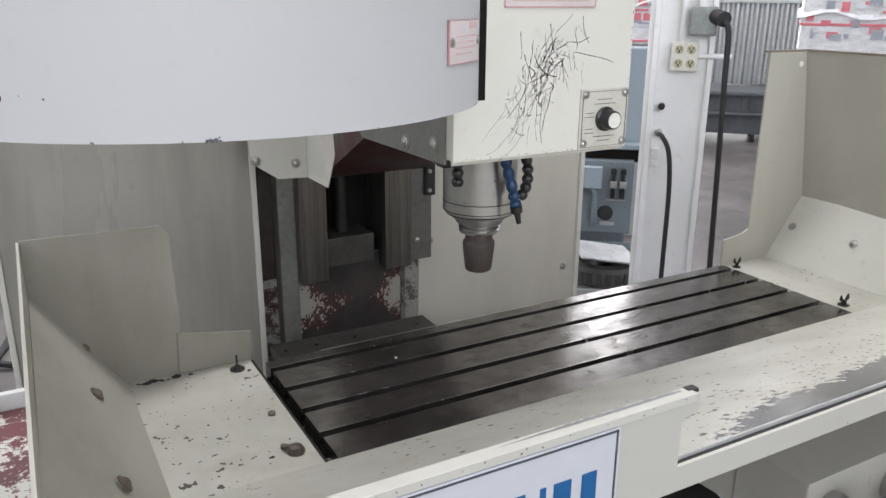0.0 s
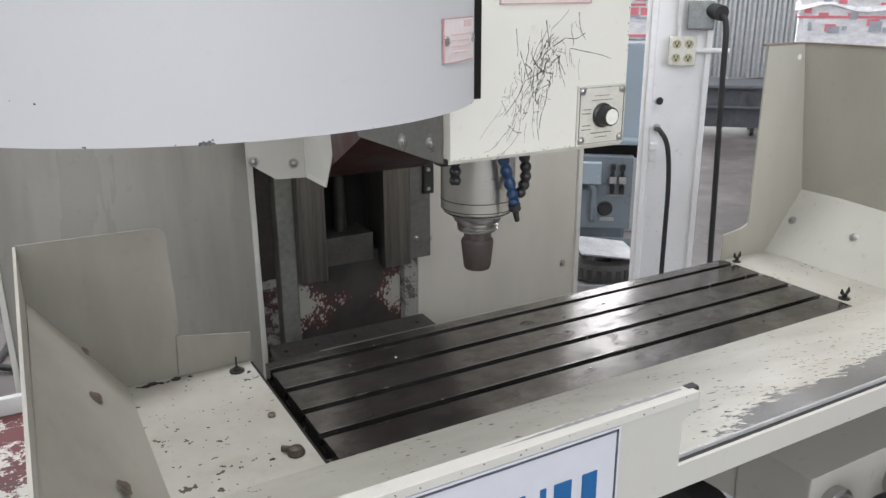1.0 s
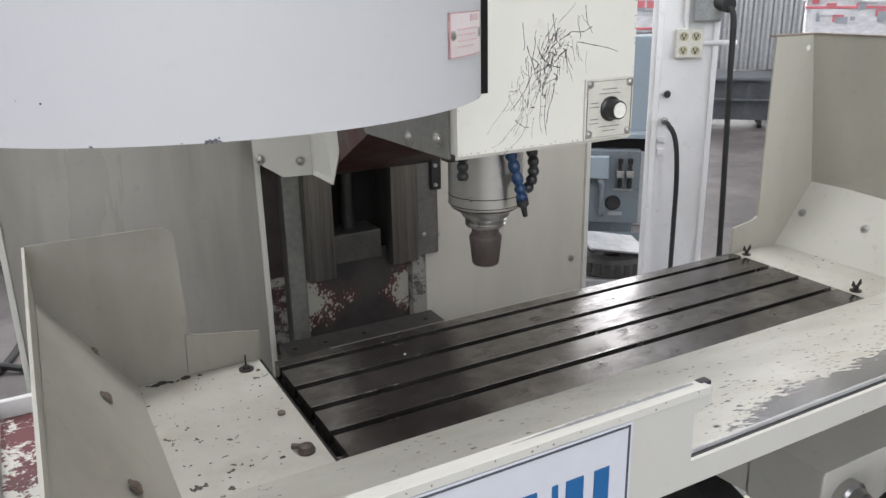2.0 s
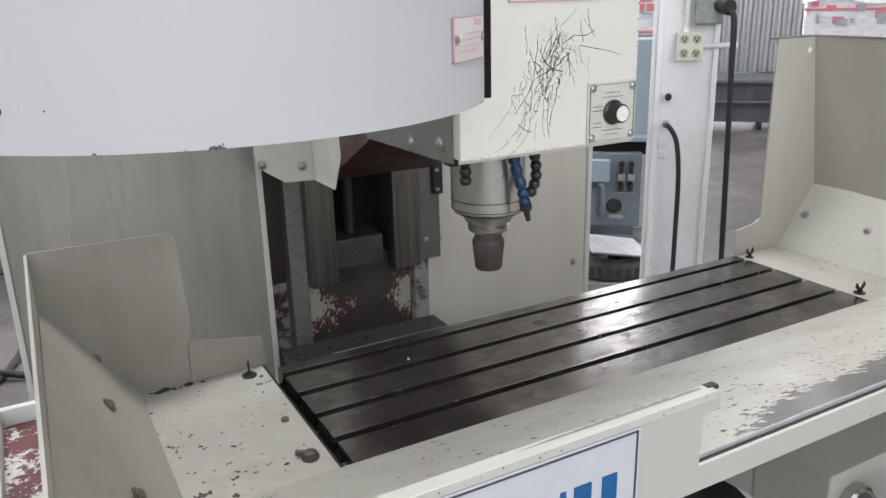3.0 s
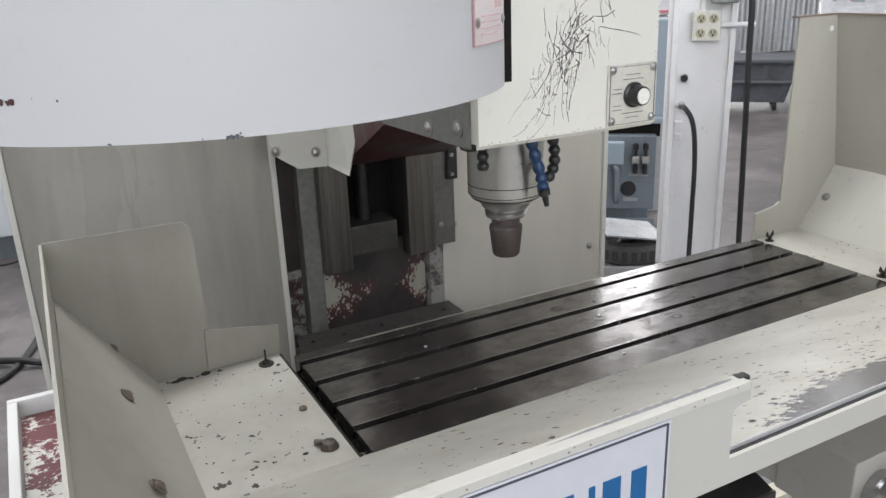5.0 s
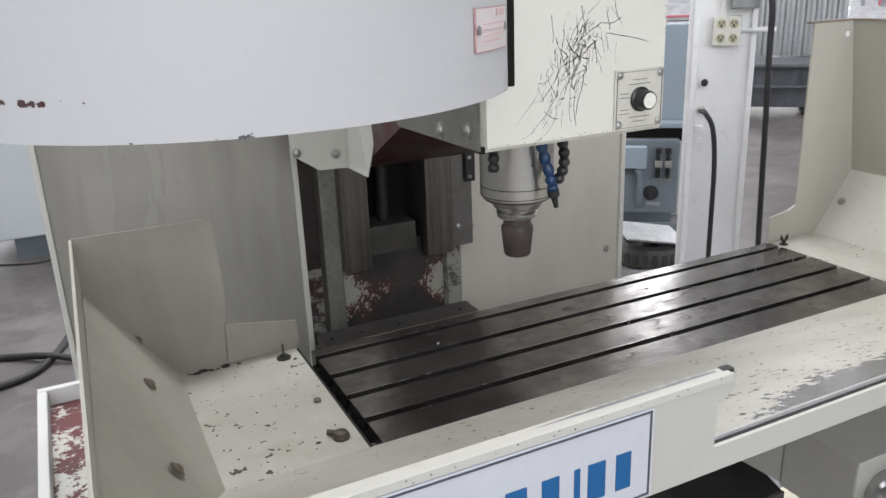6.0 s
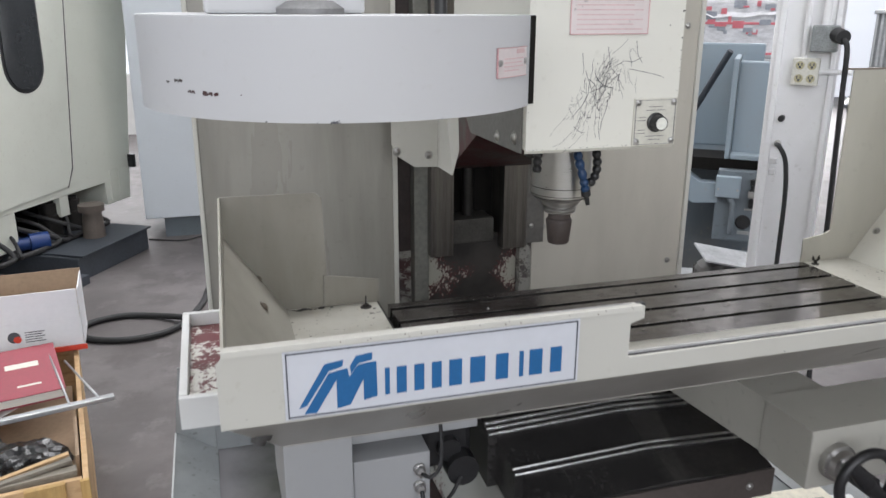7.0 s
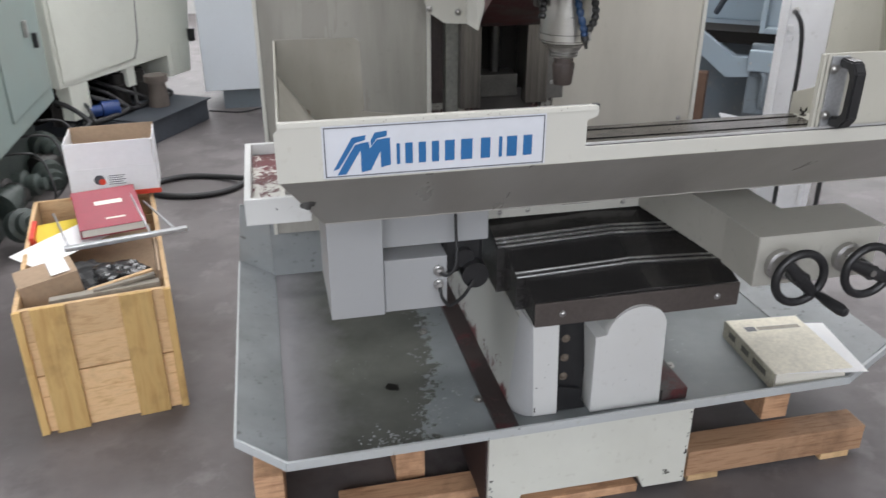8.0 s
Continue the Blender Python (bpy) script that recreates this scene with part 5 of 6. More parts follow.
def arc_pts(r, a0, a1, n):
    return [(CX + r * math.cos(radians(a0 + (a1 - a0) * k / n)), CY + r * math.sin(radians(a0 + (a1 - a0) * k / n))) for k in range(n + 1)]


bm = B()
outer, inner = arc_pts(CR, 150, 321, 64), arc_pts(CR - 0.004, 150, 321, 64)
prism(bm, outer + inner[::-1], "z", 1.5505, 1.684)
for f in bm.faces:
    f.smooth = abs(f.normal.z) < 0.5 and len(f.verts) == 4
guard = part("magazine_guard", bm, cover_paint, mill, "curved off-white sheet guard of the tool magazine")
bm = B()
prism(bm, arc_pts(CR - 0.002, 150, 321, 48), "z", 1.680, 1.6855)
part("guard_top", bm, cover_paint, guard)
bm = B()
rod(bm, (0.40, 0.47, 1.549), (0.40, 0.47, 1.60), 0.052, seg=28)
part("magazine_pocket", bm, dark_iron, guard)


bm = B()
box(bm, -0.05, 0.19, 0.46, 0.60, 1.6856, 1.80, 0.006)
part("magazine_motor_box", bm, cover_paint, guard)
bm = B()
turned(bm, (0.10, 0.42, 1.6856), [(0.05, 0), (0.05, 0.008), (0.035, 0.018), (0.0005, 0.022)], seg=24)
part("bearing_cap", bm, plain("grey_casting", (0.20, 0.20, 0.20), 0.5, 0.3, 0.2, 20), guard)
bm = B()
rod(bm, (0.30, 0.42, 1.6856), (0.30, 0.42, 1.725), 0.010, seg=14)
part("knurled_nut", bm, black_plastic, guard)


def on_guard(name, a0, a1, z0, z1, lift, mat, parent, label=""):
    b2 = B()
    o, i = arc_pts(CR + lift, a0, a1, 10), arc_pts(CR + 0.0003, a0, a1, 10)
    prism(b2, o + i[::-1], "z", z0, z1)
    return part(name, b2, mat, parent, label)


# Black strip paints the dark gap between guard and head.
part("edge_gap", box(B(), 0.4195, 0.4280, 0.3455, 0.3525, 1.553, 1.6845, 0.0008), slot_black, guard, "black strip drawn for the gap at the guard's edge")
gp = on_guard("warning_plate", 302, 317.5, 1.599, 1.641, 0.002, pink_plate, guard, "small pink warning plate")
for a0, a1, z0, z1 in ((302, 317.5, 1.599, 1.5998), (302, 317.5, 1.6402, 1.641), (302, 302.3, 1.599, 1.641), (311, 315.5, 1.632, 1.6385), (305, 315, 1.6245, 1.626), (305, 314, 1.619, 1.6205), (305, 315, 1.6135, 1.615), (305, 312.5, 1.608, 1.6095)):
    on_guard("print_bar", a0, a1, z0, z1, 0.0028, red_ink if a1 - a0 < 1 or z1 - z0 < 0.001 else faint_red, gp)
for a in (303.3, 316.6):
    c = Vector((CX + (CR + 0.002) * math.cos(radians(a)), CY + (CR + 0.002) * math.sin(radians(a)), 1.620))
    part("screw", screw(B(), c, (math.cos(radians(a)), math.sin(radians(a)), 0), 0.0032), bright_steel, gp)
rnd = random.Random(21)
spots, worn = [], []
for a0, z0, w, h in ((224.6, 1.5845, 4.3, 0.0032), (219.2, 1.586, 2.4, 0.0024), (214.2, 1.599, 3.4, 0.0026), (210.5, 1.5965, 1.4, 0.0022), (235.3, 1.585, 0.3, 0.0016), (231.8, 1.5868, 0.2, 0.0011)):
    spots += [(CR * radians(a0 + w * rnd.random()), z0 + rnd.gauss(0, h * 0.25), h * rnd.uniform(0.6, 1.1)) for _ in range(max(1, int(w * 6)))]
for a0, w, h in ((256.4, 3.0, 0.0028), (253.6, 0.6, 0.0018), (241.3, 0.5, 0.0016), (284, 0.5, 0.0012), (317, 2.0, 0.0012)):
    worn += [(CR * radians(a0 + w * rnd.random()), 1.5510 + abs(rnd.gauss(0, h * 0.35)), h * rnd.uniform(0.4, 0.9)) for _ in range(max(2, int(w * 4)))]
wrap = lambda u, v: (CX + (CR + 0.0004) * math.cos(u / CR), CY + (CR + 0.0004) * math.sin(u / CR), v)
tagged(part("chip_mark", flakes(spots, 22, wrap), maroon, guard, "brown paint chips"), kind="stuff")
tagged(part("chip_mark", flakes(worn, 23, wrap), scratch_ink, guard, "bare chips on the lower edge"), kind="stuff")

# ---- skid under the machine ----
for x0, x1, y0, y1, z0, z1 in ((1.06, 1.67, 0.525, 0.615, 0.022, 0.112), (-0.12, 0.43, 0.98, 1.07, 0.022, 0.112), (-0.21, -0.13, 0.585, 1.7, 0.0, 0.20), (1.36, 1.45, 0.62, 1.7, 0.114, 0.20), (0.20, 0.29, 0.72, 1.7, 0.022, 0.2)):
    bm = B()
    box(bm, x0, x1, y0, y1, 0.0 if z0 < 0.05 and x0 == 0.20 else z0, z1, 0.004)
    single("skid_timber", bm, skid_wood, ((x0 + x1) / 2, (y0 + y1) / 2, z0), "rough sawn timber of the shipping skid", "timber", "skid timbers")
for x, y in ((1.58, 0.57), (1.12, 0.57), (-0.05, 1.025), (0.38, 1.025)):
    bm = B()
    box(bm, x - 0.05, x + 0.05, y - 0.045, y + 0.045, 0, 0.021, 0.002)
    single("skid_block", bm, pine, (x, y, 0), "thin pine packing block under the skid", "block", "skid blocks")
bm = box(B(), 0.02, 0.43, 0.60, 0.68, 0.0, 0.035, 0.003)
single("packing_board", bm, skid_wood, (0.22, 0.64, 0), "timber board lying on the floor under the tray", "board")
bm = B()
box(bm, 0.46, 0.90, 0.52, 0.60, 0.0, 0.0285, 0.003)
single("packing_board", bm, skid_wood, (0.68, 0.56, 0), "timber board under the machine base", "board")

# ---- binder in the tray ----
def box_turned(bm, centre, size, yaw, bevel=0.0):
    start = len(bm.verts)
    box(bm, -size[0] / 2, size[0] / 2, -size[1] / 2, size[1] / 2, 0, size[2], bevel)
    bm.verts.ensure_lookup_table()
    bmesh.ops.transform(bm, matrix=Matrix.Translation(centre) @ Matrix.Rotation(radians(yaw), 4, "Z"), verts=bm.verts[start:])
    return bm


BC = (1.400, 0.628, 0.3345)
binder = thing("ring_binder", BC, "soiled cream ring binder lying in the drip tray", "binder")
m8 = Matrix.Translation(BC) @ Matrix.Rotation(radians(-4), 4, "Z")


def binder_piece(name, mat, x0, x1, y0, y1, z0, z1, parent=None, bevel=0.0, turn=0.0):
    b2 = box(B(), x0, x1, y0, y1, z0, z1, bevel)
    b2.transform(m8 @ Matrix.Rotation(radians(turn), 4, "Z"))
    return part(name, b2, mat, parent or binder)


binder_piece("cover", binder_cream, -0.120, 0.120, -0.152, 0.152, 0.0, 0.003, bevel=0.001)
front_cover = binder_piece("cover", binder_cream, -0.120, 0.120, -0.152, 0.152, 0.0535, 0.0565, bevel=0.001)
spine_ob = binder_piece("spine", plain("soiled_spine", (0.44, 0.42, 0.33), 0.5, 0.0, 0.3, 12), -0.1235, -0.1205, -0.152, 0.152, 0.0, 0.0565, bevel=0.001)
binder_piece("page_block", paper, -0.110, 0.108, -0.143, 0.143, 0.004, 0.050)
binder_piece("loose_sheet", white_paper, -0.085, 0.172, -0.158, 0.120, 0.0515, 0.0525, turn=-6)
for y0, y1 in ((0.075, 0.115), (-0.01, 0.035), (-0.11, -0.035)):
    binder_piece("spine_bar", plain("faded_spine_print", (0.12, 0.115, 0.10), 0.6, 0.0, 0.4, 60), -0.1242, -0.1236, y0, y1, 0.020, 0.040, spine_ob)
binder_piece("title_bar", plain("faded_print", (0.34, 0.315, 0.26), 0.6, 0.0, 0.3, 60), -0.045, 0.095, 0.080, 0.100, 0.0566, 0.0570, front_cover)
binder_piece("title_mark", plain("dark_faded_print", (0.17, 0.175, 0.18), 0.6), -0.085, -0.052, 0.078, 0.104, 0.0566, 0.0570, front_cover)

# ---- wooden crate and what lies in it ----
CM = Matrix.Translation((-0.677, 1.224, 0)) @ Matrix.Rotation(radians(9), 4, "Z")
W, D, H = 0.47, 1.02, 0.475
crate = thing("wooden_crate", CM.translation, "open pine crate filled with scrap and papers", "crate")


def crate_board(name, x0, x1, y0, y1, z0, z1, mat, label=""):
    b2 = box(B(), x0, x1, y0, y1, z0, z1, 0.002)
    b2.transform(CM)
    return part(name, b2, mat, crate, label)


for z0, z1 in ((0.0, 0.136), (0.1372, 0.214), (0.2195, 0.345), (0.3462, 0.462)):
    crate_board("board", -W / 2 + 0.018, W / 2 - 0.018, 0.018, 0.034, z0, z1, pine)
    crate_board("board", -W / 2 + 0.018, W / 2 - 0.018, D - 0.016, D, z0, z1, pine)
    crate_board("board", -W / 2, -W / 2 + 0.016, 0.018, D, z0, z1, pine)
    crate_board("board", W / 2 - 0.016, W / 2, 0.018, D, z0, z1, pine)
for x in (-0.135, 0.125):
    crate_board("batten", x - 0.05, x + 0.05, 0.0, 0.0175, 0.0, H - 0.008, pine_upright)
for x in (-W / 2 + 0.012, W / 2 - 0.012):
    crate_board("corner_post", x - 0.012, x + 0.012, 0.003, 0.0175, 0.0, H - 0.012, pine_upright)
crate_board("crate_floor", -W / 2 + 0.017, W / 2 - 0.017, 0.035, D - 0.017, 0.02, 0.035, pine)


def laid(name, x0, x1, y0, y1, z0, z1, mat, label, category, tilt=(0, 0, 0), bevel=0.001, group=""):
    """A loose thing given in the crate's own axes."""
    c = Vector(((x0 + x1) / 2, (y0 + y1) / 2, z0))
    b2 = box(B(), x0 - c.x, x1 - c.x, y0 - c.y, y1 - c.y, 0, z1 - z0, bevel)
    b2.transform(pose(0, 0, 0, *tilt))
    b2.transform(Matrix.Translation(c))
    b2.transform(CM)
    at = CM @ c
    return single(name, b2, mat, at, label, category, group)


laid("cardboard_filler", -0.20, 0.20, 0.05, 0.86, 0.036, 0.36, card, "brown cardboard carton filling the crate", "carton")
laid("scrap_board", -0.13, 0.205, 0.055, 0.085, 0.445, 0.466, grey_wood, "grey weathered board lying in the crate", "board", (0, 0, 3))
laid("scrap_board", -0.12, 0.195, 0.115, 0.150, 0.425, 0.445, grey_wood, "grey weathered board lying in the crate", "board", (0, -4, 9))
def crumpled(name, at, size, seed, mat, label, category):
    """A crushed bag or rag: a lump with sharp folds."""
    rr, b2 = random.Random(seed), B()
    bmesh.ops.create_icosphere(b2, subdivisions=4, radius=1.0)
    folds = [(Vector((rr.gauss(0, 1), rr.gauss(0, 1), rr.gauss(0, 1))).normalized() * rr.uniform(3, 10), rr.uniform(0, 6)) for _ in range(9)]
    for v in b2.verts:
        k = 1.0 + sum(0.11 * abs(math.sin(f.dot(v.co) + ph)) for f, ph in folds) - 0.55
        v.co = Vector((v.co.x * size[0] * k, v.co.y * size[1] * k, max(-0.9, v.co.z) * size[2] * k))
    b2.transform(CM @ Matrix.Translation(at))
    return single(name, b2, mat, CM @ Vector(at), label, category)


# Bag and rag cover the filler, standing in for shade inside the crate.
crumpled("black_bag", (0.070, 0.27, 0.396), (0.098, 0.115, 0.046), 4, plain("shiny_black_film", (0.007, 0.007, 0.008), 0.26, 0.0, 0.2, 30), "crumpled shiny black plastic bag in the crate", "bag")
crumpled("dark_rag", (-0.07, 0.33, 0.390), (0.12, 0.12, 0.040), 9, black_rubber, "dark rag crumpled in the crate to darken its inside", "rag")
laid("wood_strip", -0.02, 0.19, 0.135, 0.152, 0.452, 0.460, pine, "thin weathered wood strip lying across the crate", "strip", (0, -8, 7))
laid("wood_strip", 0.00, 0.195, 0.075, 0.093, 0.468, 0.478, grey_wood, "thin pine strip lying across the crate", "strip", (0, -3, 11))
laid("cardboard_divider", 0.195, 0.205, 0.13, 0.46, 0.28, 0.475, card, "upright brown cardboard sheet inside the crate", "cardboard", (0, 3, 0))
laid("cardboard_flap", -0.225, -0.04, 0.15, 0.29, 0.362, 0.495, card, "torn brown cardboard box with a white label", "carton", (0, -6, 12))
laid("shipping_label", -0.135, -0.075, 0.165, 0.28, 0.5035, 0.505, white_paper, "white paper label on the torn carton", "label", (0, -6, 12))
laid("white_paper", -0.265, 0.045, 0.425, 0.585, 0.462, 0.4635, white_paper, "white paper sheet on top of the crate", "paper", (5, -3, 40), 0.0002)
laid("yellow_folder", -0.21, -0.05, 0.56, 0.76, 0.445, 0.452, yellow_paper, "yellow paper folder lying in the crate", "folder", (4, 0, 10))
laid("red_folder", -0.222, -0.205, 0.58, 0.76, 0.36, 0.475, red_tape, "red folder standing against the crate side", "folder")
# red book on the crate
bk = Matrix.Translation(CM @ Vector((0.062, 0.655, 0.500))) @ Matrix.Rotation(radians(15), 4, "Z") @ Matrix.Rotation(radians(9), 4, "X")
book = thing("red_book", bk.translation, "thick dark red hardback book lying on the crate", "book")
for x0, x1, z0, z1, nm, mt in ((-0.115, 0.115, 0.0, 0.003, "cover", red_cloth), (-0.115, 0.115, 0.034, 0.037, "cover", red_cloth), (-0.118, -0.1145, 0.0, 0.037, "spine", red_cloth), (-0.112, 0.108, 0.003, 0.034, "page_block", paper)):
    bm = box(B(), x0, x1, -0.15 + 0.005 * (nm == "page_block"), 0.15 - 0.004 * (nm == "page_block"), z0, z1, 0.0008)
    bm.transform(bk)
    pt = part(nm, bm, mt, book)
for x0, x1, y0, y1 in ((-0.045, 0.055, 0.02, 0.05), (-0.02, 0.05, -0.095, -0.085)):
    bm = box(B(), x0, x1, y0, y1, 0.0372, 0.0376)
    bm.transform(bk)
    part("title_label", bm, paper, book)
# steel bar with two stays across the crate
bar = thing("steel_bar", CM @ Vector((0.0, 0.30, 0.52)), "bright steel bar with two thin stays on the crate", "bar")
bm = box(B(), -0.215, 0.205, -0.0125, 0.0125, 0.490, 0.506, 0.003)
bm.transform(CM @ Matrix.Translation((0.125, 0.395, 0)) @ Matrix.Rotation(radians(5), 4, "Z"))
part("bar", bm, galvanised, bar)
bm = B()
for a, b in (((-0.075, 0.385, 0.505), (-0.145, 0.78, 0.485)), ((0.285, 0.41, 0.505), (0.19, 0.80, 0.485)), ((0.20, 0.40, 0.505), (0.14, 0.78, 0.55))):
    part("stay", rod(B(), CM @ Vector(a), CM @ Vector(b), 0.004, seg=8), galvanised, bar)
# white carton
carton = thing("white_carton", CM @ Vector((0.07, 1.0, 0.481)), "white cardboard carton with an orange-red bottom edge", "carton")
cm2 = Matrix.Translation(CM @ Vector((0.10, 1.03, 0.482))) @ Matrix.Rotation(radians(5), 4, "Z")
for x0, x1, y0, y1, z0, z1, nm, mt in ((-0.17, 0.17, -0.12, -0.116, 0.018, 0.125, "front", white_card), (-0.165, 0.165, -0.122, -0.118, 0.126, 0.235, "front_flap", white_card),
                                       (-0.17, 0.17, 0.116, 0.12, 0.0, 0.24, "back", card), (-0.17, -0.166, -0.12, 0.12, 0.0, 0.235, "side", white_card), (0.166, 0.17, -0.12, 0.12, 0.0, 0.23, "side", white_card),
                                       (-0.166, 0.166, -0.116, 0.116, 0.0, 0.004, "bottom", card), (-0.175, 0.178, -0.126, -0.1205, -0.001, 0.018, "orange_band", red_tape), (-0.178, -0.171, -0.12, 0.12, 0.0, 0.02, "orange_band", red_tape)):
    bm = box(B(), x0, x1, y0, y1, z0, z1, 0.001)
    bm.transform(cm2)
    fr = part(nm, bm, mt, carton)
    if nm == "front":
        face = fr
bm = B()
turned(bm, (-0.055, -0.1203, 0.075), [(0.021, 0), (0.021, 0.0005), (0.0005, 0.0006)], (0, -1, 0), 24)
bm.transform(cm2)
part("printed_mark", bm, ink, face)
bm = B()
turned(bm, (-0.045, -0.1209, 0.066), [(0.013, 0), (0.013, 0.0005), (0.0005, 0.0006)], (0, -1, 0), 20)
bm.transform(cm2)
part("printed_mark", bm, red_tape, face)
for k in range(5):
    bm = box(B(), -0.02, 0.045 - 0.01 * (k % 2), -0.1212, -0.1203, 0.088 - 0.009 * k, 0.091 - 0.009 * k)
    bm.transform(cm2)
    part("print_bar", bm, ink, face)

# ---- cable on the floor ----
bm = B()
loop = [(0.15, 3.38, 0.018), (-0.12, 3.45, 0.018), (-0.26, 3.52, 0.035), (-0.42, 3.64, 0.018), (-0.60, 3.69, 0.018), (-0.76, 3.63, 0.018), (-0.81, 3.50, 0.018), (-0.72, 3.38, 0.018), (-0.52, 3.33, 0.018), (-0.32, 3.42, 0.018), (-0.18, 3.75, 0.018), (-0.10, 4.2, 0.018), (0.10, 4.5, 0.018)]
tube(bm, smooth_path(loop, 8), 0.017)
single("floor_cable", bm, black_rubber, (-0.4, 3.5, 0), "thick black cable lying in a loop on the floor", "cable")
bm = B()
tube(bm, smooth_path([(-0.55, 5.3, 0.006), (-0.3, 5.2, 0.006), (-0.1, 5.3, 0.006), (0.2, 5.1, 0.006)], 6), 0.006)
single("thin_floor_cable", bm, black_rubber, (-0.2, 5.2, 0), "thin black cable on the floor", "cable")

# ---- white post with its electrics ----
PM = Matrix.Translation((2.015, 1.61, 0.068)) @ Matrix.Rotation(radians(-46), 4, "Z") @ Matrix.Scale(0.947, 4)
post = thing("steel_post", (2.015, 1.61, 0), "white painted steel building column with conduits", "column")


def post_part(name, bm, mat, parent=None, label=""):
    bm.transform(PM)
    return part(name, bm, mat, parent or post, label)


bm = B()
post_part("flange", box(bm, -0.112, -0.0905, -0.012, 0.17, -0.088, 5.9, 0.003), post_paint)
post_part("side_channel", box(B(), -0.130, -0.1125, 0.004, 0.17, -0.088, 5.9, 0.003), post_paint)
post_part("flange", box(B(), 0.0805, 0.100, -0.012, 0.17, -0.088, 5.9, 0.003), post_paint)
post_part("web", box(B(), -0.09, 0.08, 0.0, 0.014, -0.088, 5.9), post_paint)
bm = B()
box(bm, -0.045, 0.048, -0.042, -0.001, 1.435, 1.535, 0.004)
outlet = post_part("outlet_box", bm, plain("outlet_plate", (0.70, 0.69, 0.63), 0.45), None, "cream outlet box with four sockets")
for x in (-0.018, 0.023):
    for z in (1.461, 1.509):
        bm = B()
        turned(bm, (x, -0.0421, z), [(0.0155, 0), (0.0155, 0.0015), (0.0005, 0.0016)], (0, -1, 0), 20)
        face = post_part("socket", bm, outlet_cream, outlet)
        bm = B()
        for dx, dz, w, h in ((-0.006, 0.004, 0.002, 0.005), (0.006, 0.004, 0.002, 0.005), (0, -0.006, 0.0035, 0.0045)):
            box(bm, x + dx - w, x + dx + w, -0.0445, -0.0437, z + dz - h, z + dz + h)
        post_part("socket_slot", bm, ink, outlet)
bm = B()
box(bm, 0.01, 0.10, -0.075, -0.001, 1.56, 1.655, 0.006)
plugbox = post_part("junction_box", bm, plain("weathered_cast_alloy", (0.27, 0.285, 0.285), 0.5, 0.35, 0.4, 30), None, "grey cast junction box")
bm = B()
rod(bm, (0.085, -0.05, 1.625), (0.12, -0.115, 1.615), 0.026)
post_part("plug", bm, black_rubber, plugbox)
bm = B()
tube(bm, smooth_path([(0.12, -0.115, 1.61), (0.137, -0.125, 1.57), (0.142, -0.12, 1.40), (0.152, -0.115, 1.1), (0.164, -0.11, 0.7), (0.175, -0.13, 0.3), (0.19, -0.2, 0.02), (0.4, -0.5, 0.016)], 8), 0.0098)
post_part("cord", bm, black_rubber, plugbox)
bm = B()
rod(bm, (-0.012, -0.022, 1.535), (-0.012, -0.022, 3.0), 0.010)
rod(bm, (0.048, -0.022, 1.487), (0.16, -0.022, 1.487), 0.009)
rod(bm, (0.05, -0.03, 1.655), (0.05, -0.03, 3.0), 0.014)
post_part("conduit", bm, post_paint)
bm = B()
turned(bm, (-0.062, -0.002, 1.305), [(0.012, 0), (0.012, 0.03), (0.0005, 0.031)], (0, -1, 0), 14)
post_part("stub", bm, black_rubber)
bm = B()
turned(bm, (-0.065, -0.002, 1.207), [(0.013, 0), (0.013, 0.02), (0.010, 0.022), (0.010, 0.04), (0.0005, 0.041)], (0, -1, 0), 14)
gland = post_part("gland", bm, zinc)
bm = B()
tube(bm, smooth_path([(-0.065, -0.04, 1.207), (-0.05, -0.07, 1.203), (-0.022, -0.075, 1.15), (-0.008, -0.07, 1.02), (-0.006, -0.065, 0.8), (-0.006, -0.06, 0.4), (0.0, -0.09, 0.1), (0.05, -0.2, 0.015)], 8), 0.0088)
post_part("flexible_conduit", bm, black_rubber, gland)
bm = B()
box(bm, -0.088, -0.058, -0.02, -0.001, 1.125, 1.15, 0.005)
box(bm, -0.085, -0.06, -0.016, -0.001, 1.08, 1.105, 0.005)
post_part("old_bracket", bm, post_paint)

# ---- blue-grey machine behind ----
bg = thing("blue_grey_machine", (2.6, 2.9, 0), "blue-grey metalworking machine with an open front", "machine")
BM = Matrix.Translation((2.65, 2.84, -0.06)) @ Matrix.Rotation(radians(-38), 4, "Z")


def bg_part(name, bm, mat, parent=None, label=""):
    bm.transform(BM)
    return part(name, bm, mat, parent or bg, label)


bm = B()
box(bm, 0.0, 0.34, 0.10, 0.14, 0.98, 1.475, 0.01)
hood = bg_part("hood", bm, blue_grey)
bg_part("hood_side", box(B(), -0.03, -0.002, 0.05, 0.49, 0.95, 1.49, 0.006), blue_grey)
bg_part("hood_back", box(B(), -0.52, 0.12, 0.5, 0.54, 0.95, 1.55, 0.01), blue_grey)
bm = B()
box(bm, 0.0, 0.34, 0.02, 0.12, 0.955, 0.985, 0.008)
bg_part("hood_lip", bm, blue_grey, hood)
bm = B()
rod(bm, (-0.32, 0.40, 1.00), (-0.06, 0.22, 1.52), 0.018)
bg_part("strut", bm, slate)
bm = B()
prism(bm, [(-0.48, 0.94), (-0.17, 0.70), (0.02, 0.72), (0.02, 0.82), (-0.14, 0.82), (-0.48, 1.05)], "y", 0.0, 0.10)
bg_part("chute", bm, blue_grey)
bm = B()
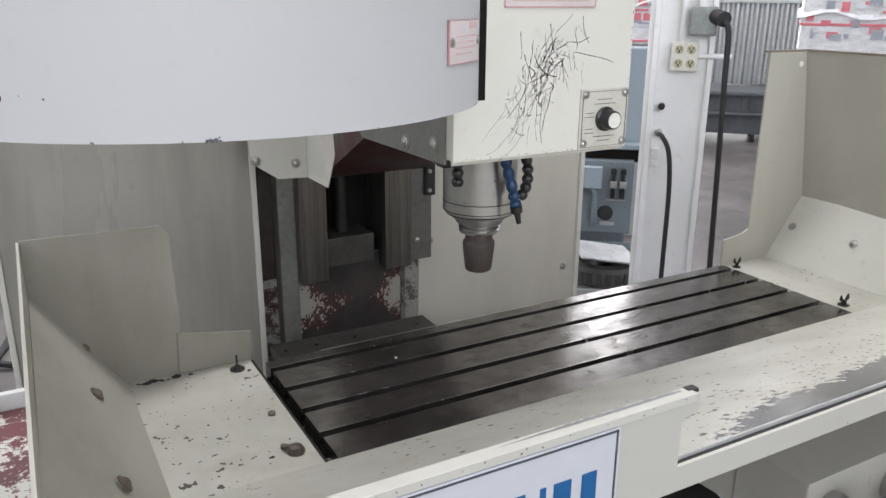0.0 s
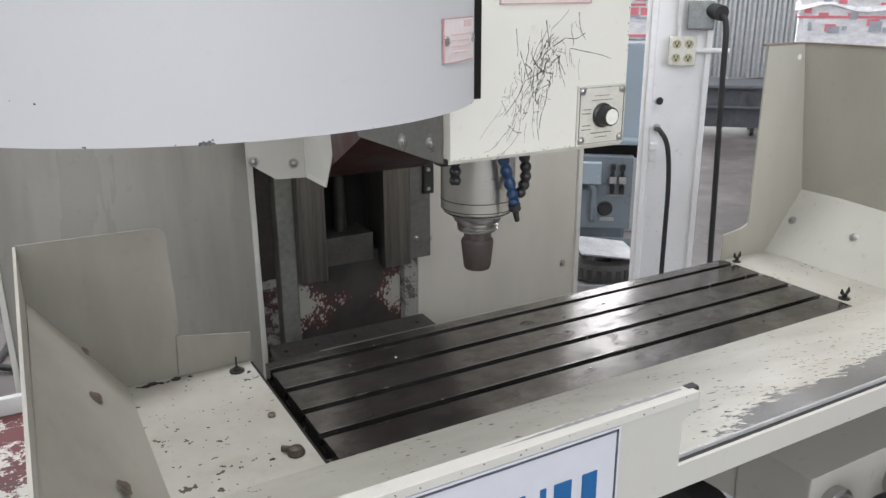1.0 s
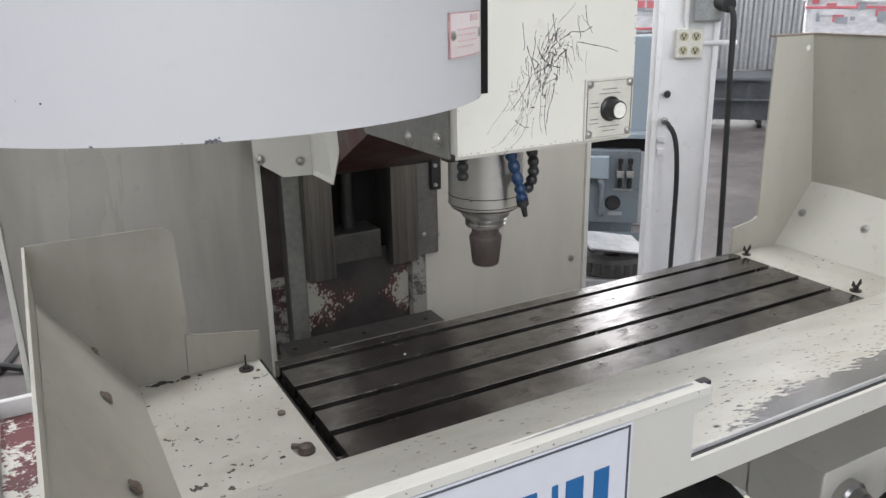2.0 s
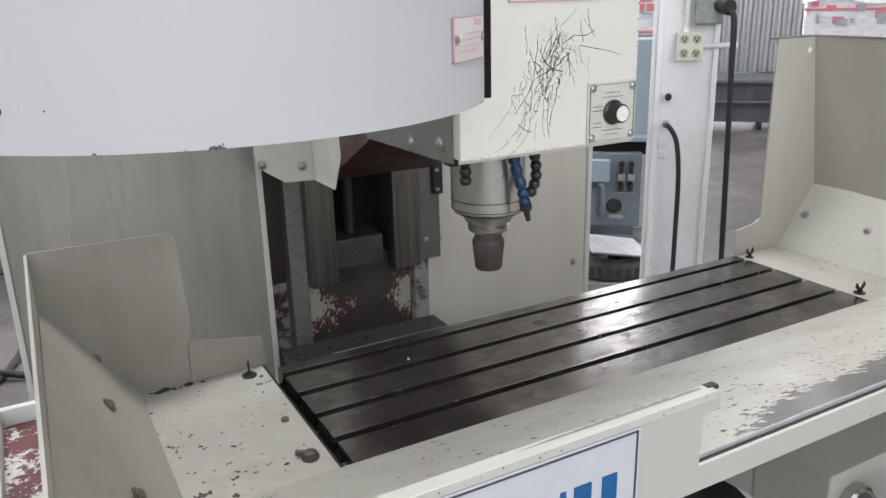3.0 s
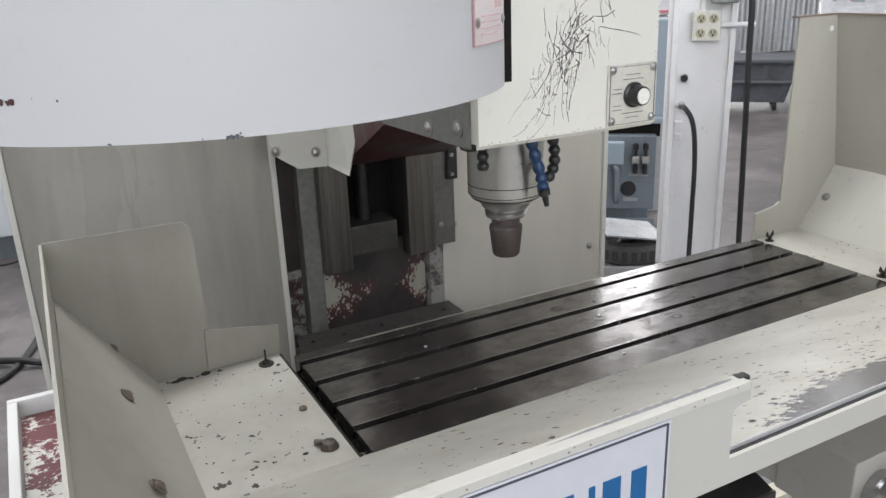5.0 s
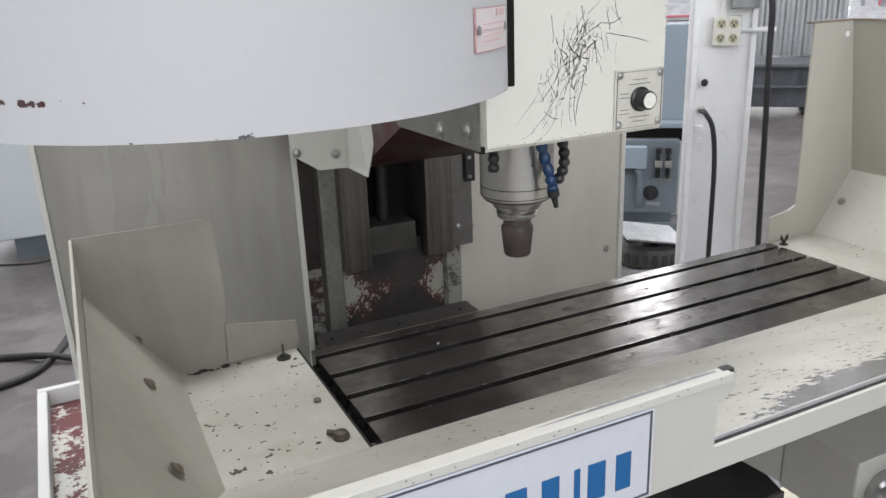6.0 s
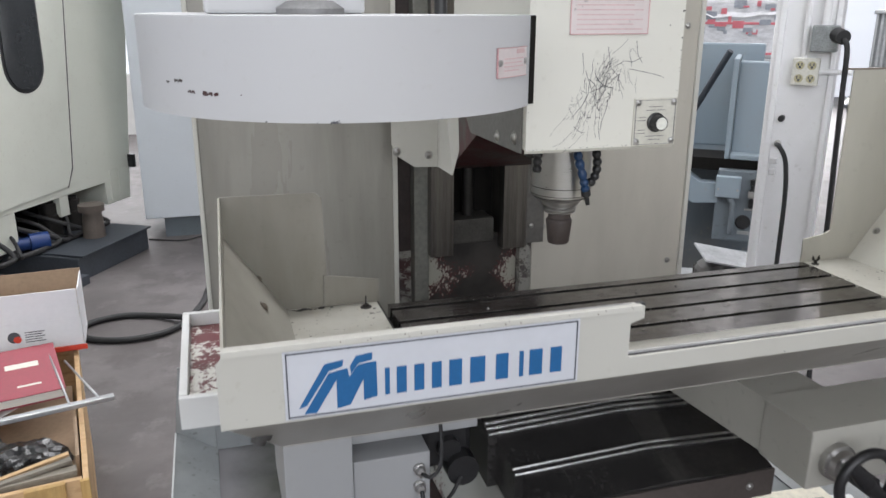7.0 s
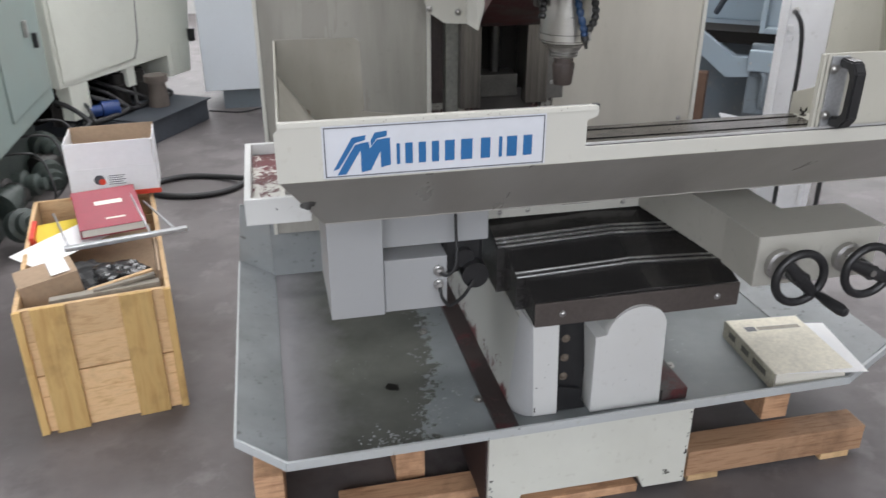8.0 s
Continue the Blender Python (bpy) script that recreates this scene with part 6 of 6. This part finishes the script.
box(bm, -0.4, 0.24, 0.3, 0.8, 0.0, 0.95, 0.02)
bg_part("pedestal", bm, blue_dark)
# Black box put in for the shade beneath the hood.
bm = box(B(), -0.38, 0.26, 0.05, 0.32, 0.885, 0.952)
bg_part("recess_shade", bm, slot_black)
bm = box(B(), -0.05, 0.24, 0.0, 0.16, 0.50, 0.90, 0.008)
ctrl = bg_part("control_box", bm, blue_mid)
bm = turned(B(), (0.105, -0.001, 0.615), [(0.040, 0), (0.040, 0.006), (0.034, 0.012), (0.034, 0.004), (0.0005, 0.004)], (0, -1, 0), 24)
bg_part("dark_port", bm, black_rubber, ctrl)
bm = box(B(), -0.055, 0.075, -0.05, -0.0005, 0.755, 0.87, 0.005)
sub = bg_part("terminal_box", bm, blue_grey, ctrl)
for x in (-0.04, 0.06):
    bg_part("screw", screw(B(), (x, -0.05, 0.80), (0, -1, 0), 0.004), zinc, sub)
for x in (0.135, 0.185):
    bm = turned(B(), (x, -0.03, 0.70), [(0.004, 0), (0.012, 0.008), (0.013, 0.045), (0.008, 0.05), (0.008, 0.06), (0.017, 0.062), (0.017, 0.10), (0.009, 0.104), (0.009, 0.13), (0.014, 0.132), (0.014, 0.16), (0.0005, 0.165)], seg=16)
    reg = bg_part("regulator", bm, black_plastic, ctrl)
    bm = box(B(), x - 0.019, x + 0.019, -0.052, -0.012, 0.762, 0.798, 0.003)
    bg_part("regulator_body", bm, zinc, reg)
bm = box(B(), 0.105, 0.205, -0.012, -0.0005, 0.685, 0.693)
bg_part("bracket", bm, zinc, ctrl)
bm = B()
tube(bm, smooth_path([(0.03, 0.0, 0.745), (0.03, -0.035, 0.742), (0.045, -0.045, 0.715), (0.045, -0.045, 0.62), (0.045, -0.03, 0.56), (0.045, 0.0, 0.55)], 6), 0.015)
rod(bm, (0.03, 0.0, 0.745), (0.03, -0.016, 0.745), 0.030)
bg_part("pipe", bm, blue_mid, ctrl)
bm = box(B(), 0.08, 0.155, -0.004, -0.0005, 0.545, 0.565)
bg_part("name_strip", bm, galvanised, ctrl)
bm = B()
box(bm, -0.08, 0.24, -0.10, 0.0, 0.415, 0.425, 0.002)
box(bm, -0.08, 0.24, -0.10, -0.094, 0.425, 0.48, 0.002)
bg_part("oil_pan", bm, blue_mid, ctrl)
bm = B()
box(bm, -0.34, -0.27, -0.02, 0.05, 0.0, 0.72, 0.005)
bg_part("leg", bm, plain("rusty_iron", (0.13, 0.075, 0.05), 0.7), bg)
TREAD = plain("tread_rubber", (0.05, 0.048, 0.046), 0.7, 0.0, 0.3, 30)
for k in range(7):
    rr = random.Random(30 + k)
    bm = B()
    c = (1.55 + 0.14 * k, 1.95 + 0.10 * k + rr.uniform(-0.1, 0.1), 0.30)
    box_turned(bm, (c[0], c[1], 0.0), (0.22, 0.16, 0.26 + 0.05 * rr.random()), rr.uniform(-40, 40), 0.006)
    single("parts_box", bm, (card, galvanised, white_card, grey_bin)[k % 4], (c[0], c[1], 0), "box of loose machine parts on the floor", "box", "parts boxes")
bm = box_turned(B(), (2.29, 2.27, 0.0), (0.42, 0.34, 0.425), -30, 0.006)
single("parts_crate", bm, galvanised, (2.29, 2.27, 0), "tall grey metal crate of loose parts", "crate")
bm = turned(B(), (2.28, 2.25, 0.426), [(0.09, 0), (0.150, 0.004), (0.163, 0.03), (0.163, 0.055), (0.148, 0.085), (0.115, 0.095), (0.10, 0.08), (0.09, 0.02)], seg=36)
tyre = thing("small_tyre", (2.28, 2.25, 0.426), "dusty grey rubber tyre lying flat on a crate", "tyre")
part("tread", bm, plain("dusty_rubber", (0.085, 0.082, 0.08), 0.7, 0.0, 0.35, 30), tyre)
bm = turned(B(), (2.28, 2.25, 0.430), [(0.09, 0), (0.09, 0.05), (0.05, 0.055), (0.03, 0.075), (0.0005, 0.076)], seg=24)
part("rim", bm, dark_iron, tyre)
for k in range(24):
    a = 2 * math.pi * k / 24
    lug = box(B(), 0.160, 0.168, -0.012, 0.012, 0.020, 0.068, 0.002)
    lug.transform(Matrix.Translation((2.28, 2.25, 0.426)) @ Matrix.Rotation(a, 4, "Z"))
    part("lug", lug, TREAD, tyre)
bm = sheet(B(), [(2.04, 2.10, 0.605), (2.38, 2.10, 0.520), (2.46, 2.32, 0.535), (2.12, 2.32, 0.620)], 0.008)
single("bent_sheet", bm, plain("dull_sheet", (0.40, 0.41, 0.42), 0.5, 0.3, 0.35, 12), (2.25, 2.2, 0.52), "bent pale sheet metal resting on the tyre", "sheet metal")
# wrapped pallets
slate_print = plain("blue_grey_print", (0.30, 0.32, 0.36), 0.4, 0.0, 0.3, 20)


def wrapped_pallet(at, size, yaw, z, seed):
    p = thing("wrapped_pallet", (*at, 0), "boxes in cloudy stretch film with red tape", "pallet", "wrapped pallets")
    rr, b2 = random.Random(seed), B()
    box_turned(b2, (*at, z), size, yaw, 0.03)
    part("carton", b2, film_wrap, p)
    for k in range(2):
        b2 = B()
        box_turned(b2, (*at, z + size[2] * (0.06 + 0.5 * k)), (size[0] + 0.01, size[1] + 0.01, 0.016), yaw, 0.003)
        part("tape_band", b2, red_faded, p)
    turn = Matrix.Translation((*at, z)) @ Matrix.Rotation(radians(yaw), 4, "Z")
    for k in range(48):
        u, h, w = (-0.48 + 0.94 * (k + rr.random()) / 48) * size[0], rr.uniform(0.35, 0.86) * size[2], rr.uniform(0.02, 0.075)
        front = size[1] / 2 + 0.0062 + 0.0004 * (k % 5)
        b2 = box(B(), u, u + w, -front, 0.002 - front, h, h + rr.uniform(0.012, 0.06))
        b2.transform(turn)
        part("print_patch", b2, (red_faded, slate_print, film_wrap, red_faded, slate_print)[k % 5], p)
    b2 = B()
    bmesh.ops.create_grid(b2, x_segments=18, y_segments=18, size=0.5)
    for v in b2.verts:
        e = max(abs(v.co.x), abs(v.co.y)) * 2
        v.co = Vector((v.co.x * size[0] * 1.04, v.co.y * size[1] * 1.04, size[2] * (1.02 - 0.35 * e ** 6) + 0.025 * math.sin(19 * v.co.x + 9 * v.co.y) * math.sin(13 * v.co.y - 5 * v.co.x) + rr.uniform(0, 0.022)))
    b2.transform(Matrix.Translation((*at, z)) @ Matrix.Rotation(radians(yaw), 4, "Z"))
    part("film", b2, film_wrap, p)
    b2 = B()
    box_turned(b2, (*at, 0), (size[0] * 1.05, size[1] * 1.05, z), yaw, 0.01)
    part("stand", b2, galvanised, p)


wrapped_pallet((4.98, 2.72), (1.15, 0.8, 0.42), -52, 1.27, 3)
wrapped_pallet((3.75, 4.3), (0.9, 0.7, 0.4), -38, 1.35, 4)
# corrugated bin and dumpster
cb = thing("corrugated_bin", (8.7, 6.9, 0), "corrugated galvanised steel bin", "bin")
bm = B()
cmx = Matrix.Translation((8.7, 6.9, 0)) @ Matrix.Rotation(radians(-46), 4, "Z")
outline = []
for k in range(61):
    outline.append((-0.9 + 1.8 * k / 60, -0.02 if k % 4 < 2 else 0.02))
prism(bm, outline + [(0.9, 0.9), (-0.9, 0.9)], "z", 0.58, 1.62)
box(bm, -0.93, 0.93, -0.04, 0.94, 1.60, 1.65, 0.01)
bm.transform(cmx)
part("corrugated_side", bm, galvanised, cb)
bm = B()
for x in (-0.8, 0.8):
    box(bm, x - 0.05, x + 0.05, 0.0, 0.9, 0.0, 0.58)
bm.transform(cmx)
part("stand", bm, slate, cb)
bm = B()
box(bm, -0.70, -0.62, -0.035, -0.021, 1.25, 1.42)
bm.transform(cmx)
part("red_mark", bm, red_faded, cb)
du = thing("dumpster", (7.6, 6.4, 0), "dark grey plastic waste container on castors", "container")
dmx = Matrix.Translation((7.75, 6.55, 0)) @ Matrix.Rotation(radians(-46), 4, "Z")
bm = B()
solid(bm, [(-0.5, -0.28, 0.10), (0.5, -0.28, 0.10), (0.5, 0.28, 0.10), (-0.5, 0.28, 0.10)], [(-0.62, -0.36, 0.58), (0.62, -0.36, 0.58), (0.62, 0.36, 0.58), (-0.62, 0.36, 0.58)])
box(bm, -0.66, 0.66, -0.40, 0.40, 0.565, 0.61, 0.015)
bm.transform(dmx)
part("tub", bm, grey_bin, du)
for k in range(5):
    x = -0.46 + 0.23 * k
    bm = solid(B(), [(x - 0.03, -0.30, 0.14), (x + 0.03, -0.30, 0.14), (x + 0.03, -0.27, 0.14), (x - 0.03, -0.27, 0.14)],
               [(x * 1.18 - 0.035, -0.385, 0.54), (x * 1.18 + 0.035, -0.385, 0.54), (x * 1.18 + 0.035, -0.33, 0.54), (x * 1.18 - 0.035, -0.33, 0.54)])
    bm.transform(dmx)
    part("rib", bm, grey_bin, du)
bm = box(B(), -0.60, 0.60, -0.365, -0.335, 0.33, 0.36, 0.008)
bm.transform(dmx)
part("waist_band", bm, grey_bin, du)
for x in (-0.4, 0.4):
    for y in (-0.22, 0.22):
        bm = B()
        rod(bm, (x - 0.02, y, 0.05), (x + 0.02, y, 0.05), 0.05)
        bm.transform(dmx)
        part("castor", bm, black_rubber, du)

# ---- machines on the far side ----
fm = thing("beige_machining_centre", (-1.4, 4.9, 0), "beige enclosed machining centre on slate base", "machine")
FM = Matrix.Translation((-1.04, 5.0, 0)) @ Matrix.Rotation(radians(-30), 4, "Z")


def fm_part(name, bm, mat, parent=None, label=""):
    bm.transform(FM)
    return part(name, bm, mat, parent or fm, label)


bm = B()
prism(bm, [(-0.72, 0.44), (0.44, 0.44), (0.45, 0.27), (0.72, 0.27), (0.93, 1.8), (0.96, 2.6), (-0.72, 2.6)], "x", -1.6, 0.0)
enclosure = fm_part("enclosure", bm, far_beige)
bm = prism(B(), [(-0.69, 0.47), (0.04, 0.50), (0.10, 0.62), (0.235, 1.8), (0.24, 2.5), (-0.69, 2.5)], "x", 0.001, 0.012)
door = fm_part("door", bm, far_beige, enclosure)
bm = tube(B(), [(0.004, 0.045, 0.492), (0.004, 0.11, 0.61), (0.004, 0.245, 1.8), (0.004, 0.25, 2.5)], 0.006, 8)
fm_part("door_gasket", bm, black_rubber, enclosure)
bm = B()
pts = [(-0.21 + 0.155 * math.cos(a), 1.33 + 0.155 * math.sin(a)) for a in [math.pi + math.pi * k / 14 for k in range(15)]] + [(-0.045, 2.2), (-0.375, 2.2)]
prism(bm, pts, "x", 0.0125, 0.02)
fm_part("window", bm, smoked_glass, door, "smoked rounded window")
bm = prism(B(), [(-0.21 + 0.175 * math.cos(a), 1.33 + 0.175 * math.sin(a)) for a in [math.pi + math.pi * k / 14 for k in range(15)]] + [(-0.027, 2.22), (-0.393, 2.22)], "x", 0.0118, 0.0145)
fm_part("window_gasket", bm, black_rubber, door)
for y0, y1 in ((0.50, 0.56), (0.60, 0.70)):
    fm_part("access_cover", box(B(), 0.0, 0.005, y0, y1, 0.30, 0.52, 0.001), far_beige, enclosure)
fm_part("latch", box(B(), 0.0, 0.05, 0.735, 0.77, 0.50, 0.60, 0.006), black_plastic, enclosure)
for y0, y1, z0 in ((-0.64, -0.46, 0.20), (-0.05, 0.04, 0.30)):
    fm_part("leg", box(B(), -0.12, -0.003, y0, y1, z0, 0.439, 0.006), far_beige, enclosure)
bm = box(B(), -0.9, 0.40, -0.44, 0.31, 0.0, 0.155, 0.008)
base = fm_part("base", bm, slate)
fm_part("top_plate", box(B(), -0.9, 0.42, -0.42, 0.33, 0.156, 0.168, 0.003), slate, base)
bm = B()
rod(bm, (0.20, 0.0, 0.169), (0.20, 0.0, 0.35), 0.075, 0.062)
rod(bm, (0.20, 0.0, 0.35), (0.20, 0.0, 0.395), 0.085)
fm_part("levelling_foot", bm, plain("greasy_iron", (0.115, 0.095, 0.082), 0.6), base)
bm = B()
rod(bm, (0.02, -0.40, 0.220), (0.09, -0.31, 0.220), 0.062)
rod(bm, (-0.03, -0.46, 0.220), (0.02, -0.40, 0.220), 0.042)
fm_part("pump_motor", bm, blue_motor, base, "blue pump motor")
for x, y, r, h in ((-0.10, -0.05, 0.075, 0.27), (-0.05, 0.13, 0.055, 0.25), (-0.22, 0.22, 0.07, 0.27), (-0.14, -0.62, 0.05, 0.22)):
    bm = turned(B(), (x, y, 0.157), [(r, 0), (r, h * 0.6), (r * 0.85, h * 0.62), (r * 0.85, h * 0.9), (r * 0.6, h * 0.92), (r * 0.6, h), (0.001, h)], seg=18)
    fm_part("coolant_pump", bm, dark_iron, base)
# Black block stands in for clutter and shade under the enclosure.
fm_part("undercarriage_shade", box(B(), -1.2, -0.3, -0.7, 0.3, 0.157, 0.43), slot_black, base)
for k in range(7):
    rr = random.Random(50 + k)
    y = -0.7 + 0.13 * k
    bm = tube(B(), smooth_path([(-0.2, y, 0.36), (-0.02, y + 0.05, 0.30), (0.12, y + rr.uniform(-0.1, 0.2), 0.20), (0.05, y + rr.uniform(-0.2, 0.3), 0.175), (-0.1, y + 0.2, 0.172)], 6), rr.uniform(0.010, 0.02))
    fm_part("hose", bm, black_rubber, base)
bm = box(B(), 0.36, 0.47, -0.56, -0.445, 0.0, 0.06, 0.004)
fm_part("bracket", bm, slate, base)
gm = thing("grey_green_machine", (-1.7, 3.4, 0), "grey-green machine with a control cabinet", "machine")
GM = Matrix.Translation((-1.35, 3.0, 0))


def gm_part(name, bm, mat, parent=None, label=""):
    bm.transform(GM)
    return part(name, bm, mat, parent or gm, label)


cab = gm_part("cabinet", box(B(), -0.9, 0.0, -0.9, 1.0, 0.46, 2.3, 0.015), far_green)
gm_part("cabinet_door", box(B(), 0.001, 0.010, 0.10, 0.93, 0.56, 2.25, 0.004), far_green, cab)
gm_part("yellow_label", box(B(), 0.0105, 0.012, 0.70, 0.80, 1.10, 1.19), yellow_paper, cab)
gm_part("lock", box(B(), 0.0105, 0.03, 0.60, 0.63, 0.90, 0.99, 0.004), zinc, cab)
gm_part("handle", box(B(), 0.0105, 0.035, 0.74, 0.77, 0.82, 0.90, 0.004), black_plastic, cab)
dirty_green = plain("dirty_green_iron", (0.045, 0.058, 0.052), 0.5, 0.1, 0.5, 9)
gm_part("lower_body", box(B(), -0.9, -0.12, -0.8, 0.9, 0.0, 0.455, 0.02), dirty_green)
for k in range(9):
    rr = random.Random(70 + k)
    c = Vector((rr.uniform(-0.14, 0.05), -0.2 + 0.16 * k, rr.uniform(0.07, 0.26)))
    d = Vector((rr.uniform(0.05, 0.16), rr.uniform(-0.14, 0.14), rr.uniform(-0.06, 0.06)))
    bm = turned(B(), c - d * 0.3, [(0.05, 0), (0.085, 0.01), (0.085, 0.07), (0.06, 0.08), (0.06, 0.13), (0.035, 0.14), (0.035, 0.17), (0.0005, 0.172)], d, 16)
    gm_part("pump_casting", bm, (dirty_green, dirty_green, dark_iron)[k % 3], gm)
for k in range(3):
    rr = random.Random(90 + k)
    y = 0.1 + 0.33 * k
    bm = tube(B(), smooth_path([(-0.1, y, 0.40), (0.06, y + 0.08, 0.36), (0.14, y + rr.uniform(-0.1, 0.2), 0.2), (0.06, y + 0.1, 0.05), (0.02, y - 0.1, 0.02)], 6), rr.uniform(0.006, 0.012))
    gm_part("hose", bm, black_rubber, gm)
bm = box(B(), -0.56, 0.6, 5.30, 6.0, 0.16, 2.6, 0.01)
bc = thing("pale_cabinet", (0.1, 5.6, 0), "tall pale blue sheet metal cabinet", "cabinet")
part("body", bm, pale_blue, bc)
bm = box(B(), -0.43, 0.55, 5.36, 5.95, 0.0, 0.16)
part("plinth", bm, blue_mid, bc)
